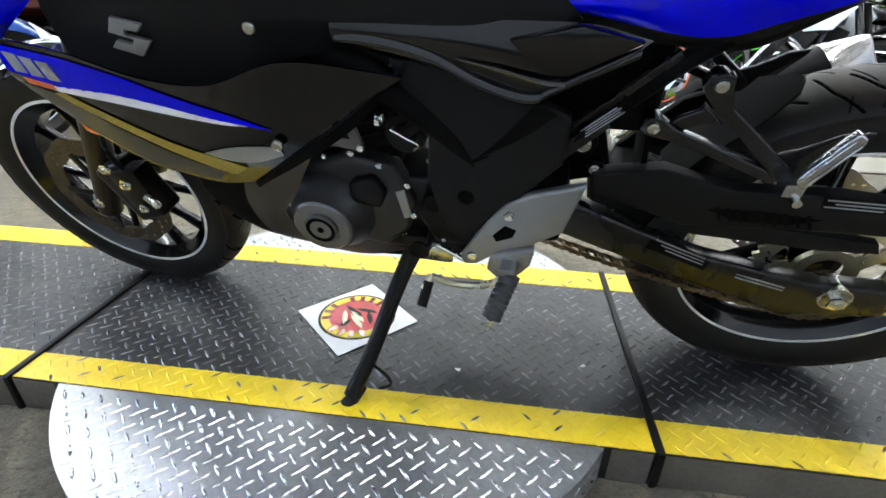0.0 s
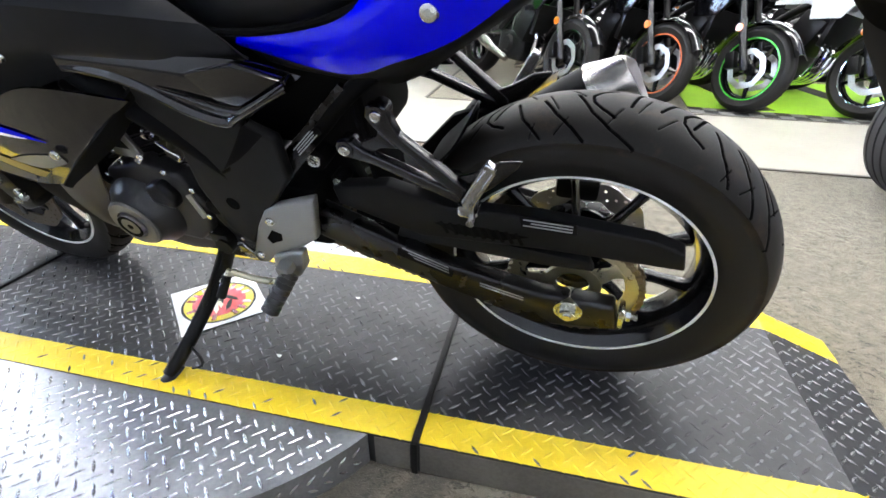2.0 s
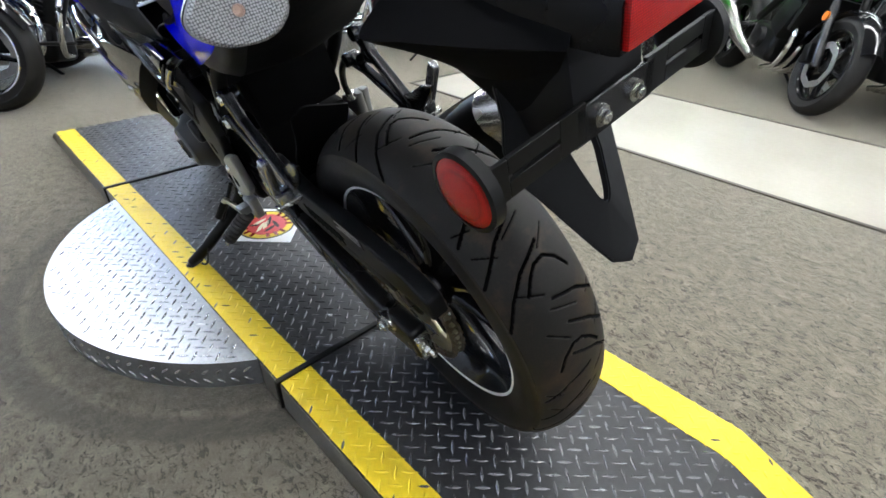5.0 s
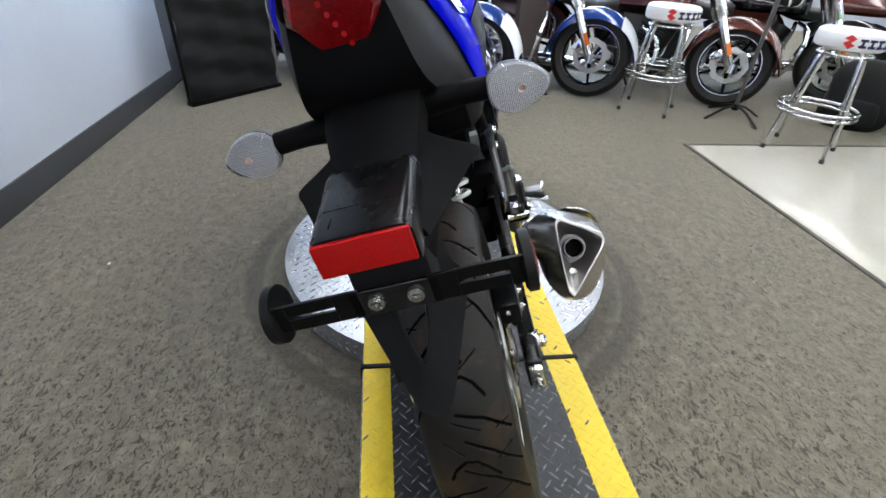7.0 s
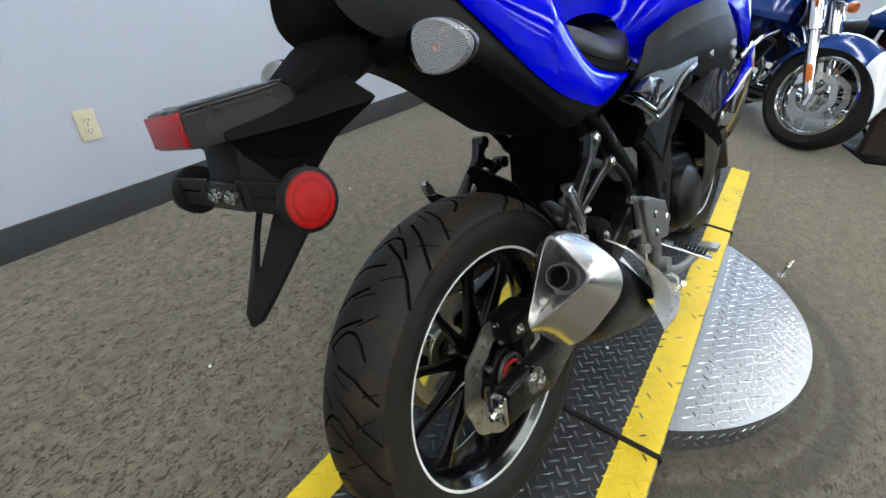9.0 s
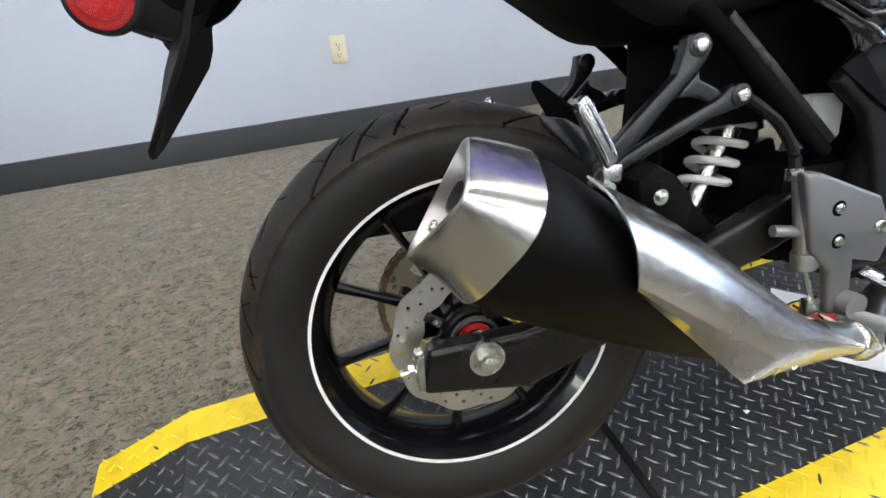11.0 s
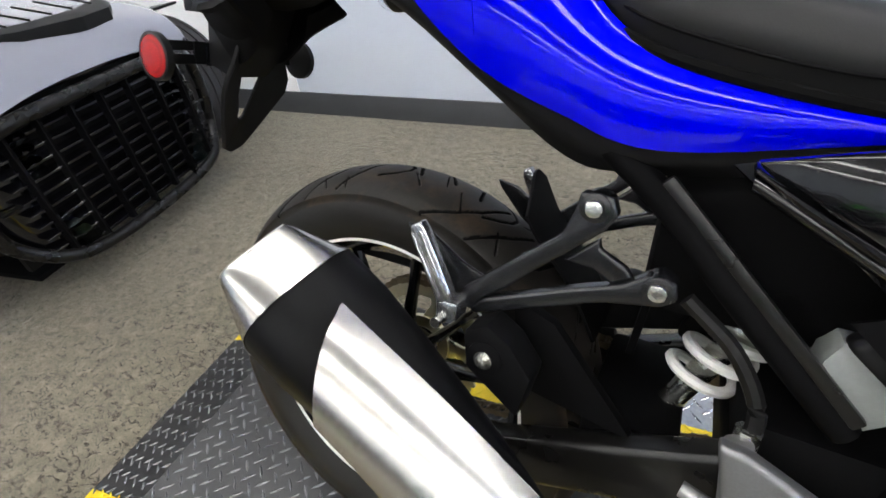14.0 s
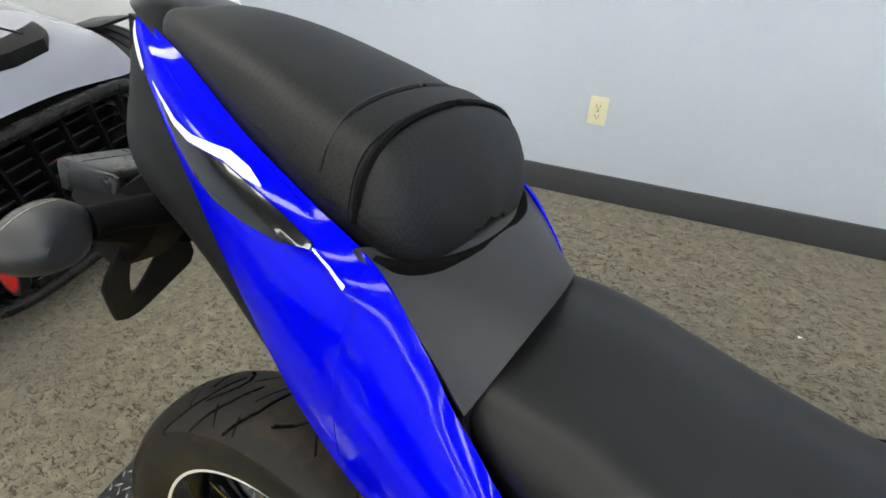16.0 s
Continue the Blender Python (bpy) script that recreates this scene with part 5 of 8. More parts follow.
both("belly_cowl", lambda: surf([[(0.965, 0.196, 0.497), (0.93, 0.196, 0.502), (0.88, 0.193, 0.522), (0.832, 0.186, 0.547)],
                                 [(0.99, 0.182, 0.425), (0.955, 0.182, 0.430), (0.92, 0.178, 0.445), (0.886, 0.174, 0.462)],
                                 [(0.985, 0.157, 0.333), (0.965, 0.157, 0.336), (0.95, 0.153, 0.347), (0.935, 0.150, 0.360)],
                                 [(0.96, 0.10, 0.265), (0.88, 0.115, 0.262), (0.80, 0.12, 0.268), (0.72, 0.115, 0.29)]], 20, 16, 0.004), BROWNGREY, "warm grey belly cowl")
both("belly_front", lambda: surf([[(1.06, 0.190, 0.512), (1.01, 0.194, 0.502), (0.967, 0.196, 0.498)],
                                  [(1.07, 0.175, 0.430), (1.03, 0.180, 0.426), (0.992, 0.182, 0.426)],
                                  [(1.04, 0.150, 0.345), (1.01, 0.155, 0.337), (0.987, 0.157, 0.334)],
                                  [(0.99, 0.100, 0.268), (0.975, 0.100, 0.266), (0.962, 0.100, 0.266)]], 12, 16, 0.004), MATTE, "matte black front of the belly cowl")
part("belly_pan", surf([[(1.02, y, 0.33 - 0.05 * (1 - abs(y) / 0.12)), (0.9, y, 0.275 - 0.03 * (1 - abs(y) / 0.12)), (0.75, y, 0.275 - 0.03 * (1 - abs(y) / 0.12)), (0.62, y, 0.30)] for y in (-0.12, -0.06, 0, 0.06, 0.12)], 20, 10, 0.004), MATTE, BIKE)
part("radiator", block((1.02, -0.16, 0.42), (1.06, 0.16, 0.70), 0.006), ENGINE, BIKE)
both("upper_cowl", lambda: surf([[(1.02, 0.17, 0.86), (1.2, 0.17, 0.97), (1.4, 0.13, 1.02), (1.55, 0.06, 0.95)],
                                 [(1.10, 0.19, 0.82), (1.25, 0.195, 0.86), (1.42, 0.15, 0.88), (1.60, 0.05, 0.86)],
                                 [(1.20, 0.185, 0.76), (1.3, 0.19, 0.75), (1.45, 0.14, 0.78), (1.60, 0.03, 0.79)],
                                 [(1.28, 0.175, 0.72), (1.34, 0.175, 0.69), (1.46, 0.12, 0.70), (1.56, 0.02, 0.74)]], 24, 16, 0.004), BLUE, "glossy blue front fairing side")
both("emblem", lambda: prism([(1.066, 0.747), (1.022, 0.738), (1.033, 0.728), (1.052, 0.731), (1.056, 0.724), (1.018, 0.717), (1.042, 0.695), (1.086, 0.706), (1.074, 0.716), (1.050, 0.711), (1.044, 0.718), (1.080, 0.727)], 0.193, 0.200, 0.0012), ALU, "silver angular tank emblem")
both("cover_bolt", lambda: cap_bolt((0.869, 0.186, 0.735), 0.010, (0, 1, 0)), ZINC)

# front end
for s in (1, -1):
    fk = join(tube([(1.468, s * 0.085, 0.27), (1.36, s * 0.085, 0.50), (1.33, s * 0.085, 0.56)], 0.026, 16, 10), tube([(1.36, s * 0.085, 0.50), (1.17, s * 0.085, 0.92)], 0.020, 16, 4))
    part("fork_leg", fk, FORKBROWN, BIKE, "dark bronze fork leg")
    part("amber_reflector", prism([(1.347, 0.538), (1.345, 0.505), (1.322, 0.497), (1.287, 0.513)], s * 0.112, s * 0.118, 0.002), AMBER, BIKE)
part("front_fender", surf([[(1.30 + 0.155 + 0.322 * math.cos(a), y, 0.306 + 0.322 * math.sin(a) - abs(y) * 0.35) for a in [radians(d) for d in (55, 80, 105, 130, 155)]] for y in (-0.07, -0.035, 0, 0.035, 0.07)], 20, 10, 0.003), GLOSS, BIKE)
frot = part("brake_rotor", rotor(0.105, 0.145, 10, 50, 0.0045, 0.072), DULLROTOR, BIKE, "drilled wavy front brake disc", m=pose(1.455, 0.005, 0.306))
part("rotor_carrier", join(*[moved(block((0.04, 0.07, -0.008), (0.112, 0.075, 0.008), 0.001), Matrix.Rotation(math.tau * i / 5, 4, "Y")) for i in range(5)]), ENGINE, frot)
fcal = part("front_caliper", join(moved(block((-0.04, -0.035, -0.07), (0.04, 0.03, 0.07), 0.014, 3), pose(1.325, 0.10, 0.36, 0, 20, 0)), moved(block((-0.02, -0.03, -0.05), (0.05, 0.02, 0.05), 0.01), pose(1.28, 0.12, 0.38, 0, 10, 0))), ENGINE, BIKE, "black front brake caliper")
part("caliper_bolt", join(bolt((1.30, 0.142, 0.40), 0.008, (0, 1, 0)), bolt((1.335, 0.136, 0.43), 0.008, (0, 1, 0)), bolt((1.29, 0.142, 0.34), 0.007, (0, 1, 0)), rod((1.27, 0.14, 0.37), (1.24, 0.15, 0.36), 0.008)), ZINC, fcal)
part("brake_hose", tube([(1.30, 0.13, 0.43), (1.28, 0.15, 0.50), (1.25, 0.12, 0.60), (1.2, 0.1, 0.75)], 0.005, 8, 16), BLACKRUB, BIKE)
part("front_axle_nut", bolt((1.455, 0.10, 0.306), 0.014, (0, 1, 0)), ZINC, BIKE)

rl = part("rail_label", prism([(0.446, 0.573), (0.439, 0.589), (0.384, 0.641), (0.377, 0.630)], 0.139, 0.1402, 0.0), MATTE, BIKE, smooth=0)
part("print", join(*[moved(block((-0.030 + 0.004 * (i % 2), 0.1400, -0.0009), (0.030 - 0.003 * (i % 3), 0.1407, 0.0009)), pose(0.4125 + 0.0026 * (i - 1.5), 0, 0.609 + 0.0026 * (i - 1.5), 0, 43, 0)) for i in range(4)]), LABELGREY, rl, "unreadable printed lines", smooth=0)

# foot controls
LB = [(0.416, 0.517), (0.440, 0.418), (0.485, 0.384), (0.545, 0.352), (0.582, 0.320), (0.604, 0.318), (0.610, 0.336), (0.563, 0.424), (0.533, 0.466), (0.494, 0.489)]
lbr = part("foot_bracket", prism(LB, 0.145, 0.162, 0.006, 3), ALU, BIKE, "cast silver footrest bracket")
part("lightening_hole", prism([(0.533, 0.422), (0.514, 0.415), (0.519, 0.398), (0.546, 0.384), (0.553, 0.397)], 0.1612, 0.1628, 0.0), RECESSBLACK, lbr, smooth=0)
for x, z in ((0.527, 0.445), (0.588, 0.344)):
    part("bracket_bolt", cap_bolt((x, 0.162, z), 0.0095, (0, 1, 0)), ZINC, lbr)
part("peg_mount", join(prism([(0.556, 0.352), (0.500, 0.378), (0.480, 0.378), (0.486, 0.338), (0.510, 0.304), (0.540, 0.296), (0.562, 0.318)], 0.148, 0.170, 0.007, 3)), ALU, BIKE, "cast footrest mount")


def peg(a, b, r):
    a, b = Vector(a), Vector(b)
    d = b - a
    n = 8
    return rod(a, b, r * 0.78, seg=14), [rod(a + d * ((i + 0.06) / n), a + d * ((i + 0.90) / n), r * (1.0 - 0.03 * i / n), seg=14, bevel=0.0015) for i in range(n)]


part("footrest_core", prism([(0.508, 0.352), (0.536, 0.352), (0.534, 0.330), (0.510, 0.330)], 0.150, 0.196, 0.004), ALU, BIKE, "silver footrest hinge")
part("footrest_body", tube([(0.555, -0.165, 0.345), (0.566, -0.21, 0.328), (0.577, -0.268, 0.306)], [0.016, 0.014, 0.009], 12, 10, 0.55), ALUBRIGHT, BIKE, "polished footrest body")
for i in range(9):
    part("rubber_rib", moved(block((-0.013, -0.0028, 0), (0.013, 0.0028, 0.009), 0.0015, 1), pose(0.563 + 0.0014 * i, -0.194 - 0.0075 * i, 0.341 - 0.0029 * i, 20, 0, 0)), BLACKRUB, BIKE)
for a, b in (((0.516, 0.182, 0.330), (0.541, 0.250, 0.282)),):
    core, ribs = peg(a, b, 0.0180)
    fr = part("footrest", core, PEGRUB, BIKE, "ribbed black rubber footrest")
    for rb in ribs:
        part("rubber_rib", rb, PEGRUB, fr)
part("feeler_bolt", rod((0.541, 0.250, 0.282), (0.546, 0.260, 0.266), 0.006, 0.003, seg=8), ZINC, BIKE)
part("shift_lever", join(tube([(0.535, 0.178, 0.305), (0.57, 0.18, 0.286), (0.62, 0.182, 0.284), (0.655, 0.195, 0.31)], 0.0068, 10, 16), rod((0.655, 0.195, 0.313), (0.668, 0.215, 0.295), 0.007)), SPROCKET, BIKE, "cast shift lever")
part("shift_rubber", rod((0.66, 0.203, 0.306), (0.668, 0.236, 0.272), 0.0095, seg=14, bevel=0.002), BLACKRUB, BIKE)
part("side_stand", join(tube([(0.70, 0.13, 0.325), (0.735, 0.165, 0.245), (0.765, 0.285, 0.165), (0.788, 0.36, 0.122)], [0.018, 0.0165, 0.015, 0.0155], 12, 20), rod((0.69, 0.10, 0.33), (0.69, 0.155, 0.33), 0.02, seg=18),
                        block((0.675, 0.09, 0.32), (0.72, 0.15, 0.36), 0.005)), STANDBLK, BIKE, "black enamelled side stand leg")
part("stand_foot", tube([(0.770, 0.335, 0.128), (0.79, 0.372, 0.116), (0.802, 0.395, 0.110)], [0.010, 0.017, 0.013], 10, 8, 0.5), STANDBLK, BIKE)
part("stand_hook", tube([(0.765, 0.30, 0.155), (0.73, 0.315, 0.15), (0.715, 0.33, 0.142), (0.735, 0.34, 0.138)], 0.0035, 6, 12), STANDBLK, BIKE)
part("stand_spring", join(tube([(0.70, 0.16, 0.32), (0.755, 0.24, 0.195)], 0.006, 8, 4)), BLACKRUB, BIKE)
part("linkage", join(rod((0.60, 0.155, 0.32), (0.70, 0.12, 0.335), 0.005), block((0.63, 0.10, 0.29), (0.70, 0.14, 0.33), 0.006)), ZINC, BIKE)

RB = [(0.417, 0.505), (0.44, 0.503), (0.545, 0.457), (0.575, 0.40), (0.560, 0.36), (0.515, 0.372), (0.52, 0.29), (0.485, 0.295), (0.478, 0.36), (0.445, 0.392)]
rbr = part("foot_bracket", prism(RB, -0.178, -0.160, 0.006, 3), CASTGREY, BIKE, "cast silver footrest bracket with brake master cylinder")
for x, z in ((0.475, 0.451), (0.482, 0.405)):
    part("bolt_well", rod((x, -0.1775, z), (x, -0.1788, z), 0.0105, seg=24), RECESSBLACK, rbr)
    part("bracket_bolt", cap_bolt((x, -0.1785, z), 0.0075, (0, -1, 0)), ZINC, rbr)
part("bracket_bolt", cap_bolt((0.548, -0.178, 0.415), 0.0105, (0, -1, 0)), ZINC, rbr)
mc = part("master_cylinder", join(rod((0.433, -0.158, 0.50), (0.452, -0.158, 0.385), 0.012, seg=16, bevel=0.002), rod((0.452, -0.158, 0.39), (0.456, -0.158, 0.365), 0.016, seg=16, bevel=0.003), rod((0.444, -0.158, 0.42), (0.405, -0.15, 0.425), 0.008, seg=12)), ALU, BIKE, "rear brake master cylinder")
part("push_rod", join(rod((0.456, -0.158, 0.365), (0.468, -0.165, 0.315), 0.004, seg=8), block((0.456, -0.172, 0.295), (0.478, -0.158, 0.32), 0.003)), ZINC, mc)
part("brake_pedal", join(tube([(0.50, -0.185, 0.30), (0.56, -0.20, 0.275), (0.64, -0.215, 0.275), (0.68, -0.225, 0.29)], 0.0085, 10, 16, 1.4), block((0.655, -0.262, 0.283), (0.69, -0.215, 0.297), 0.004), rod((0.51, -0.165, 0.31), (0.51, -0.195, 0.31), 0.018, seg=20)), ALU, BIKE, "cast brake pedal")


def bracket_arm(outline, y0=0.122, y1=0.140):
    """One forged arm with rounded edges."""
    return prism(outline, y0, y1, 0.0035, 3)


def peg_bar():
    return prism([(0.151, 0.546), (0.163, 0.554), (0.165, 0.562), (0.135, 0.620), (0.127, 0.631), (0.116, 0.624), (0.117, 0.612)], 0.155, 0.169, 0.003, 3)


for s in (1, -1):
    def side(b):
        return b if s > 0 else mirrored(b)
    pb = part("passenger_bracket", side(bracket_arm([(0.270, 0.680), (0.298, 0.680), (0.304, 0.664), (0.296, 0.650), (0.286, 0.640), (0.262, 0.618), (0.246, 0.604), (0.212, 0.570), (0.190, 0.552), (0.176, 0.534), (0.157, 0.538), (0.166, 0.560), (0.215, 0.601), (0.258, 0.637), (0.267, 0.662)])), ALUDARK, BIKE, "dark forged passenger footrest bracket")
    part("bracket_arm", side(bracket_arm([(0.336, 0.618), (0.360, 0.616), (0.363, 0.600), (0.349, 0.591), (0.305, 0.582), (0.207, 0.542), (0.178, 0.530), (0.170, 0.540), (0.190, 0.553), (0.216, 0.563), (0.273, 0.587), (0.318, 0.604)], 0.1225, 0.1395)), ALUDARK, pb)
    part("bracket_web", side(bracket_arm([(0.292, 0.640), (0.294, 0.630), (0.318, 0.618), (0.326, 0.609), (0.308, 0.599), (0.290, 0.610), (0.262, 0.612)], 0.124, 0.134)), ALUDARK, pb)
    part("bracket_heel", side(prism([(0.20, 0.566), (0.158, 0.582), (0.120, 0.606), (0.088, 0.612), (0.094, 0.600), (0.130, 0.560), (0.160, 0.536)], 0.124, 0.131, 0.003)), ALUDARK, pb)
    for x, z in ((0.284, 0.668), (0.347, 0.606)):
        part("mount_boss", side(rod((x, 0.112, z), (x, 0.1415, z), 0.0135, seg=22, bevel=0.002)), ALUDARK, pb)
        part("mount_bolt", side(cap_bolt((x, 0.1415, z), 0.0092, (0, 1, 0))), ZINC, pb)
    pf = part("passenger_footrest", side(peg_bar()), ALUBRIGHT, BIKE, "folded-up silver passenger footrest")
    for dx in (-0.0045, 0.0045):
        part("peg_rib", side(moved(block((-0.0016, 0.1685, -0.036), (0.0016, 0.1715, 0.034), 0.001, 1), pose(0.140 + dx, 0, 0.589 + 0.5 * dx, 0, -28, 0))), ALUBRIGHT, pf)
    part("peg_yoke", side(block((0.147, 0.138, 0.530), (0.172, 0.166, 0.551), 0.004)), ALUBRIGHT, pf)
    part("peg_pin", side(rod((0.152, 0.130, 0.527), (0.152, 0.174, 0.527), 0.006, seg=12)), ZINC, pf)

# exhaust
AX = Vector((0.8326, 0.0359, -0.5528)).normalized()      # along the silencer, forwards and down
OUT = (Vector((0, -1, 0)) + AX * AX.y).normalized()
UPX = OUT.cross(AX)
if UPX.z < 0:
    UPX = -UPX
C0 = Vector((-0.0502, -0.223, 0.5572))
BODY = (0.0721, -0.0089, -0.0052, 0.0060, 0.0077)


def triangle_edges(p, q, r):
    """Outward normals and distances of a triangle's three sides."""
    out = []
    for a, b in ((p, q), (q, r), (r, p)):
        n = Vector((b[1] - a[1], a[0] - b[0])).normalized()
        d = n.x * a[0] + n.y * a[1]
        out.append((n.x, n.y, d) if d > 0 else (-n.x, -n.y, -d))
    return out


EDGES = triangle_edges((-0.025, 0.068), (-0.027, -0.084), (0.057, 0.013))


def section(s, k=1.0, n=48, drift=0.0):
    """Rounded triangular silencer section at s along its axis."""
    c = C0 + AX * s + Vector((0, 0, drift))
    u = min(1, max(0, s / 0.065))
    pts = []
    for i in range(n):
        a = math.tau * i / n
        body = BODY[0] + BODY[1] * math.cos(2 * a) + BODY[2] * math.sin(2 * a) + BODY[3] * math.cos(3 * a) + BODY[4] * math.sin(3 * a)
        lip = sum(max(0.0, (math.cos(a) * nx + math.sin(a) * ny) / dist) ** 4.5 for nx, ny, dist in EDGES) ** (-1 / 4.5)
        r = k * (lip + (body - lip) * u ** 0.8)
        pts.append(c + OUT * (r * math.cos(a)) + UPX * (r * math.sin(a)))
    return pts


def bowl_ring(s, k, up):
    """A ring of the outlet bowl, rounder the deeper it lies."""
    c = C0 + AX * s + UPX * up
    rnd = max(0, min(1, (0.92 - k) / 0.45))
    out = []
    for p in section(0):
        d = p - C0
        out.append(c + d * k * (1 - rnd) + d.normalized() * (0.043 * k * rnd))
    return out


muff = part("silencer", loft([section(0.060, 0.94), section(0.0655, 0.975), section(0.12, 0.97), section(0.18, 0.90), section(0.26, 0.78), section(0.36, 0.60), section(0.43, 0.42), section(0.48, 0.28)]), SLEEVE, BIKE, "satin black exhaust silencer")
cap_ = loft([section(0.0), section(0.006, 1.01), section(0.030, 1.0), section(0.058, 1.0), section(0.0648, 1.0), section(0.0648, 0.96)], False)
bowl = loft([section(0.0), bowl_ring(-0.0022, 0.97, 0), bowl_ring(-0.002, 0.915, 0), bowl_ring(0.004, 0.86, 0.001), bowl_ring(0.018, 0.70, 0.004), bowl_ring(0.034, 0.54, 0.006)], False)
part("outlet_bowl", bowl, BOWL, muff, "satin steel outlet bowl", smooth=50)
part("end_cap", cap_, BRUSHED, muff, "brushed steel end cap with a three-sided outlet", smooth=50)
part("outlet_floor", loft([bowl_ring(0.034, 0.54, 0.006), bowl_ring(0.038, 0.54, 0.006)]), STEEL, muff)
PIPE = Matrix.Translation(C0 + AX * 0.008 + UPX * 0.006) @ AX.to_track_quat("Y", "Z").to_matrix().to_4x4()
part("outlet_pipe", join(lathe([(0.0155, 0.0), (0.0175, 0.0), (0.0175, 0.05), (0.0155, 0.05)], 32, closed=True)), STEEL, muff, m=PIPE)
part("outlet_dark", rod((0, 0.012, 0), (0, 0.014, 0), 0.016, seg=24), RECESSBLACK, muff, m=PIPE)
part("cap_bolt", cap_bolt(C0 + AX * 0.007 - UPX * 0.031 - OUT * 0.012, 0.0075, -AX), ZINC, muff)
S_TOP = [(0.087, -0.240, 0.561), (0.215, -0.228, 0.476), (0.345, -0.212, 0.374), (0.420, -0.204, 0.316), (0.500, -0.196, 0.272)]
S_FOLD = [(0.102, -0.301, 0.466), (0.198, -0.292, 0.397), (0.293, -0.280, 0.328), (0.390, -0.255, 0.308), (0.500, -0.223, 0.263)]
S_LOW = [(0.106, -0.288, 0.457), (0.188, -0.276, 0.374), (0.268, -0.262, 0.293), (0.372, -0.240, 0.276), (0.495, -0.208, 0.247)]


def heat_shield():
    """Formed steel sheet: a swelling flank, a sharp fold and a lower return."""
    rows = [spline(S_TOP, 40)]
    fold, low = polyline(S_FOLD, 40), polyline(S_LOW, 40)
    for u in (0.30, 0.62, 0.86):
        swell = 4 * u * (1 - u)
        run = [Vector(a).lerp(Vector(b), u) + Vector((0.004, -0.017, 0.013)) * swell * f for a, b, f in zip(S_TOP, S_FOLD, (1, 1, 0.9, 0.5, 0.1))]
        rows.append(spline(run, 40))
    rows.append(fold)
    bm = bmesh.new()
    V = []
    for i in range(41):
        col = spline([r[i] for r in rows], 20)
        V.append([bm.verts.new(p) for p in col] + [bm.verts.new(Vector(col[-1]).lerp(Vector(low[i]), 0.5) + Vector((0, -0.002, -0.002))), bm.verts.new(low[i])])
    for i in range(40):
        for k in range(len(V[0]) - 1):
            bm.faces.new((V[i][k], V[i + 1][k], V[i + 1][k + 1], V[i][k + 1]))
    flank = [V[i][k] for i in range(1, 40) for k in range(1, 20)]
    for _ in range(12):
        bmesh.ops.smooth_vert(bm, verts=flank, factor=0.5, use_axis_x=True, use_axis_y=True, use_axis_z=True)
    bmesh.ops.recalc_face_normals(bm, faces=bm.faces)
    bmesh.ops.solidify(bm, geom=bm.faces[:], thickness=0.0025)
    return bm


part("shield", heat_shield(), BRUSHED, muff, "brushed steel heat shield", smooth=24)
part("shield_screw", cap_bolt((0.350, -0.2475, 0.287), 0.008, (0.1, -0.75, -0.65)), ZINC, muff)
part("silencer_label", join(*[moved(block((0, -0.0006, -0.0012), (0.055 - 0.008 * i, 0.0006, 0.0012)), Matrix.Translation(C0 + AX * 0.085 + OUT * 0.030 - UPX * (0.0625 + 0.0045 * i - 0.0035 * i)) @ Matrix(((AX.x, 0, UPX.x, 0), (0, 1, 0, 0), (AX.z, 0, UPX.z, 0), (0, 0, 0, 1)))) for i in range(4)]), LABELGREY, muff, "unreadable etched lines", smooth=0)
part("exhaust_pipe", tube([(0.44, -0.20, 0.285), (0.50, -0.195, 0.262), (0.57, -0.17, 0.225), (0.68, -0.10, 0.235), (0.82, -0.05, 0.26), (0.98, -0.04, 0.33), (0.99, -0.04, 0.45), (0.90, -0.04, 0.50)], 0.022, 14, 40), STEEL, BIKE, "bare steel exhaust pipe")
part("pipe_clamp", join(tube([(0.50, -0.195, 0.264), (0.53, -0.186, 0.248)], 0.027, 16, 3), rod((0.515, -0.225, 0.262), (0.535, -0.215, 0.25), 0.006)), ZINC, BIKE)

# seats
seat_rows = []
for x, w, zt, zb in ((0.218, 0.090, 0.864, 0.845), (0.236, 0.114, 0.878, 0.826), (0.29, 0.126, 0.876, 0.797), (0.36, 0.131, 0.857, 0.778), (0.43, 0.126, 0.840, 0.766), (0.51, 0.110, 0.833, 0.752), (0.58, 0.092, 0.852, 0.77), (0.62, 0.075, 0.86, 0.80)):
    h = zt - zb
    seat_rows.append([(x, -w * 0.92, zb), (x, -w, zb + h * 0.45), (x, -w * 0.86, zb + h * 0.84), (x, -w * 0.45, zt - 0.004), (x, 0, zt), (x, w * 0.45, zt - 0.004), (x, w * 0.86, zb + h * 0.84), (x, w, zb + h * 0.45), (x, w * 0.92, zb)])
rs = part("rider_seat", surf(seat_rows, 44, 36, 0.006), SEATSMOOTH, BIKE, "black vinyl rider seat")
part("seam", tube([(x + 0.001, -w * 0.99 - 0.0005, zb + (zt - zb) * 0.30) for x, w, zt, zb in ((0.235, 0.107, 0.905, 0.825), (0.29, 0.1255, 0.895, 0.785), (0.36, 0.1315, 0.872, 0.765), (0.43, 0.127, 0.853, 0.755), (0.51, 0.110, 0.845, 0.752))], 0.0016, 6, 30), MATTE, rs)
pad_rows = []
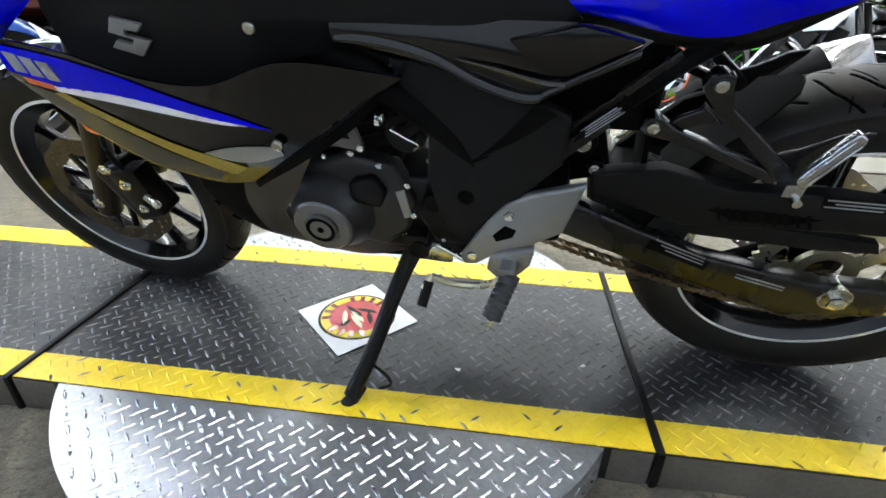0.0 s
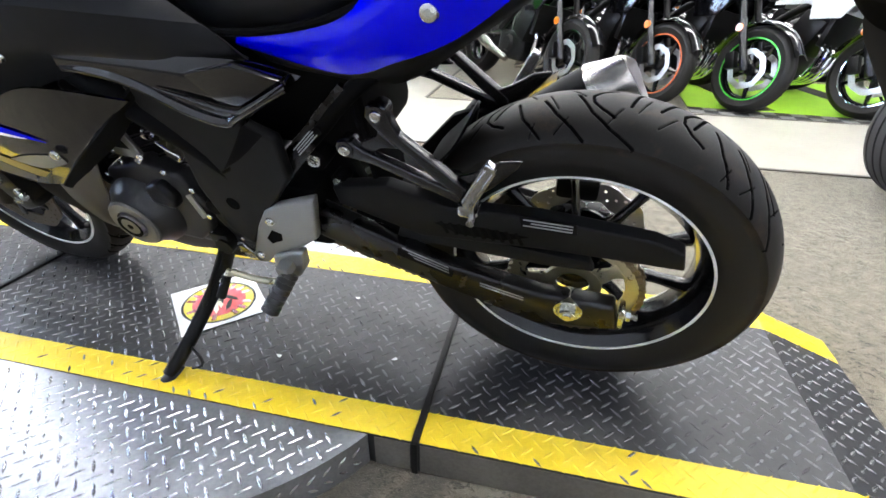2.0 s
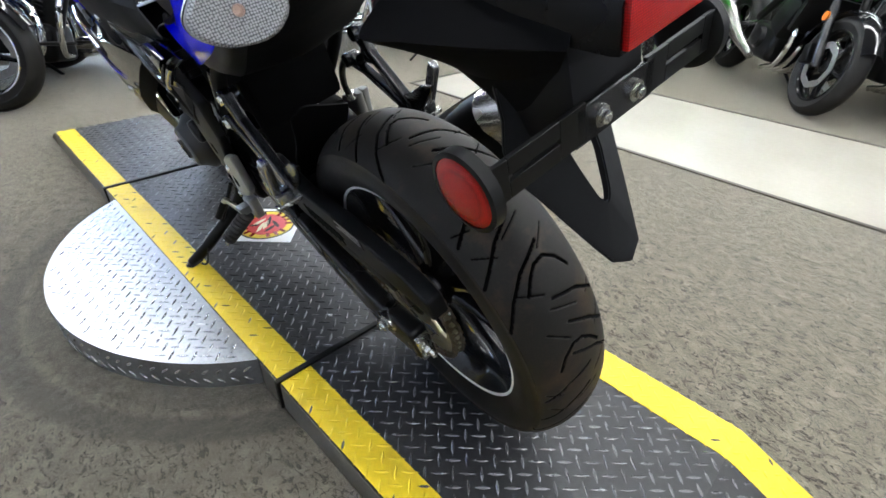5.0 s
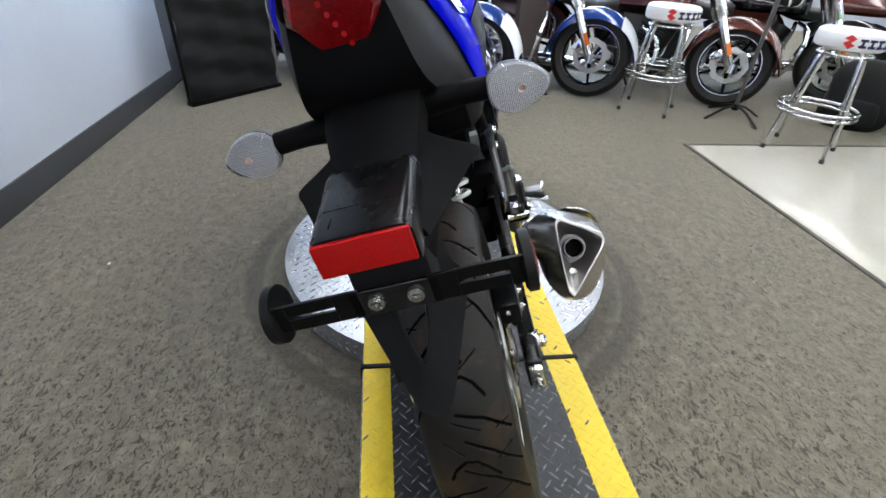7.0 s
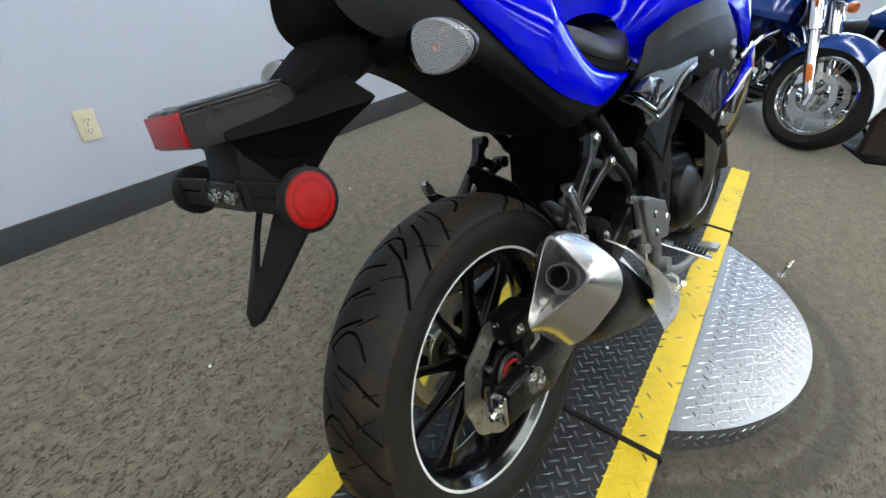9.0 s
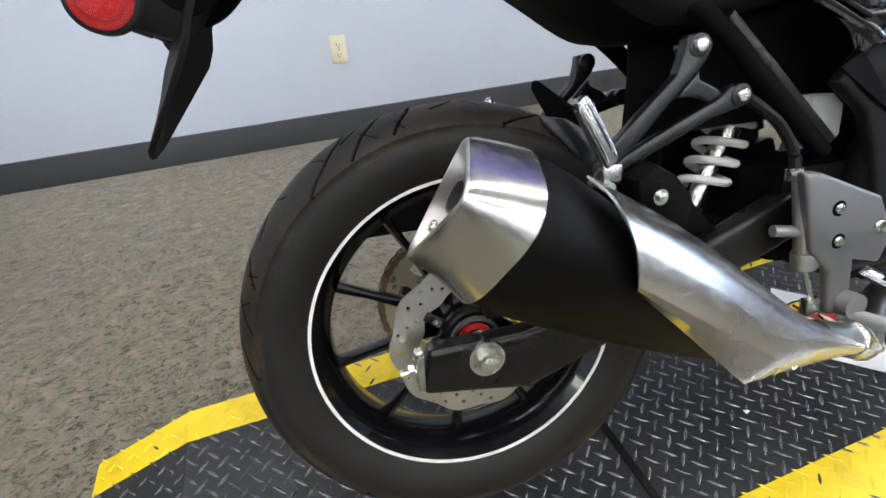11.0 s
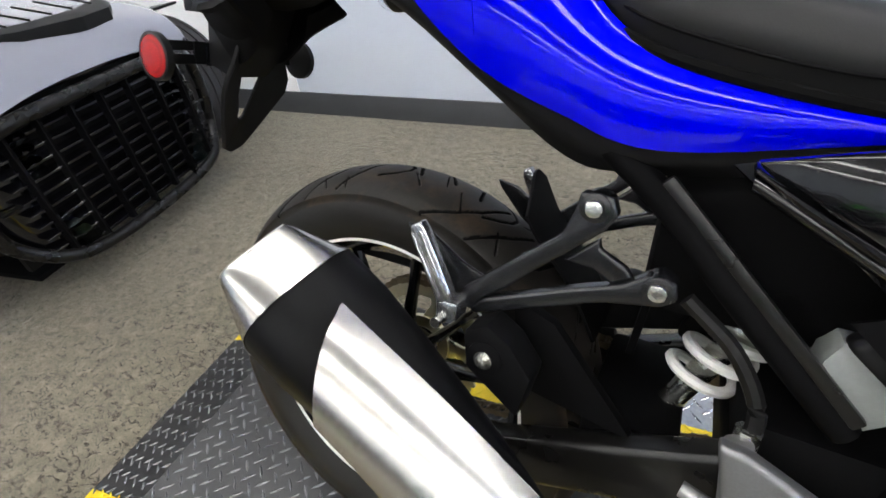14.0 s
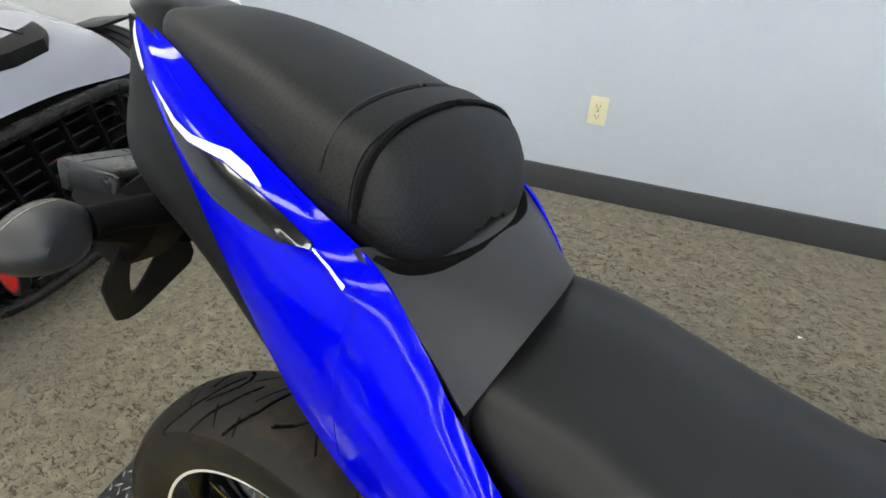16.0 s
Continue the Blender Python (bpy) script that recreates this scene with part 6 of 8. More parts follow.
for x, w, zt, zb in ((-0.112, 0.045, 1.045, 1.03), (-0.095, 0.07, 1.060, 1.022), (-0.03, 0.088, 1.058, 0.995), (0.05, 0.106, 1.041, 0.965), (0.11, 0.119, 1.024, 0.945), (0.146, 0.121, 1.013, 0.934), (0.163, 0.112, 0.992, 0.929), (0.174, 0.094, 0.970, 0.926), (0.180, 0.066, 0.952, 0.926), (0.182, 0.030, 0.940, 0.927)):
    h = zt - zb
    pad_rows.append([(x, -w * 0.9, zb - 0.005), (x, -w, zb + h * 0.35), (x, -w * 0.88, zb + h * 0.75), (x, -w * 0.5, zt - 0.005), (x, 0, zt), (x, w * 0.5, zt - 0.005), (x, w * 0.88, zb + h * 0.75), (x, w, zb + h * 0.35), (x, w * 0.9, zb - 0.005)])
ps = part("passenger_seat", surf(pad_rows, 44, 36, 0.006), SEAT, BIKE, "black woven-grain passenger seat pad")
band = []
for x, w, zt, zb in ((0.117, 0.1203, 1.0225, 0.943), (0.139, 0.1212, 1.0155, 0.936)):
    h = zt - zb
    band.append([(x, -w * 0.94, zb + h * 0.12), (x, -w * 1.012, zb + h * 0.36), (x, -w * 0.9, zb + h * 0.77), (x, -w * 0.5, zt - 0.002), (x, 0, zt + 0.003), (x, w * 0.5, zt - 0.002), (x, w * 0.9, zb + h * 0.77), (x, w * 1.012, zb + h * 0.36), (x, w * 0.94, zb + h * 0.12)])
part("grab_strap", surf(band, 36, 4, 0.004), SEAT, ps, "black strap across the passenger seat")
for dx, dz in ((-0.030, 0.0065), (-0.024, 0.0052)):
    part("strap_piping", tube([(0.143 + dx, -0.1195 + 0.12 * -dx, 0.956 + dz), (0.144 + dx, -0.1165 + 0.10 * -dx, 0.985 + dz), (0.141 + dx, -0.078, 1.0085 + dz), (0.139 + dx, 0, 1.018 + dz), (0.141 + dx, 0.078, 1.0085 + dz), (0.144 + dx, 0.1165 - 0.10 * -dx, 0.985 + dz), (0.143 + dx, 0.1195 - 0.12 * -dx, 0.956 + dz)], 0.0022, 6, 60), SEAT, ps)
part("front_seam", tube([(0.143, -0.1195, 0.956), (0.144, -0.1165, 0.985), (0.141, -0.078, 1.008), (0.139, 0, 1.0175), (0.141, 0.078, 1.008), (0.144, 0.1165, 0.985), (0.143, 0.1195, 0.956)], 0.0028, 6, 60), MATTE, ps)
part("seat_cowl", surf([[(0.15, -0.128, 0.945), (0.165, -0.06, 0.935), (0.168, 0, 0.935), (0.165, 0.06, 0.935), (0.15, 0.128, 0.945)],
                        [(0.195, -0.125, 0.905), (0.205, -0.06, 0.92), (0.21, 0, 0.922), (0.205, 0.06, 0.92), (0.195, 0.125, 0.905)],
                        [(0.232, -0.121, 0.860), (0.245, -0.06, 0.89), (0.25, 0, 0.90), (0.245, 0.06, 0.89), (0.232, 0.121, 0.860)]], 24, 12, 0.003), COWLGREY, BIKE, "dark grey plastic between the seats")

# dark tubes drawn in for the shadow lines under the pad and round the seat
part("seat_gap_shade", tube([(0.150, -0.124, 0.936), (0.172, -0.100, 0.928), (0.186, -0.055, 0.924), (0.190, 0, 0.923), (0.186, 0.055, 0.924), (0.172, 0.100, 0.928), (0.150, 0.124, 0.936)], 0.006, 8, 40), RECESSBLACK, ps, "painted shade of the gap under the pad")
part("seat_gap_shade", tube([(0.52, -0.112, 0.756), (0.43, -0.128, 0.766), (0.33, -0.133, 0.786), (0.27, -0.127, 0.809), (0.238, -0.120, 0.832), (0.228, -0.106, 0.857), (0.232, -0.05, 0.878), (0.236, 0, 0.884), (0.232, 0.05, 0.878), (0.228, 0.106, 0.857), (0.238, 0.120, 0.832), (0.27, 0.127, 0.809), (0.33, 0.133, 0.786), (0.43, 0.128, 0.766), (0.52, 0.112, 0.756)], 0.0055, 8, 90), RECESSBLACK, rs, "painted shade of the gap round the seat")

# tail bodywork
UE = [(-0.140, 0.060, 1.043), (-0.056, 0.083, 1.022), (0.030, 0.101, 0.984), (0.100, 0.116, 0.961), (0.163, 0.127, 0.938), (0.203, 0.1275, 0.898), (0.238, 0.1265, 0.853), (0.305, 0.1265, 0.797), (0.475, 0.126, 0.756)]
LE = [(-0.145, 0.060, 1.026), (-0.088, 0.086, 0.983), (-0.010, 0.109, 0.918), (0.055, 0.123, 0.858), (0.112, 0.132, 0.809), (0.171, 0.137, 0.770), (0.242, 0.138, 0.742), (0.323, 0.138, 0.722), (0.476, 0.125, 0.745)]
ME = [(a[0] * 0.5 + b[0] * 0.5, (a[1] + b[1]) / 2 + 0.012 * (0.3 if i in (0, 8) else 1), (a[2] + b[2]) / 2) for i, (a, b) in enumerate(zip(UE, LE))]


def tail_shell():
    """The side of the tail, eased so that its reflections run clean."""
    bm = surf([UE, ME, LE], 56, 16, 0)
    inner = [v for v in bm.verts if not v.is_boundary]
    for _ in range(40):
        bmesh.ops.smooth_vert(bm, verts=inner, factor=0.5, use_axis_x=True, use_axis_y=False, use_axis_z=True)
    for _ in range(220):
        nxt = {v: sum(e.other_vert(v).co.y for e in v.link_edges) / len(v.link_edges) for v in inner}
        for v, y in nxt.items():
            v.co.y = 0.6 * v.co.y + 0.4 * y + 0.00006
    bmesh.ops.recalc_face_normals(bm, faces=bm.faces)
    bmesh.ops.solidify(bm, geom=bm.faces[:], thickness=0.003)
    return bm


probe = tail_shell()
TAIL_BVH = BVHTree.FromBMesh(probe)
probe.free()
for s in (1, -1):
    b = tail_shell()
    tp = part("tail_panel", b if s > 0 else mirrored(b), BLUE, BIKE, "glossy blue tail panel with white and black decals")
    for key, u, l, mt in (("white_decal", [(-0.070, 1.001), (-0.030, 0.981), (-0.009, 0.975), (0.030, 0.973), (0.051, 0.967), (0.067, 0.959)], [(-0.064, 0.997), (-0.031, 0.977), (-0.011, 0.970), (0.028, 0.966), (0.050, 0.960), (0.067, 0.958)], WHITE),
                          ("black_decal", [(-0.058, 0.994), (-0.028, 0.975), (-0.011, 0.969), (0.028, 0.965), (0.054, 0.958), (0.089, 0.949), (0.120, 0.939)], [(-0.048, 0.985), (-0.025, 0.965), (-0.001, 0.950), (0.026, 0.939), (0.059, 0.934), (0.093, 0.932), (0.119, 0.935)], GLOSS),
                          ("white_decal", [(0.121, 0.9365), (0.137, 0.930), (0.150, 0.923)], [(0.121, 0.9355), (0.137, 0.928), (0.149, 0.920)], WHITE),
                          ("white_decal", [(-0.136, 1.038), (-0.106, 1.020), (-0.090, 1.008)], [(-0.130, 1.031), (-0.110, 1.014), (-0.093, 1.005)], WHITE)):
        d = decal(u, l, TAIL_BVH, 1, 60, 0.0026, polyline)
        part(key, d if s > 0 else mirrored(d), mt, tp)
    d = decal([(0.160, 0.935), (0.157, 0.91), (0.155, 0.888), (0.156, 0.84), (0.160, 0.80)], [(0.1592, 0.935), (0.1562, 0.91), (0.1542, 0.888), (0.1552, 0.84), (0.1592, 0.80)], TAIL_BVH, 1, 20, 0.0025)
    part("panel_joint", d if s > 0 else mirrored(d), BLUE, tp)
    d = decal([(-0.065, 1.018), (-0.054, 1.011), (-0.033, 1.001), (0.021, 0.984), (0.068, 0.970), (0.110, 0.955)], [(-0.065, 1.0155), (-0.054, 1.0085), (-0.033, 0.9985), (0.021, 0.9815), (0.068, 0.9675), (0.110, 0.9525)], TAIL_BVH, 1, 60, 0.0042, polyline)
    part("panel_ridge", d if s > 0 else mirrored(d), BLUE, tp)
part("panel_bolt", cap_bolt((0.192, 0.1425, 0.803), 0.0125, (0, 1, 0.1)), ZINC, BIKE, "bright bolt on the blue tail panel")
UND = [(-0.172, 0.052, 1.0), (-0.172, 0.066, 0.932), (-0.125, 0.077, 0.893), (-0.03, 0.090, 0.862), (0.06, 0.098, 0.820), (0.155, 0.10, 0.757), (0.24, 0.10, 0.702), (0.30, 0.105, 0.695), (0.42, 0.11, 0.71)]
both("tail_lower", lambda: surf([[(p[0], p[1] - 0.004, p[2] + 0.004) for p in LE], [((a[0] + b[0]) / 2, (a[1] + b[1]) / 2 + 0.004, (a[2] + b[2]) / 2) for a, b in zip(LE, UND)], UND], 40, 8, 0.003), DARKGREY, "dark grey lower tail panel")
part("undertray", surf([[(p[0], -p[1], p[2]) for p in UND], [(p[0], 0, p[2] - 0.012) for p in UND], UND], 30, 10, 0.004), MATTE, BIKE, "matte black tail undertray")
part("tail_cowl", surf([[(-0.09, 0.078, 1.028), (-0.13, 0.066, 1.04), (-0.165, 0.052, 1.05), (-0.192, 0.03, 1.054)],
                        [(-0.09, 0.03, 1.052), (-0.13, 0.03, 1.062), (-0.165, 0.024, 1.066), (-0.198, 0.014, 1.066)],
                        [(-0.09, -0.03, 1.052), (-0.13, -0.03, 1.062), (-0.165, -0.024, 1.066), (-0.198, -0.014, 1.066)],
                        [(-0.09, -0.078, 1.028), (-0.13, -0.066, 1.04), (-0.165, -0.052, 1.05), (-0.192, -0.03, 1.054)]], 16, 12, 0.004), TAILGREY, BIKE, "dark grey tail cowl")
part("tail_housing", loft([[(x + 0.02 * (-z), y * k, zc + z * k2) for y, z in ((-1, 0.25), (-0.8, 1), (0.8, 1), (1, 0.25), (0.5, -1), (-0.5, -1))] for x, k, k2, zc in ((0.02, 0.09, 0.055, 0.955), (-0.07, 0.078, 0.055, 0.972), (-0.158, 0.058, 0.056, 0.985))]), MATTE, BIKE, "matte black tail light housing")
tl = part("tail_light", loft([[(x - 0.4 * z * k, y * k, 0.988 + z * k) for y, z in ((-0.052, 0.014), (-0.040, 0.044), (0.040, 0.044), (0.052, 0.014), (0.016, -0.045), (-0.016, -0.045))] for x, k in ((-0.150, 0.98), (-0.172, 0.95), (-0.180, 0.80))]), REDDARK, BIKE, "deep red faceted tail light")
for i in range(7):
    part("led", rod((-0.172 - 0.0045 * (i - 3), 0.004 * (i - 3), 0.960 + 0.0105 * i), (-0.1835 - 0.0045 * (i - 3), 0.004 * (i - 3), 0.960 + 0.0105 * i), 0.0030, seg=10), RED, tl)

# number-plate bracket, reflectors and indicators
part("fender_spine", loft([[(x, sy * w, zc + sz * h) for sy, sz in ((-1, -0.6), (-1, 0.6), (-0.7, 1), (0.7, 1), (1, 0.6), (1, -0.6), (0.5, -1), (-0.5, -1))] for x, w, h, zc in ((-0.02, 0.072, 0.03, 0.93), (-0.10, 0.061, 0.032, 0.90), (-0.18, 0.054, 0.032, 0.870), (-0.245, 0.044, 0.016, 0.845))]), MATTE, BIKE, "matte black rear fender arm")
LAMP_BOX = [(-0.368, 0.0445, 0.8255, 0.8625), (-0.362, 0.0452, 0.8250, 0.8645), (-0.30, 0.0465, 0.826, 0.8685), (-0.262, 0.0475, 0.830, 0.8722), (-0.252, 0.0475, 0.832, 0.8715), (-0.246, 0.0468, 0.834, 0.8675), (-0.243, 0.0455, 0.836, 0.860)]
lb = part("plate_lamp_box", loft([[(x, y, z) for y, z in [(-w, zb), (-w, zt - 0.009), (-w + 0.0018, zt - 0.0042), (-w + 0.0055, zt - 0.0012), (-w + 0.011, zt), (w - 0.011, zt), (w - 0.0055, zt - 0.0012), (w - 0.0018, zt - 0.0042), (w, zt - 0.009), (w, zb)]] for x, w, zb, zt in LAMP_BOX]), BOXPLASTIC, BIKE, "satin black plate lamp box")
part("lid_line", join(block((-0.327, -0.036, 0.8655), (-0.3262, 0.036, 0.8672)), block((-0.355, 0.026, 0.8632), (-0.34, 0.0268, 0.8660))), RECESSBLACK, lb, smooth=0)
part("rear_reflector", block((-0.3725, -0.0425, 0.828), (-0.366, 0.0425, 0.860), 0.0015), RED, BIKE, "rectangular red rear reflector")


def fender_wing():
    """Faceted flare from the fender arm out to a point and down to the plate hanger."""
    bm = surf([[(-0.172, 0.043, 0.872), (-0.192, 0.041, 0.866), (-0.225, 0.042, 0.858), (-0.285, 0.0450, 0.842), (-0.335, 0.0450, 0.836)],
               [(-0.181, 0.072, 0.851), (-0.187, 0.1085, 0.834), (-0.225, 0.094, 0.830), (-0.270, 0.074, 0.826), (-0.335, 0.050, 0.825)],
               [(-0.183, 0.069, 0.846), (-0.189, 0.100, 0.828), (-0.227, 0.087, 0.824), (-0.270, 0.068, 0.821), (-0.330, 0.044, 0.822)],
               [(-0.190, 0.050, 0.834), (-0.204, 0.056, 0.806), (-0.236, 0.052, 0.790), (-0.275, 0.046, 0.790), (-0.320, 0.040, 0.805)],
               [(-0.196, 0.032, 0.826), (-0.214, 0.039, 0.792), (-0.250, 0.0385, 0.762), (-0.285, 0.0385, 0.758), (-0.315, 0.038, 0.790)]], 16, 16, 0.003, smooth_v=False)
    return bm


for s in (-1, 1):
    b = fender_wing()
    part("fender_wing", b if s > 0 else mirrored(b), MATTE, BIKE, "matte black flared wing of the rear fender", smooth=18)


def hanger():
    """Pressed plate hanger: a slotted wedge that narrows to a rounded tongue."""
    def at(y, z):
        return (-0.361 + 0.505 * (z - 0.619) + 0.55 * max(0, abs(y) - 0.015), y, z)
    out = [(0.046, 0.790), (0.052, 0.757), (0.061, 0.735), (0.062, 0.714), (0.044, 0.673), (0.029, 0.640), (0.019, 0.621), (0.0, 0.612)]
    inn = [(0.020, 0.742), (0.019, 0.735), (0.017, 0.722), (0.015, 0.708), (0.011, 0.692), (0.007, 0.678), (0.003, 0.672), (0, 0.670)]
    bm = bmesh.new()
    for s in (1, -1):
        o = [bm.verts.new(at(s * y, z)) for y, z in out]
        i = [bm.verts.new(at(s * y, z)) for y, z in inn]
        for k in range(7):
            bm.faces.new((o[k], o[k + 1], i[k + 1], i[k]))
    bm.faces.new([bm.verts.new(at(y, z)) for y, z in ((-0.046, 0.790), (0.046, 0.790), (0.020, 0.742), (-0.020, 0.742))])
    bmesh.ops.remove_doubles(bm, verts=bm.verts, dist=1e-5)
    bmesh.ops.recalc_face_normals(bm, faces=bm.faces)
    bmesh.ops.solidify(bm, geom=bm.faces[:], thickness=0.007)
    bmesh.ops.bevel(bm, geom=[e for e in bm.edges if e.is_manifold and e.calc_face_angle(0) > 1.0], offset=0.0015, segments=2, affect="EDGES", clamp_overlap=True)
    return bm


part("plate_hanger", join(hanger(), prism([(-0.225, 0.838), (-0.325, 0.835), (-0.335, 0.752), (-0.288, 0.735), (-0.255, 0.78)], -0.04, 0.04, 0.005)), DARKGREY, BIKE, "dark grey plastic plate hanger")


def plate_bar():
    """Folded steel bar with a long slot, left side."""
    o = join(block((-0.338, 0.035, 0.752), (-0.334, 0.062, 0.784), 0.0005, 1), block((-0.338, 0.112, 0.752), (-0.334, 0.131, 0.784), 0.0005, 1),
             block((-0.338, 0.062, 0.7705), (-0.334, 0.112, 0.784), 0.0005, 1), block((-0.338, 0.062, 0.752), (-0.334, 0.112, 0.7662), 0.0005, 1))
    fl = block((-0.338, 0.127, 0.752), (-0.312, 0.131, 0.784), 0.001, 1)
    return join(o, fl)


part("centre_bar", join(block((-0.338, -0.045, 0.750), (-0.334, 0.045, 0.782), 0.001, 1)), ALUDARK, BIKE, "dark steel plate bracket bar")
for y in (-0.02, 0.02):
    part("bracket_bolt", bolt((-0.338, y, 0.7665), 0.0056, (-1, 0, 0)), ZINC, BIKE)
for s in (1, -1):
    b = plate_bar()
    pbr = part("side_bar", b if s > 0 else mirrored(b), STANDBLK, BIKE, "folded black steel reflector bar")
    cup = moved(lathe([(0.0, 0.0), (0.026, 0.0), (0.0312, 0.003), (0.0312, 0.012), (0.0275, 0.013)], 40), pose(-0.317, 0.1235, 0.762))
    part("reflector_cup", cup if s > 0 else mirrored(cup), BLACKRUB, pbr)
    rd = moved(lathe([(0.0, 0.0155), (0.017, 0.015), (0.0272, 0.0125), (0.0272, 0.010)], 40), pose(-0.317, 0.1235, 0.762))
    part("round_reflector", rd if s > 0 else mirrored(rd), RED, BIKE, "round red side reflector")

for s in (1, -1):
    b = tube([(-0.118, 0.06, 0.876), (-0.124, 0.10, 0.878), (-0.126, 0.133, 0.877)], [0.017, 0.014, 0.014], 14, 10, 1.0)
    ind = part("indicator", b if s > 0 else mirrored(b), MATTE, BIKE, "black-stalked turn indicator with clear lens")
    egg = [Vector(p).yz for p in spline([(0, y, z) for y, z in ((0.130, 0.874), (0.133, 0.890), (0.150, 0.9005), (0.172, 0.8985), (0.192, 0.888), (0.206, 0.872), (0.200, 0.857), (0.180, 0.846), (0.154, 0.844), (0.135, 0.856), (0.130, 0.874))], 40)][:40]
    cy, cz = 0.165, 0.872

    def shell(rings, grow=0.0):
        return loft([[(x - 0.14 * (p[0] - cy) * -1 * tilt, cy + (p[0] - cy) * k, cz + (p[1] - cz) * k) for p in egg] for x, k, tilt in rings])
    b = shell(((-0.103, 0.30, 1), (-0.106, 0.58, 1), (-0.112, 0.84, 1), (-0.120, 0.975, 1), (-0.127, 1.0, 1)))
    part("indicator_shell", b if s > 0 else mirrored(b), COWLGREY, ind)
    b = shell(((-0.1275, 1.0, 1), (-0.135, 0.985, 1), (-0.144, 0.90, 1), (-0.1505, 0.72, 1), (-0.1535, 0.45, 1)))
    part("indicator_lens", b if s > 0 else mirrored(b), CLEAR, ind, "clear smooth indicator lens")
    b = shell(((-0.1282, 0.97, 1), (-0.1300, 0.94, 1)))
    part("lens_bezel", b if s > 0 else mirrored(b), LENSGREY, ind, "pale grey rim behind the lens")
    b = shell(((-0.1306, 0.93, 1), (-0.1345, 0.86, 1), (-0.1350, 0.50, 1)))
    part("indicator_reflector", b if s > 0 else mirrored(b), BULB, ind, "honeycomb reflector with an amber bulb")
    b = moved(lathe([(0.0, 0.0), (0.003, 0.0005), (0.0042, 0.002), (0.0044, 0.005)], 16), pose(-0.1375, 0.170, 0.871, 0, 0, 90))
    part("indicator_bulb", b if s > 0 else mirrored(b), AMBERBULB, ind)
    b = rod((-0.112, 0.1895, 0.8708), (-0.1035, 0.1900, 0.8708), 0.0034, seg=10)
    part("indicator_screw", b if s > 0 else mirrored(b), ZINC, ind)
part("handlebar", join(tube([(1.10, 0.10, 1.0), (1.08, 0.22, 1.02), (1.0, 0.34, 1.0)], 0.013, 12, 10), tube([(1.10, -0.10, 1.0), (1.08, -0.22, 1.02), (1.0, -0.34, 1.0)], 0.013, 12, 10), block((1.06, -0.10, 0.98), (1.2, 0.10, 1.01), 0.01)), MATTE, BIKE, "black handlebars")


# ---- other things in the showroom ----
def ring(r, tube_r, y=0.0, seg=48, n=10, sy=1.0):
    return lathe([(r + tube_r * math.cos(math.tau * i / n), y + sy * tube_r * math.sin(math.tau * i / n)) for i in range(n)], seg, closed=True)


def road_wheel(parent, name, x, R, W, rim_mat, kind):
    """Wheel of a parked motorcycle, standing on z = 0 at x."""
    rr = R - W * (0.72 if kind != "dirt" else 0.62)
    prof = [(rr, -W * 0.36), (rr + (R - rr) * 0.5, -W * 0.5), (R - W * 0.2, -W * 0.44), (R - W * 0.04, -W * 0.22), (R, 0), (R - W * 0.04, W * 0.22), (R - W * 0.2, W * 0.44), (rr + (R - rr) * 0.5, W * 0.5), (rr, W * 0.36)]
    w = part(name, lathe(prof, 56), RUBBER, parent, "black tyre on a %s" % ("wire-spoked wheel" if kind != "sport" else "cast wheel"), m=pose(x, 0, R))
    if kind == "dirt":
        for row in (-0.3, 0.0, 0.3):
            knobs = []
            for i in range(40):
                a = math.tau * (i + (0.5 if row == 0 else 0)) / 40
                knobs.append(moved(block((R - 0.012, row * W - 0.011, -0.011), (R + 0.009, row * W + 0.011, 0.011)), Matrix.Rotation(a, 4, "Y")))
            tagged(part("knobby_tread", join(*knobs), RUBBER, w, smooth=0), kind="stuff")
    part("rim", lathe([(rr + 0.004, -W * 0.37), (rr - 0.004, -W * 0.39), (rr - 0.016, -W * 0.30), (rr - 0.022, 0), (rr - 0.016, W * 0.30), (rr - 0.004, W * 0.39), (rr + 0.004, W * 0.37)], 56), CHROME if kind == "cruiser" else RIMBLACK, w)
    if kind == "sport":
        for s in (-1, 1):
            part("rim_edge", lathe([(rr + 0.004, s * W * 0.375), (rr + 0.001, s * W * 0.397), (rr - 0.005, s * W * 0.395), (rr - 0.006, s * W * 0.375)], 56), rim_mat, w)
    part("hub", lathe([(0, -0.05), (0.035, -0.05), (0.045, -0.03), (0.03, 0), (0.045, 0.03), (0.035, 0.05), (0, 0.05)], 24), CHROME if kind == "cruiser" else ALUDARK, w)
    if kind == "sport":
        for i in range(5):
            part("spoke", moved(loft([[(r, th * math.sin(math.tau * (k + 0.5) / 6), tw * math.cos(math.tau * (k + 0.5) / 6)) for k in range(6)] for r, tw, th in ((0.03, 0.02, 0.03), (rr - 0.014, 0.011, 0.02))]), Matrix.Rotation(math.tau * i / 5 + 0.2, 4, "Y")), RIMBLACK, w)
    else:
        sp = [rod((0.04 * math.cos(math.tau * i / 24), (0.03 if i % 2 else -0.03), 0.04 * math.sin(math.tau * i / 24)), ((rr - 0.015) * math.cos(math.tau * (i + (1.2 if i % 4 < 2 else -1.2)) / 24), 0, (rr - 0.015) * math.sin(math.tau * (i + (1.2 if i % 4 < 2 else -1.2)) / 24)), 0.0028, seg=5) for i in range(24)]
        tagged(part("wire_spokes", join(*sp), CHROME, w), kind="stuff")
    return w


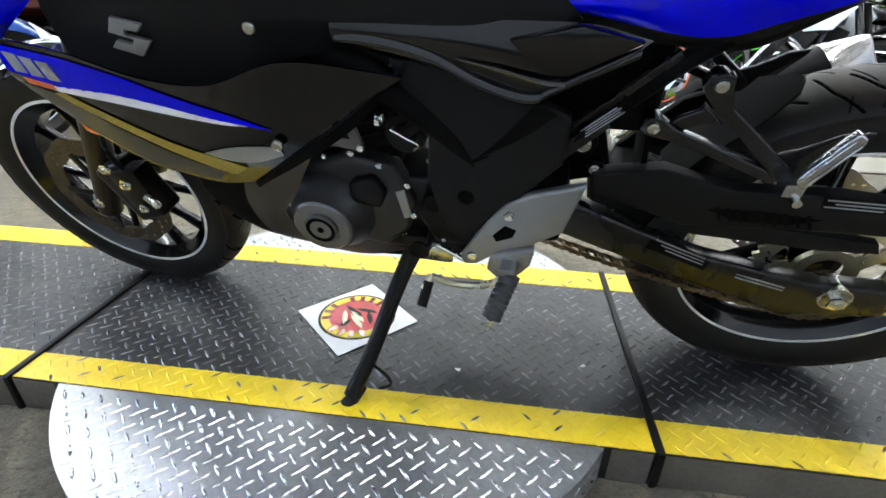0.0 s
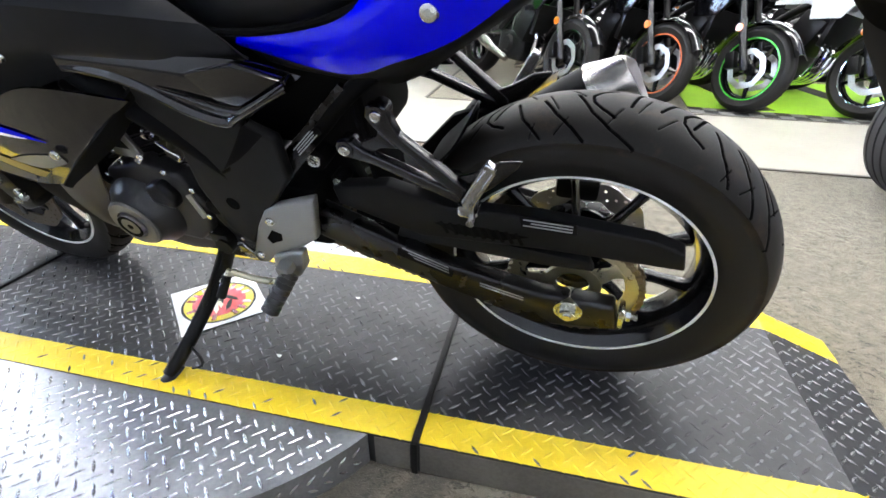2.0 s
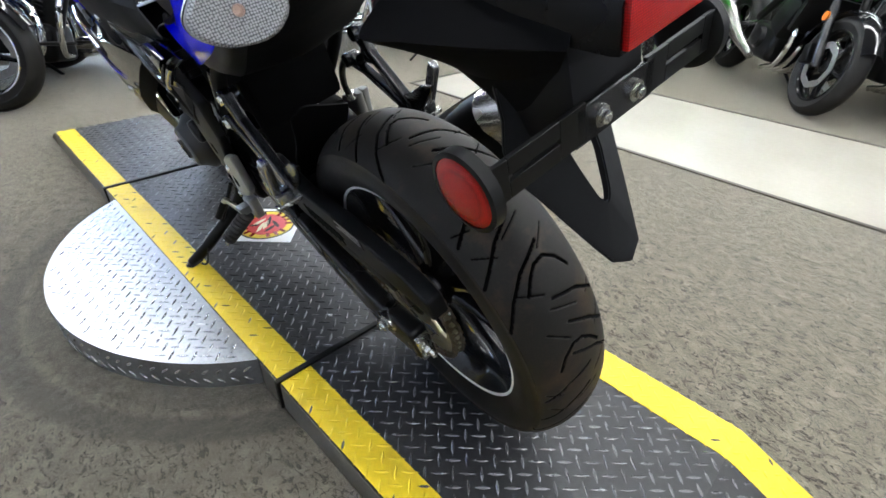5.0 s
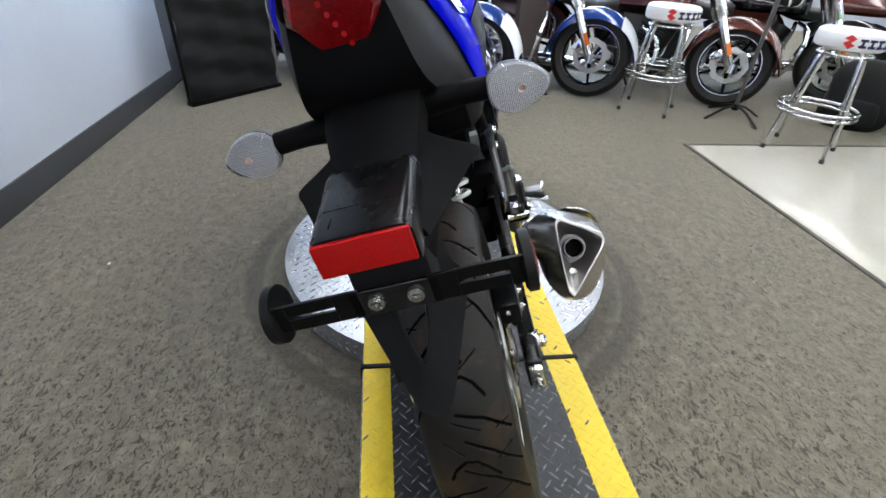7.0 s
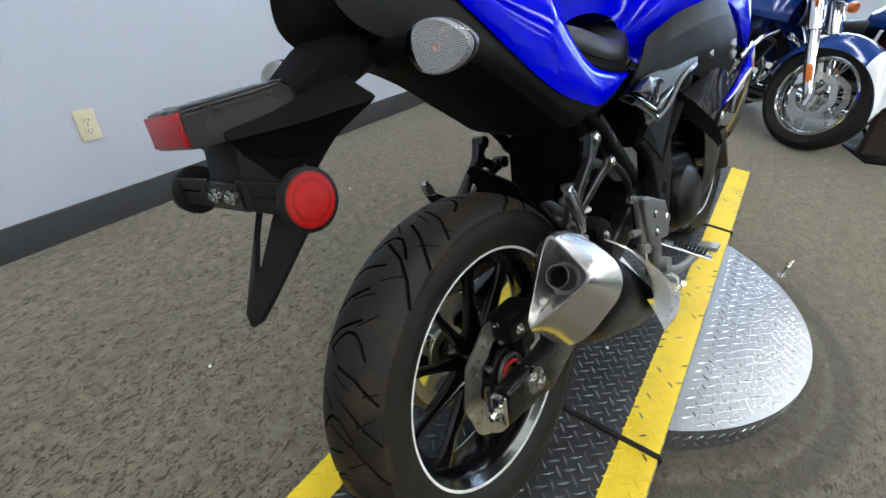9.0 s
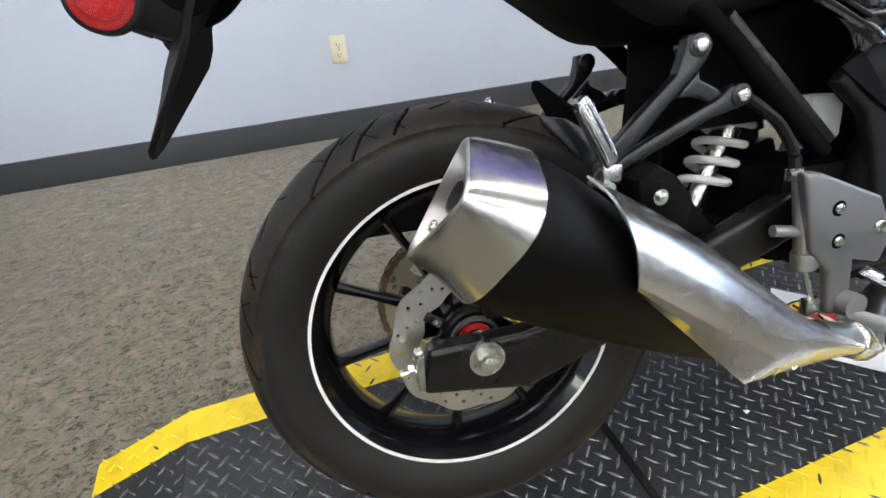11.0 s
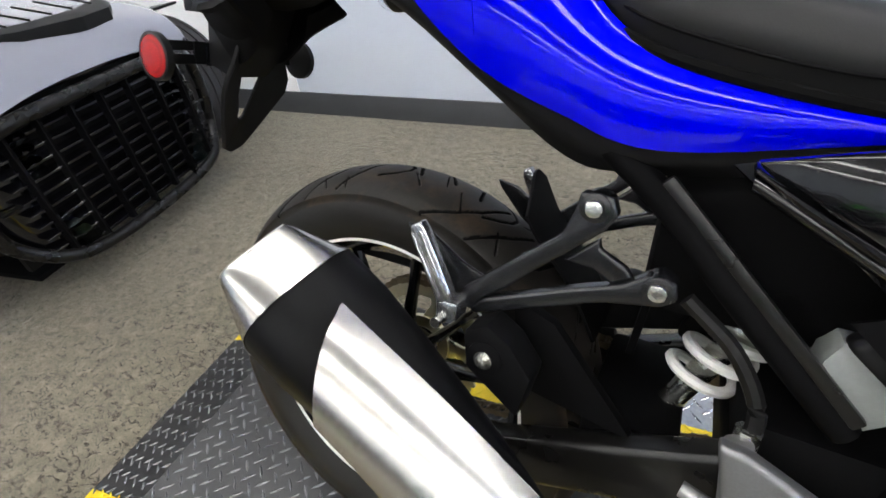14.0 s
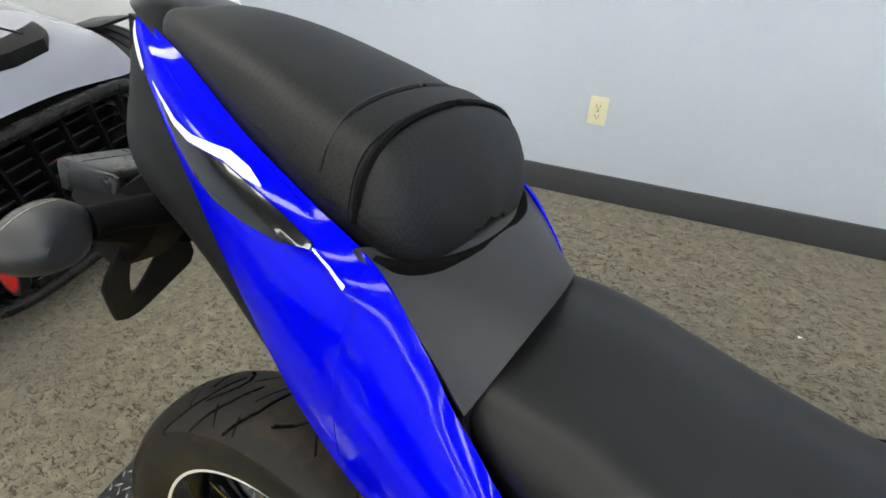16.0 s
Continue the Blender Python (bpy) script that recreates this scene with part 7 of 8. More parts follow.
def disc_pair(w, r, y):
    for s in ((-1, 1) if y > 0.07 else (1,)):
        part("brake_disc", rotor(r * 0.66, r * 0.92, 8, 24, 0.004, s * y), ROTOR, w)


def cruiser(m, paint, paint2, wires, label):
    b = thing("cruiser_motorcycle", label, "motorcycle", m)
    kind = "cruiser" if wires else "sport"
    fw = road_wheel(b, "front_wheel", 0, 0.325, 0.135, CHROME, kind)
    disc_pair(fw, 0.145, 0.075)
    for sg in (-1, 1):
        part("disc_carrier", join(*[moved(block((0.03, sg * 0.072 - 0.003, -0.010), (0.10, sg * 0.072 + 0.003, 0.010), 0.002, 1), Matrix.Rotation(math.tau * i / 6, 4, "Y")) for i in range(6)]), ALU, fw)
        part("caliper", moved(block((-0.05, -0.03, -0.035), (0.05, 0.03, 0.035), 0.012), pose(-0.10, sg * 0.088, 0.39, 0, -50, 0)), CHROME, b)
    road_wheel(b, "rear_wheel", -1.62, 0.325, 0.15, CHROME, kind)
    for s in (-1, 1):
        part("fork_leg", join(rod((0.01, s * 0.105, 0.29), (-0.17, s * 0.105, 0.66), 0.034, seg=18, bevel=0.004), rod((-0.17, s * 0.105, 0.66), (-0.31, s * 0.105, 0.95), 0.046, seg=18, bevel=0.004), rod((0.015, s * 0.105, 0.27), (0.02, s * 0.105, 0.34), 0.04, seg=16)), CHROME, b)
        part("amber_reflector", moved(block((-0.016, -0.004, -0.05), (0.016, 0.004, 0.05), 0.003), pose(-0.05, s * 0.142, 0.44, 0, -26, 0)), AMBER, b)
    def arc(r, a0, a1, wd, drop):
        return surf([[(r * math.cos(a), y, 0.325 + r * math.sin(a) - drop * (abs(y) / wd) ** 2) for a in [radians(a0 + (a1 - a0) * i / 6) for i in range(7)]] for y in (-wd, -wd * 0.7, 0, wd * 0.7, wd)], 28, 12, 0.004)
    fd = part("front_fender", arc(0.362, 172, 10, 0.098, 0.095), paint, b)
    part("fender_flash", arc(0.366, 58, 9, 0.100, 0.097), paint2, fd)
    part("rear_fender", moved(arc(0.375, 175, 10, 0.11, 0.09), pose(-1.62, 0, 0)), paint, b)
    eng = part("engine", join(block((-1.05, -0.16, 0.14), (-0.55, 0.16, 0.36), 0.05, 3), moved(rod((0, 0, 0.2), (0, 0, 0.48), 0.085, seg=20), pose(-0.70, 0, 0.14, 0, 22, 0)), moved(rod((0, 0, 0.2), (0, 0, 0.48), 0.085, seg=20), pose(-0.90, 0, 0.14, 0, -22, 0))), ENGINE, b)
    for s in (-1, 1):
        part("engine_cover", join(moved(lathe([(0, 0.03), (0.08, 0.028), (0.10, 0.01), (0.10, 0)], 28), pose(-0.68, 0.16, 0.25)), moved(lathe([(0, 0.03), (0.06, 0.028), (0.075, 0.01), (0.075, 0)], 28), pose(-0.95, 0.16, 0.26))) if s > 0 else mirrored(join(moved(lathe([(0, 0.03), (0.08, 0.028), (0.10, 0.01), (0.10, 0)], 28), pose(-0.68, 0.16, 0.25)), moved(lathe([(0, 0.03), (0.06, 0.028), (0.075, 0.01), (0.075, 0)], 28), pose(-0.95, 0.16, 0.26)))), CHROME, eng)
        part("crash_bar", tube([(-0.42, s * 0.06, 0.62), (-0.38, s * 0.24, 0.55), (-0.40, s * 0.33, 0.38), (-0.46, s * 0.24, 0.20), (-0.5, s * 0.06, 0.18)], 0.017, 10, 24), CHROME, b)
        part("footboard", block((-0.72, s * 0.2 - 0.06, 0.24), (-0.42, s * 0.2 + 0.06, 0.26), 0.008), RUBBER, b)
        part("exhaust_pipe", tube([(-0.72, -0.12 * s, 0.52), (-0.58, -0.2 * s, 0.42), (-0.62, -0.22 * s, 0.2), (-1.0, -0.23 * s, 0.17), (-1.95, -0.23 * s, 0.19)], [0.022, 0.022, 0.024, 0.045, 0.045], 12, 30), CHROME, b)
    for i in range(8):
        part("cooling_fin", join(moved(block((-0.10, -0.10, 0), (0.10, 0.10, 0.006)), pose(-0.70 + 0.008 * i, 0, 0.36 + 0.025 * i, 0, 22, 0)), moved(block((-0.10, -0.10, 0), (0.10, 0.10, 0.006)), pose(-0.90 - 0.008 * i, 0, 0.36 + 0.025 * i, 0, -22, 0))), ALUDARK, eng, smooth=0)
    part("fuel_tank", surf([[(x, -w, 0.68), (x, -w * 1.05, 0.74), (x, -w * 0.6, z), (x, 0, z + 0.02), (x, w * 0.6, z), (x, w * 1.05, 0.74), (x, w, 0.68)] for x, w, z in ((-0.38, 0.06, 0.80), (-0.46, 0.13, 0.88), (-0.62, 0.17, 0.90), (-0.85, 0.14, 0.84), (-0.98, 0.07, 0.76))], 28, 20, 0.004), paint, b)
    part("seat", surf([[(x, -w, z - 0.12), (x, -w, z - 0.04), (x, 0, z), (x, w, z - 0.04), (x, w, z - 0.12)] for x, w, z in ((-0.95, 0.09, 0.74), (-1.15, 0.17, 0.70), (-1.40, 0.17, 0.76), (-1.60, 0.13, 0.80), (-1.85, 0.11, 0.82))], 24, 14, 0.005), SEATSMOOTH, b)
    part("headlight", join(moved(rod((-0.06, 0, 0), (0.08, 0, 0), 0.09, 0.10, seg=28, bevel=0.01), pose(-0.22, 0, 0.93))), CHROME, b)
    part("nacelle", moved(block((-0.08, -0.13, -0.1), (0.05, 0.13, 0.12), 0.04, 3), pose(-0.31, 0, 0.93)), paint, b)
    part("handlebar", join(*[tube([(-0.36, 0, 1.02), (-0.36, s * 0.18, 1.1), (-0.5, s * 0.42, 1.08)], 0.014, 10, 14) for s in (-1, 1)]), CHROME, b)
    part("windscreen", surf([[(-0.25, y, 1.03), (-0.33, y, 1.2), (-0.42, y, 1.35)] for y in (-0.22, -0.1, 0, 0.1, 0.22)], 8, 8, 0.003), STANDBLK, b)
    for s in (-1, 1):
        part("indicator", rod((-0.22, s * 0.2, 0.83), (-0.18, s * 0.2, 0.83), 0.03, seg=16, bevel=0.006), AMBER, b)
        part("saddlebag", moved(block((-0.26, -0.09, -0.16), (0.26, 0.09, 0.14), 0.04, 3), pose(-1.72, s * 0.27, 0.50)), paint, b)
    part("kickstand", rod((-0.8, 0.14, 0.16), (-0.72, 0.33, 0.0), 0.012), STANDBLK, b)
    return b


def streetbike(m, paint, rim_mat, label):
    b = thing("street_motorcycle", label, "motorcycle", m)
    fw = road_wheel(b, "front_wheel", 0, 0.30, 0.12, rim_mat, "sport")
    disc_pair(fw, 0.15, 0.072)
    road_wheel(b, "rear_wheel", -1.40, 0.31, 0.16, rim_mat, "sport")
    for s in (-1, 1):
        part("fork_leg", join(rod((0.0, s * 0.09, 0.28), (-0.16, s * 0.09, 0.62), 0.028, seg=14, bevel=0.003), rod((-0.16, s * 0.09, 0.62), (-0.29, s * 0.09, 0.92), 0.024, seg=14)), ALUDARK if s < 0 else STANDBLK, b)
        part("caliper", moved(block((-0.035, -0.03, -0.06), (0.035, 0.03, 0.06), 0.012), pose(-0.12, s * 0.095, 0.34, 0, -20, 0)), ENGINE, b)
        part("amber_reflector", rod((-0.14, s * 0.115, 0.56), (-0.14, s * 0.125, 0.56), 0.028, seg=20), AMBER, b)
    part("front_fender", surf([[(0.335 * math.cos(a), y, 0.30 + 0.335 * math.sin(a) - 5 * y * y) for a in [radians(25 + 28 * i) for i in range(6)]] for y in (-0.075, -0.04, 0, 0.04, 0.075)], 22, 10, 0.004), GLOSS, b)
    eng = part("engine", join(block((-0.90, -0.15, 0.20), (-0.50, 0.15, 0.44), 0.04, 3), moved(block((-0.1, -0.17, 0), (0.1, 0.17, 0.26), 0.02), pose(-0.58, 0, 0.40, 0, 25, 0))), ENGINE, b)
    for s in (-1, 1):
        part("engine_cover", moved(rod((0, 0, 0), (0, s * 0.03, 0), 0.075, 0.06, seg=24), pose(-0.72, s * 0.15, 0.33)), ALU if s > 0 else ENGINE, eng)
    for i in range(4):
        part("header_pipe", tube([(-0.46, -0.12 + 0.08 * i, 0.54), (-0.36, -0.12 + 0.08 * i, 0.42), (-0.42, -0.10 + 0.06 * i, 0.22), (-0.62, -0.08 + 0.05 * i, 0.15)], 0.018, 8, 14), CHROME, b)
    part("radiator", moved(block((-0.02, -0.17, -0.12), (0.02, 0.17, 0.12), 0.006), pose(-0.36, 0, 0.55, 0, 8, 0)), STANDBLK, b)
    part("silencer", tube([(-0.7, -0.16, 0.2), (-1.05, -0.18, 0.3), (-1.3, -0.2, 0.42), (-1.5, -0.21, 0.48)], [0.03, 0.05, 0.06, 0.055], 14, 16), BRUSHED, b)
    part("frame", join(*[tube([(-0.32, s * 0.05, 0.85), (-0.6, s * 0.15, 0.68), (-0.92, s * 0.13, 0.45)], 0.03, 10, 14) for s in (-1, 1)]), STANDBLK, b)
    part("swingarm", join(*[rod((-0.9, s * 0.1, 0.42), (-1.40, s * 0.11, 0.31), 0.028, seg=10) for s in (-1, 1)]), ALUDARK, b)
    part("fuel_tank", surf([[(x, -w, 0.70), (x, -w * 1.05, 0.80), (x, -w * 0.6, z), (x, 0, z + 0.02), (x, w * 0.6, z), (x, w * 1.05, 0.80), (x, w, 0.70)] for x, w, z in ((-0.34, 0.07, 0.90), (-0.44, 0.15, 0.98), (-0.6, 0.17, 1.0), (-0.78, 0.12, 0.92), (-0.88, 0.07, 0.83))], 24, 18, 0.004), paint, b)
    part("seat", surf([[(x, -w, z - 0.1), (x, -w, z - 0.03), (x, 0, z), (x, w, z - 0.03), (x, w, z - 0.1)] for x, w, z in ((-0.82, 0.07, 0.84), (-1.0, 0.14, 0.80), (-1.2, 0.12, 0.86), (-1.5, 0.08, 0.95))], 20, 12, 0.005), SEATSMOOTH, b)
    part("tail", surf([[(x, -w, z - 0.1), (x, 0, z - 0.02), (x, w, z - 0.1)] for x, w, z in ((-1.1, 0.13, 0.82), (-1.35, 0.1, 0.92), (-1.62, 0.04, 0.98))], 14, 8, 0.004), paint, b)
    part("headlight", moved(block((-0.07, -0.11, -0.09), (0.08, 0.11, 0.09), 0.04, 3), pose(-0.18, 0, 0.92, 0, 12, 0)), CHROME, b)
    part("front_cowl", surf([[(-0.05, y, 0.98 - 2 * y * y), (-0.14, y, 1.06 - 2 * y * y), (-0.24, y, 1.12 - 2 * y * y)] for y in (-0.13, -0.06, 0, 0.06, 0.13)], 8, 8, 0.004), paint, b)
    for s in (-1, 1):
        part("radiator_shroud", prism([(-0.3, 0.62), (-0.2, 0.78), (-0.32, 0.9), (-0.55, 0.8), (-0.5, 0.6)], s * 0.18, s * 0.2, 0.006), paint, b)
    part("handlebar", join(*[tube([(-0.34, 0, 1.0), (-0.36, s * 0.2, 1.06), (-0.44, s * 0.38, 1.04)], 0.012, 10, 12) for s in (-1, 1)]), STANDBLK, b)
    part("kickstand", rod((-0.8, 0.12, 0.22), (-0.7, 0.32, 0.0), 0.011), STANDBLK, b)
    return b


def dirtbike(m, paint, label):
    b = thing("dirt_motorcycle", label, "motorcycle", m)
    road_wheel(b, "front_wheel", 0, 0.345, 0.085, ALU, "dirt")
    road_wheel(b, "rear_wheel", -1.45, 0.33, 0.11, ALU, "dirt")
    for s in (-1, 1):
        part("fork_leg", join(rod((0.0, s * 0.085, 0.33), (-0.21, s * 0.085, 0.78), 0.026, seg=14), rod((-0.21, s * 0.085, 0.78), (-0.33, s * 0.085, 1.06), 0.03, seg=14)), ALU, b)
        part("fork_guard", moved(block((-0.01, -0.028, -0.15), (0.012, 0.028, 0.15), 0.006), pose(-0.05, s * 0.095, 0.47, 0, -25, 0)), STANDBLK, b)
        part("shroud", prism([(-0.24, 0.98), (-0.33, 0.70), (-0.5, 0.58), (-0.72, 0.78), (-0.7, 0.92)], s * 0.13, s * 0.15, 0.006), paint, b)
        part("side_plate", prism([(-0.85, 0.88), (-0.8, 0.68), (-1.05, 0.62), (-1.25, 0.80), (-1.2, 0.92)], s * 0.10, s * 0.12, 0.006), WHITE, b)
    part("front_fender", surf([[(0.42, y * 0.5, 0.80 - 3 * y * y), (0.2, y * 0.9, 0.84 - 3 * y * y), (-0.05, y, 0.86 - 3 * y * y), (-0.32, y * 0.9, 0.80 - 3 * y * y)] for y in (-0.075, -0.04, 0, 0.04, 0.075)], 16, 10, 0.004), paint, b)
    part("number_plate", prism([(-0.11, 1.02), (-0.06, 0.82), (-0.09, 0.80), (-0.14, 1.02)], -0.09, 0.09, 0.008), paint, b)
    part("engine", join(block((-0.92, -0.11, 0.32), (-0.58, 0.11, 0.52), 0.04, 3), moved(block((-0.08, -0.09, 0), (0.08, 0.09, 0.26), 0.02), pose(-0.66, 0, 0.46, 0, 10, 0))), ALU, b)
    part("engine_cover", moved(rod((0, 0.11, 0), (0, 0.14, 0), 0.07, 0.05, seg=20), pose(-0.74, 0, 0.42)), ENGINE, b)
    part("frame", join(tube([(-0.3, 0, 0.92), (-0.42, 0, 0.55), (-0.52, 0, 0.32), (-0.9, 0, 0.30), (-0.98, 0, 0.5)], 0.022, 10, 20), *[tube([(-0.3, s * 0.04, 0.95), (-0.7, s * 0.10, 0.85), (-0.98, s * 0.10, 0.5)], 0.02, 10, 14) for s in (-1, 1)]), ALU, b)
    part("swingarm", join(*[rod((-0.98, s * 0.08, 0.46), (-1.45, s * 0.09, 0.33), 0.024, seg=10) for s in (-1, 1)]), ALU, b)
    part("exhaust_pipe", tube([(-0.56, -0.06, 0.68), (-0.46, -0.13, 0.56), (-0.62, -0.16, 0.50), (-0.95, -0.14, 0.70), (-1.4, -0.16, 0.84)], [0.018, 0.018, 0.02, 0.04, 0.045], 10, 22), BRUSHED, b)
    part("seat", surf([[(x, -w, z - 0.09), (x, -w, z - 0.02), (x, 0, z), (x, w, z - 0.02), (x, w, z - 0.09)] for x, w, z in ((-0.5, 0.06, 1.0), (-0.75, 0.08, 0.95), (-1.1, 0.09, 0.94), (-1.4, 0.07, 0.97))], 16, 10, 0.005), SEATSMOOTH, b)
    part("rear_fender", surf([[(-1.1, y, 0.90 - 3 * y * y), (-1.4, y, 0.94 - 3 * y * y), (-1.75, y * 0.6, 1.02 - 3 * y * y)] for y in (-0.08, -0.04, 0, 0.04, 0.08)], 12, 8, 0.004), paint, b)
    part("handlebar", join(*[tube([(-0.34, 0, 1.12), (-0.33, s * 0.15, 1.16), (-0.42, s * 0.4, 1.2)], 0.012, 10, 12) for s in (-1, 1)]), STANDBLK, b)
    part("kickstand", rod((-0.86, 0.11, 0.34), (-0.72, 0.30, 0.0), 0.012), ALU, b)
    return b


F0 = FLOOR
# cruisers in front, noses turned into the aisle
cruiser(pose(-3.22, 1.52, F0, -9, 0, 62), CRUISEBLUE, PEARL, False, "blue and white cruiser with chrome forks and cast wheels")
cruiser(pose(-3.14, 0.55, F0, -9, 0, 57), CRUISEBLUE, PEARL, True, "blue and white cruiser with black tyres on chrome wire wheels")
mar = cruiser(pose(-3.02, 2.62, F0, -9, 0, 60), MAROON, MAROON, False, "maroon cruiser with chrome forks and cast wheels")
cruiser(pose(-3.15, 3.75, F0, -9, 0, 62), GLOSS, GLOSS, False, "black cruiser with chrome forks and polished pipes")
copy_thing(mar, pose(-3.3, 4.9, F0, -9, 0, 62))
# street bikes beyond the walkway, and one by the drape
sb = streetbike(pose(-0.02, 3.42, F0, -10, 0, -52), GLOSS, RIMBLACK, "black naked street motorcycle with twin front discs")
streetbike(pose(0.66, 3.32, F0, -10, 0, -52), GLOSS, ORANGE, "black street motorcycle with orange-edged wheels")
gb = streetbike(pose(1.28, 3.24, F0, -10, 0, -52), GLOSS, GREEN, "black street motorcycle with green-edged wheels")
wb = streetbike(pose(2.08, 3.24, F0, -10, 0, -52), PEARL, CHROME, "silver street motorcycle with bright header pipes")
copy_thing(gb, pose(2.85, 3.24, F0, -10, 0, -52))
streetbike(pose(-3.08, -0.36, F0, -9, 0, 50), GLOSS, CHROME, "black street motorcycle parked by the drape")
for i, (x, y) in enumerate(((0.2, 5.1), (0.95, 5.0), (1.7, 5.0), (2.5, 4.9), (3.3, 5.0), (0.6, 6.7), (1.5, 6.7), (2.4, 6.7))):
    copy_thing((sb, wb, gb)[i % 3], pose(x, y, F0, -10, 0, -52))
db = dirtbike(pose(-1.85, 3.36, F0, -8, 0, -87), GREEN, "bright green dirt motorcycle on its side stand")
for x, y, a in ((-1.33, 4.10, -92), (-2.62, 4.32, -135), (-0.77, 5.6, -88), (-0.15, 4.9, -84), (-0.9, 6.2, -82), (-1.8, 6.0, -84), (-2.75, 5.8, -90), (-0.2, 6.4, -80), (-1.3, 7.6, -82), (-0.4, 7.8, -82), (-2.3, 7.4, -82)):
    copy_thing(db, pose(x, y, F0, -8, 0, a))


SEAT_Z = 0.655


def bar_stool(m):
    st = thing("bar_stool", "chrome bar stool with a white padded drum seat", "stool", m, "bar stools")
    part("seat", lathe([(0, 0.0), (0.17, 0.0), (0.185, 0.012), (0.19, 0.05), (0.185, 0.088), (0.17, 0.10), (0, 0.10)], 48), WHITE, st, "white vinyl drum seat with red and navy logo", m=pose(0, 0, SEAT_Z, 90, 0, 0))
    part("logo_mark", moved(prism([(-0.030, 0.022), (0.004, 0.040), (0.030, 0.020), (0.006, 0.010), (0.030, -0.006), (-0.004, -0.036), (-0.030, -0.014), (-0.006, -0.002)], 0, 0.003, 0.0), pose(0.1895 * math.cos(0.10), 0.1895 * math.sin(0.10), SEAT_Z + 0.048, 0, 0, math.degrees(0.10) - 90)), STICKRED, st, smooth=0)
    for k in range(5):
        a = 0.45 + 0.25 * k
        part("logo_bar", moved(join(block((-0.0195, -0.001, -0.024), (0.0195, 0.0022, -0.010), 0.001, 1), block((-0.0195, -0.001, 0.010), (0.0195, 0.0022, 0.024), 0.001, 1), block((-0.006, -0.001, -0.012), (0.008, 0.0022, 0.012), 0.001, 1)), pose(0.1895 * math.cos(a), 0.1895 * math.sin(a), SEAT_Z + 0.048, 0, 0, math.degrees(a) - 90)), NAVY, st, smooth=0)
    for i in range(4):
        a = radians(45 + 90 * i)
        part("leg", tube([(r * math.cos(a), r * math.sin(a), z) for r, z in ((0.12, SEAT_Z - 0.005), (0.15, SEAT_Z - 0.06), (0.19, 0.36), (0.205, 0.27), (0.245, 0.0))], 0.0125, 10, 20), CHROME, st)
        part("foot_cap", rod((0.246 * math.cos(a), 0.246 * math.sin(a), 0.0), (0.243 * math.cos(a), 0.243 * math.sin(a), 0.03), 0.015, seg=12, bevel=0.003), PEGRUB, st)
    for z in (0.262, 0.292):
        part("foot_ring", moved(ring(0.222, 0.010, seg=40), pose(0, 0, z, 90, 0, 0)), CHROME, st)
    part("upper_ring", moved(ring(0.145, 0.009, seg=40), pose(0, 0, SEAT_Z - 0.035, 90, 0, 0)), CHROME, st)
    return st


s0 = bar_stool(pose(-2.93, 1.957, F0, 0, 0, -38))
copy_thing(s0, pose(-2.085, 2.645, F0, 0, 0, -52))

sg = thing("sign_stand", "dark steel sign post on a four-legged base", "sign stand", pose(-2.71, 2.57, F0))
part("post", rod((0, 0, 0.09), (0, 0, 1.5), 0.015, seg=14), STEEL, sg)
part("collar", rod((0, 0, 0.07), (0, 0, 0.115), 0.024, seg=16, bevel=0.003), STANDBLK, sg)
for i in range(4):
    part("base_leg", moved(tube([(0, 0, 0.10), (0.10, 0, 0.085), (0.25, 0, 0.010)], 0.013, 8, 12, 0.6), pose(0, 0, 0, 0, 0, 90 * i + 8)), STANDBLK, sg)
part("sign_panel", block((-0.2, -0.01, 1.2), (0.2, 0.01, 1.6), 0.004), STANDBLK, sg)

col = thing("display_column", "dark brown upright display column on a flat base", "column", pose(-3.36, 1.02, F0, 0, 0, 20))
part("base_plate", block((-0.14, -0.14, 0), (0.18, 0.16, 0.012), 0.003), STANDBLK, col)
part("panel", loft([[(sx * d, sy * w, z) for sx, sy in ((-1, -1), (1, -1), (1, 1), (-1, 1))] for z, w, d in ((0.012, 0.10, 0.03), (1.6, 0.16, 0.03))]), BROWNPOST, col)

bag = thing("backpack", "limp black cloth backpack on the floor", "backpack", pose(-2.57, 3.46, F0, 0, 0, 55))
part("body", surf([[(0.21 * math.cos(a) * k * (1 + 0.07 * math.sin(3 * a + 9 * z)) + lean, 0.13 * math.sin(a) * k * (1 + 0.09 * math.sin(2 * a - 12 * z)), z) for a in [math.tau * i / 12 for i in range(13)]] for z, k, lean in ((0.002, 0.92, 0), (0.05, 1.08, 0), (0.16, 1.06, -0.01), (0.26, 0.98, -0.02), (0.36, 0.93, -0.03), (0.44, 0.75, -0.03), (0.49, 0.42, -0.03), (0.50, 0.04, -0.03))], 36, 30, 0.004), CLOTH, bag)
part("front_pocket", surf([[(0.15 * math.cos(a) * k - 0.01, -0.085 - 0.07 * max(0, math.sin(-a)) * k, z) for a in [math.tau * i / 12 for i in range(13)]] for z, k in ((0.03, 0.8), (0.07, 1.05), (0.17, 1.0), (0.23, 0.75), (0.25, 0.1))], 24, 14, 0.004), CLOTH, bag)
part("carry_loop", tube([(-0.07, 0, 0.485), (-0.05, 0, 0.535), (-0.01, 0, 0.535), (0.01, 0, 0.485)], 0.009, 8, 14, 0.5), CLOTH, bag)
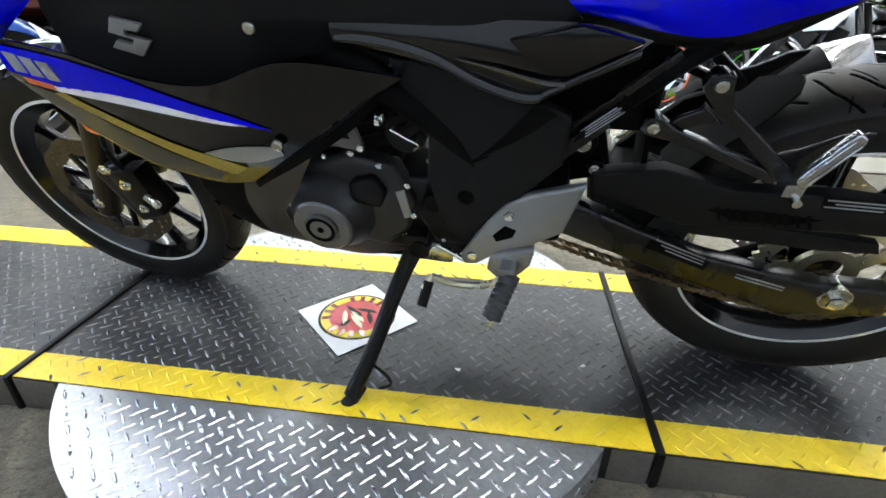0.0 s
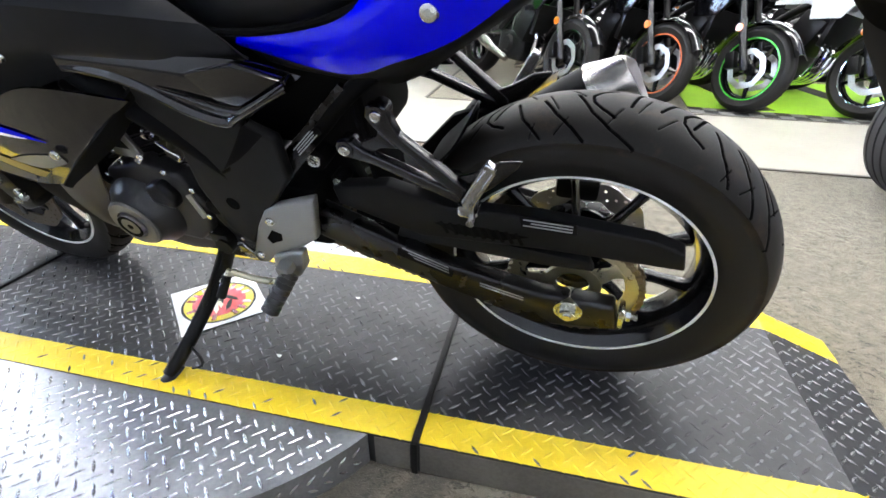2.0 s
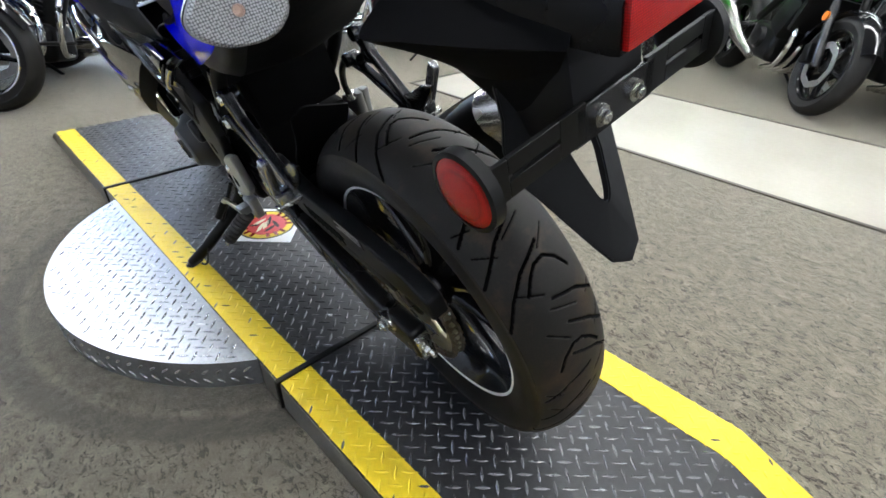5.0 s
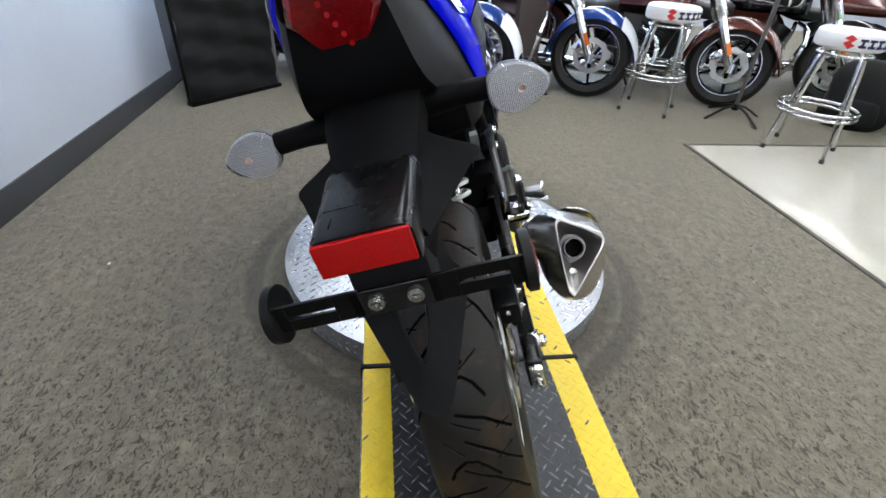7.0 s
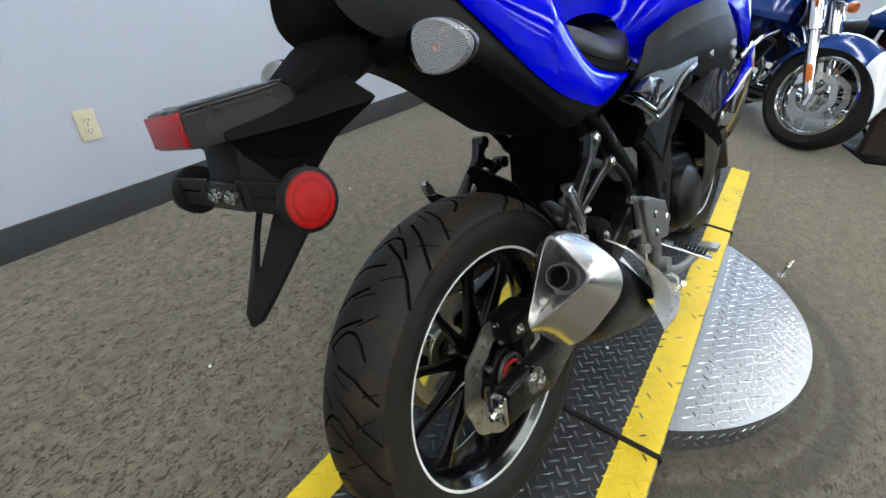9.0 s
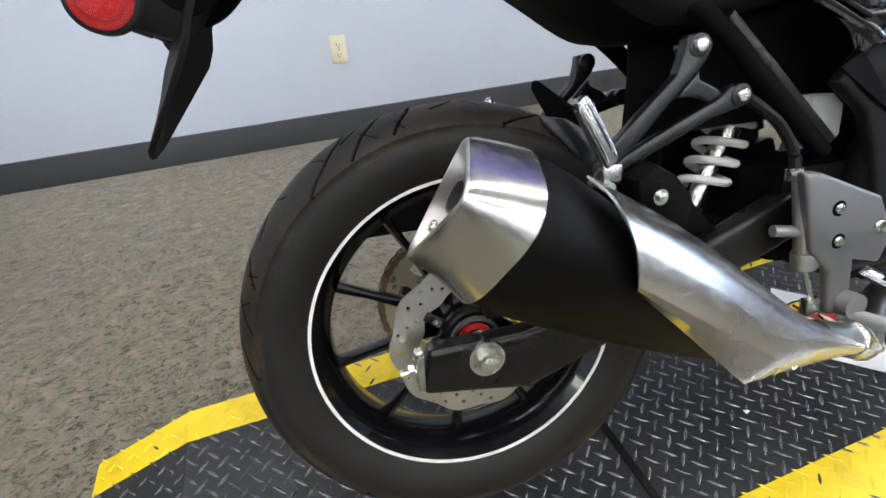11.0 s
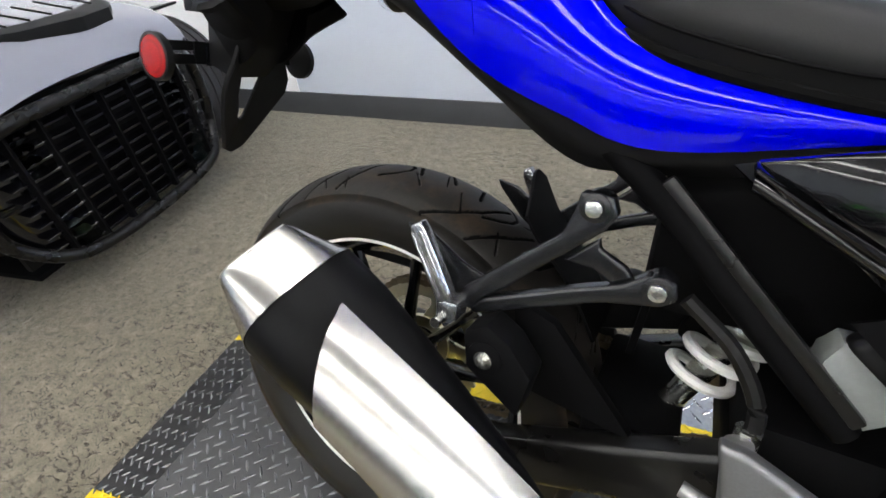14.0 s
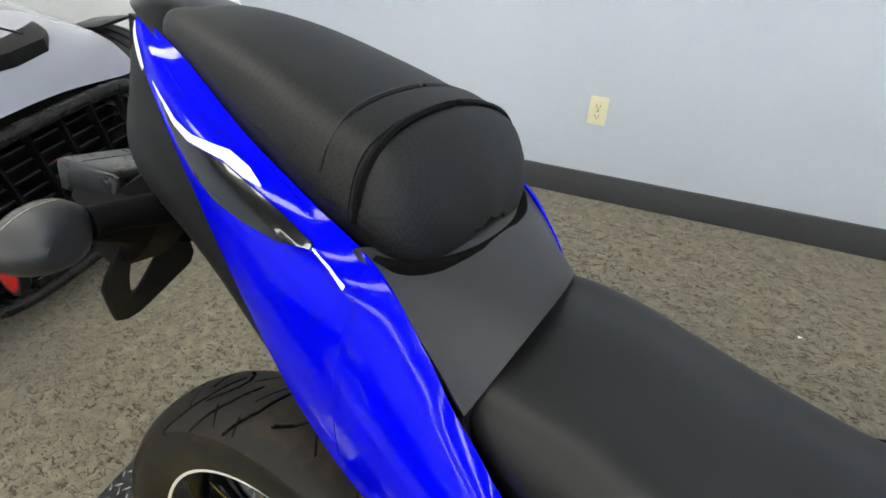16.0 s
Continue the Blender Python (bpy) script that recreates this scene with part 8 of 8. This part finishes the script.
part("strap", tube([(0.19, -0.03, 0.14), (0.25, -0.05, 0.06), (0.30, -0.03, 0.015), (0.36, -0.06, 0.03), (0.40, -0.04, 0.012)], 0.015, 8, 20, 0.45), CLOTH, bag)

dr = thing("drape_screen", "black pleated cloth screen on a low frame", "screen", pose(-3.04, -1.22, F0, 0, 0, 139))
rows_ = []
for z in [0.03 + 0.06 * i for i in range(27)]:
    rows_.append([(-0.36 + 0.09 * k, 0.012 * math.sin(k * 2.1 + z * 9) + 0.012 * math.sin(z * 34 + 0.6 * k), z) for k in range(9)])
part("cloth", surf(rows_, 32, 104, 0.006), CLOTH, dr)
part("foot_bar", block((-0.38, -0.03, 0), (0.38, 0.04, 0.03), 0.006), STANDBLK, dr)
for s in (-1, 1):
    part("upright", rod((s * 0.375, 0, 0.02), (s * 0.375, 0, 1.62), 0.012), ALU if s > 0 else STANDBLK, dr)

# chequered and lime display mat under the green-wheeled motorcycle
mt = thing("display_mat", "lime green display mat with a grey chequered border", "mat", pose(1.95, 3.86, F0 + 0.001, 0, 0, -4))
part("mat_field", block((-0.95, -0.62, 0), (1.6, 0.9, 0.004)), LIME, mt, smooth=0)
part("mat_border", block((-0.95, -0.82, 0), (1.6, -0.62, 0.004)), MATGREY, mt, smooth=0)
for i in range(25):
    for j in range(2):
        if (i + j) % 2:
            part("check", block((-0.95 + 0.1 * i, -0.81 + 0.095 * j, 0.0035), (-0.85 + 0.1 * i, -0.715 + 0.095 * j, 0.0048)), BLACKRUB, mt, smooth=0)
for x in (-0.55, 0.35):
    part("mat_flash", moved(block((-0.09, -0.6, 0.004), (0.09, 0.8, 0.0052)), pose(x, 0, 0, 0, 0, 14)), BLACKRUB, mt, smooth=0)


# ---- open three-wheeled roadster behind the motorcycle ----
def loop_tube(pts, r, n=120, seg=10):
    """A closed tube along a loop that lies nearly across the x axis."""
    C = spline(pts, n)[:n]
    rings = []
    for i, c in enumerate(C):
        d = (C[(i + 1) % n] - C[i - 1]).normalized()
        u = (Vector((1, 0, 0)) - d * d.x).normalized()
        w = d.cross(u)
        rings.append([c + (u * math.cos(math.tau * j / seg) + w * math.sin(math.tau * j / seg)) * r for j in range(seg)])
    return loft(rings + [rings[0]], False)


car = thing("roadster", "silver-grey open roadster with a narrow black grille", "car", pose(1.3791, -0.5638, F0, 0, 0, 8))
# local x runs from the nose towards the tail
NOSE = []
for x, w, zb, zt in ((0.0, 0.46, 0.575, 0.63), (0.03, 0.475, 0.54, 0.70), (0.09, 0.48, 0.50, 0.757), (0.20, 0.48, 0.36, 0.80), (0.42, 0.48, 0.20, 0.85), (0.8, 0.50, 0.13, 0.92), (1.5, 0.62, 0.14, 0.99), (2.4, 0.62, 0.2, 0.98)):
    NOSE.append([(x, -w * 0.94, zb), (x, -w * 0.99, zb + (zt - zb) * 0.3), (x, -w * 0.98, zb + (zt - zb) * 0.7), (x, -w * 0.88, zt - 0.03), (x, -w * 0.4, zt), (x, 0, zt + 0.006), (x, w * 0.4, zt), (x, w * 0.88, zt - 0.03), (x, w * 0.98, zb + (zt - zb) * 0.7), (x, w * 0.99, zb + (zt - zb) * 0.3), (x, w * 0.94, zb)])
part("body", surf(NOSE, 48, 30, 0.006), SILVERCAR, car, "silver-grey bonnet and flanks")
LIP = [(0.06, -0.47, 0.26), (0.05, -0.485, 0.40), (0.03, -0.45, 0.53), (-0.005, -0.34, 0.582), (-0.012, 0, 0.592), (-0.005, 0.34, 0.582), (0.03, 0.45, 0.53), (0.05, 0.485, 0.40), (0.06, 0.47, 0.26), (0.0, 0.33, 0.15), (-0.02, 0, 0.13), (0.0, -0.33, 0.15), (0.06, -0.47, 0.26)]
part("nose_lip", loop_tube(LIP, 0.022), SATIN, car, "gloss black surround of the grille")
part("underbody", block((0.12, -0.44, 0.095), (2.3, 0.44, 0.115), 0.004), MATTE, car, "black underbody tray")
part("radiator_core", block((0.10, -0.45, 0.15), (0.12, 0.45, 0.60)), BLACKRUB, car, smooth=0)
for s in (1, -1):
    part("nose_cheek", surf([[(0.055, s * 0.34, 0.57), (0.09, s * 0.45, 0.53), (0.30, s * 0.47, 0.50)], [(0.05, s * 0.34, 0.36), (0.09, s * 0.465, 0.38), (0.30, s * 0.475, 0.38)], [(0.03, s * 0.32, 0.15), (0.09, s * 0.44, 0.22), (0.30, s * 0.46, 0.18)]], 14, 12, 0.004), GLOSS, car, "gloss black cheek of the nose")
gr = part("grille", block((0.03, -0.45, 0.36), (0.042, 0.45, 0.366)), STANDBLK, car, "black barred grille", smooth=0)
for i in range(10):
    part("grille_bar", prism([(0.012, 0.156 + 0.042 * i), (0.052, 0.166 + 0.042 * i), (0.052, 0.171 + 0.042 * i), (0.012, 0.164 + 0.042 * i)], -0.40, 0.40, 0.001, 1), RIMBLACK, gr)
for i in range(7):
    y = -0.345 + 0.115 * i
    part("grille_rib", block((-0.004, y - 0.006, 0.14), (0.03, y + 0.006, 0.58), 0.002, 1), MATTE, gr)
for s in (1, -1):
    for k in range(4):
        part("lamp_lens", moved(block((-0.008, -0.024 + 0.003 * k, -0.012), (0.022, 0.024 - 0.003 * k, 0.012), 0.007), pose(0.0, s * (0.285 + 0.012 * k), 0.180 + 0.034 * k, 0, -10, 0)), CLEAR, car, "clear lens of a running light")
    for k in range(8):
        part("headlamp_lens", rod((0.012, s * (0.285 + 0.038 * (k % 2)), 0.535 - 0.036 * (k // 2)), (0.04, s * (0.285 + 0.038 * (k % 2)), 0.535 - 0.036 * (k // 2)), 0.015, seg=14, bevel=0.004), CLEAR, car)
VENT = Matrix.Translation((0, 0, 0.757)) @ Matrix(((1, 0, 0, 0), (0, 0, 1, 0), (0.275, 1, 0, 0.0), (0, 0, 0, 1)))
part("bonnet_grille", prism([(0.05, -0.10), (0.085, -0.225), (0.14, -0.275), (0.36, -0.34), (0.60, -0.34), (0.60, 0.34), (0.36, 0.34), (0.14, 0.275), (0.085, 0.225), (0.05, 0.10)], -0.035, 0.008, 0.004), BLACKRUB, car, "black bonnet vent", m=VENT)
part("bonnet_badge", prism([(0.215, -0.14), (0.235, -0.22), (0.36, -0.29), (0.56, -0.28), (0.56, 0.28), (0.36, 0.29), (0.235, 0.22), (0.215, 0.14)], 0.006, 0.012, 0.002), ALU, car, "grey badge plate with white marks", m=VENT)
for k in range(4):
    part("badge_mark", prism([(0.26, -0.16 + 0.09 * k), (0.26, -0.10 + 0.09 * k), (0.40, -0.09 + 0.09 * k), (0.40, -0.13 + 0.09 * k)], 0.011, 0.014, 0.0), WHITE, car, m=VENT, smooth=0)
for i in range(6):
    part("vent_bar", moved(block((-0.055, -0.0025, 0.0), (0.065, 0.0025, 0.006)), pose(0.14, -0.19 + 0.076 * i, 0.802, 0, -15.4, 14)), STANDBLK, car, smooth=0)
for s in (-1, 1):
    dx, wy = 0.46, 0.725
    w = part("wheel", lathe([(0.0, -0.085), (0.18, -0.09), (0.205, -0.095), (0.205, 0.095), (0.18, 0.09), (0.0, 0.085)], 40), RIMBLACK, car, "ribbed road tyre on a dark wheel", m=pose(dx, s * wy, 0.32))
    TY = [(0.202, -0.095), (0.268, -0.108), (0.300, -0.107), (0.316, -0.092), (0.320, -0.072), (0.311, -0.070), (0.311, -0.064), (0.321, -0.062), (0.3225, -0.028), (0.313, -0.026), (0.313, -0.020), (0.3225, -0.018)]
    part("tyre", lathe(TY + [(r, -y) for r, y in TY[::-1]], 72), WORNTYRE, w)
    part("wishbone", join(rod((dx - 0.1, s * 0.40, 0.30), (dx, s * 0.65, 0.30), 0.016), rod((dx + 0.2, s * 0.40, 0.30), (dx, s * 0.65, 0.30), 0.016)), STANDBLK, car)
    part("mudguard", moved(block((-0.16, -0.09, 0), (0.05, 0.09, 0.012), 0.004), pose(dx - 0.02, s * (wy - 0.02), 0.66, 0, 6, 0)), STANDBLK, car)
part("windscreen", surf([[(1.45, y, 0.96), (1.55, y, 1.02), (1.62, y, 1.08)] for y in (-0.5, -0.2, 0.2, 0.5)], 6, 8, 0.005), GLASS, car)
part("rear_body", surf([[(2.2, -0.6, 0.25), (2.2, -0.55, 0.85), (2.2, 0, 0.95), (2.2, 0.55, 0.85), (2.2, 0.6, 0.25)], [(3.0, -0.3, 0.3), (3.0, -0.28, 0.7), (3.0, 0, 0.78), (3.0, 0.28, 0.7), (3.0, 0.3, 0.3)]], 20, 8, 0.006), SILVERCAR, car)
part("rear_tyre", lathe(TY + [(r, -y) for r, y in TY[::-1]], 72), WORNTYRE, car, "ribbed rear tyre", m=pose(2.9, 0, 0.32))
# a second one parked tail-on beyond the walkway's near edge
copy_thing(car, pose(4.45, 1.92, F0 + 0.004, 0, 0, 188))

# paper scraps on the deck and carpet
for x, y, z, a in ((-0.53, 0.165, 0.003, 20), (-0.36, -0.04, 0.003, 60), (-0.62, -0.09, 0.003, 10), (-0.9, -1.2, FLOOR + 0.001, 30), (0.15, -0.75, FLOOR + 0.001, 80)):
    tagged(part("paper_scrap", prism([(-0.006, -0.004), (0.007, -0.002), (0.004, 0.006), (-0.002, 0.003)], 0, 0.0008, 0.0), WHITE, m=pose(x, y, z, 90, 0, a), smooth=0), "tiny white paper scrap lying on the floor", "litter")
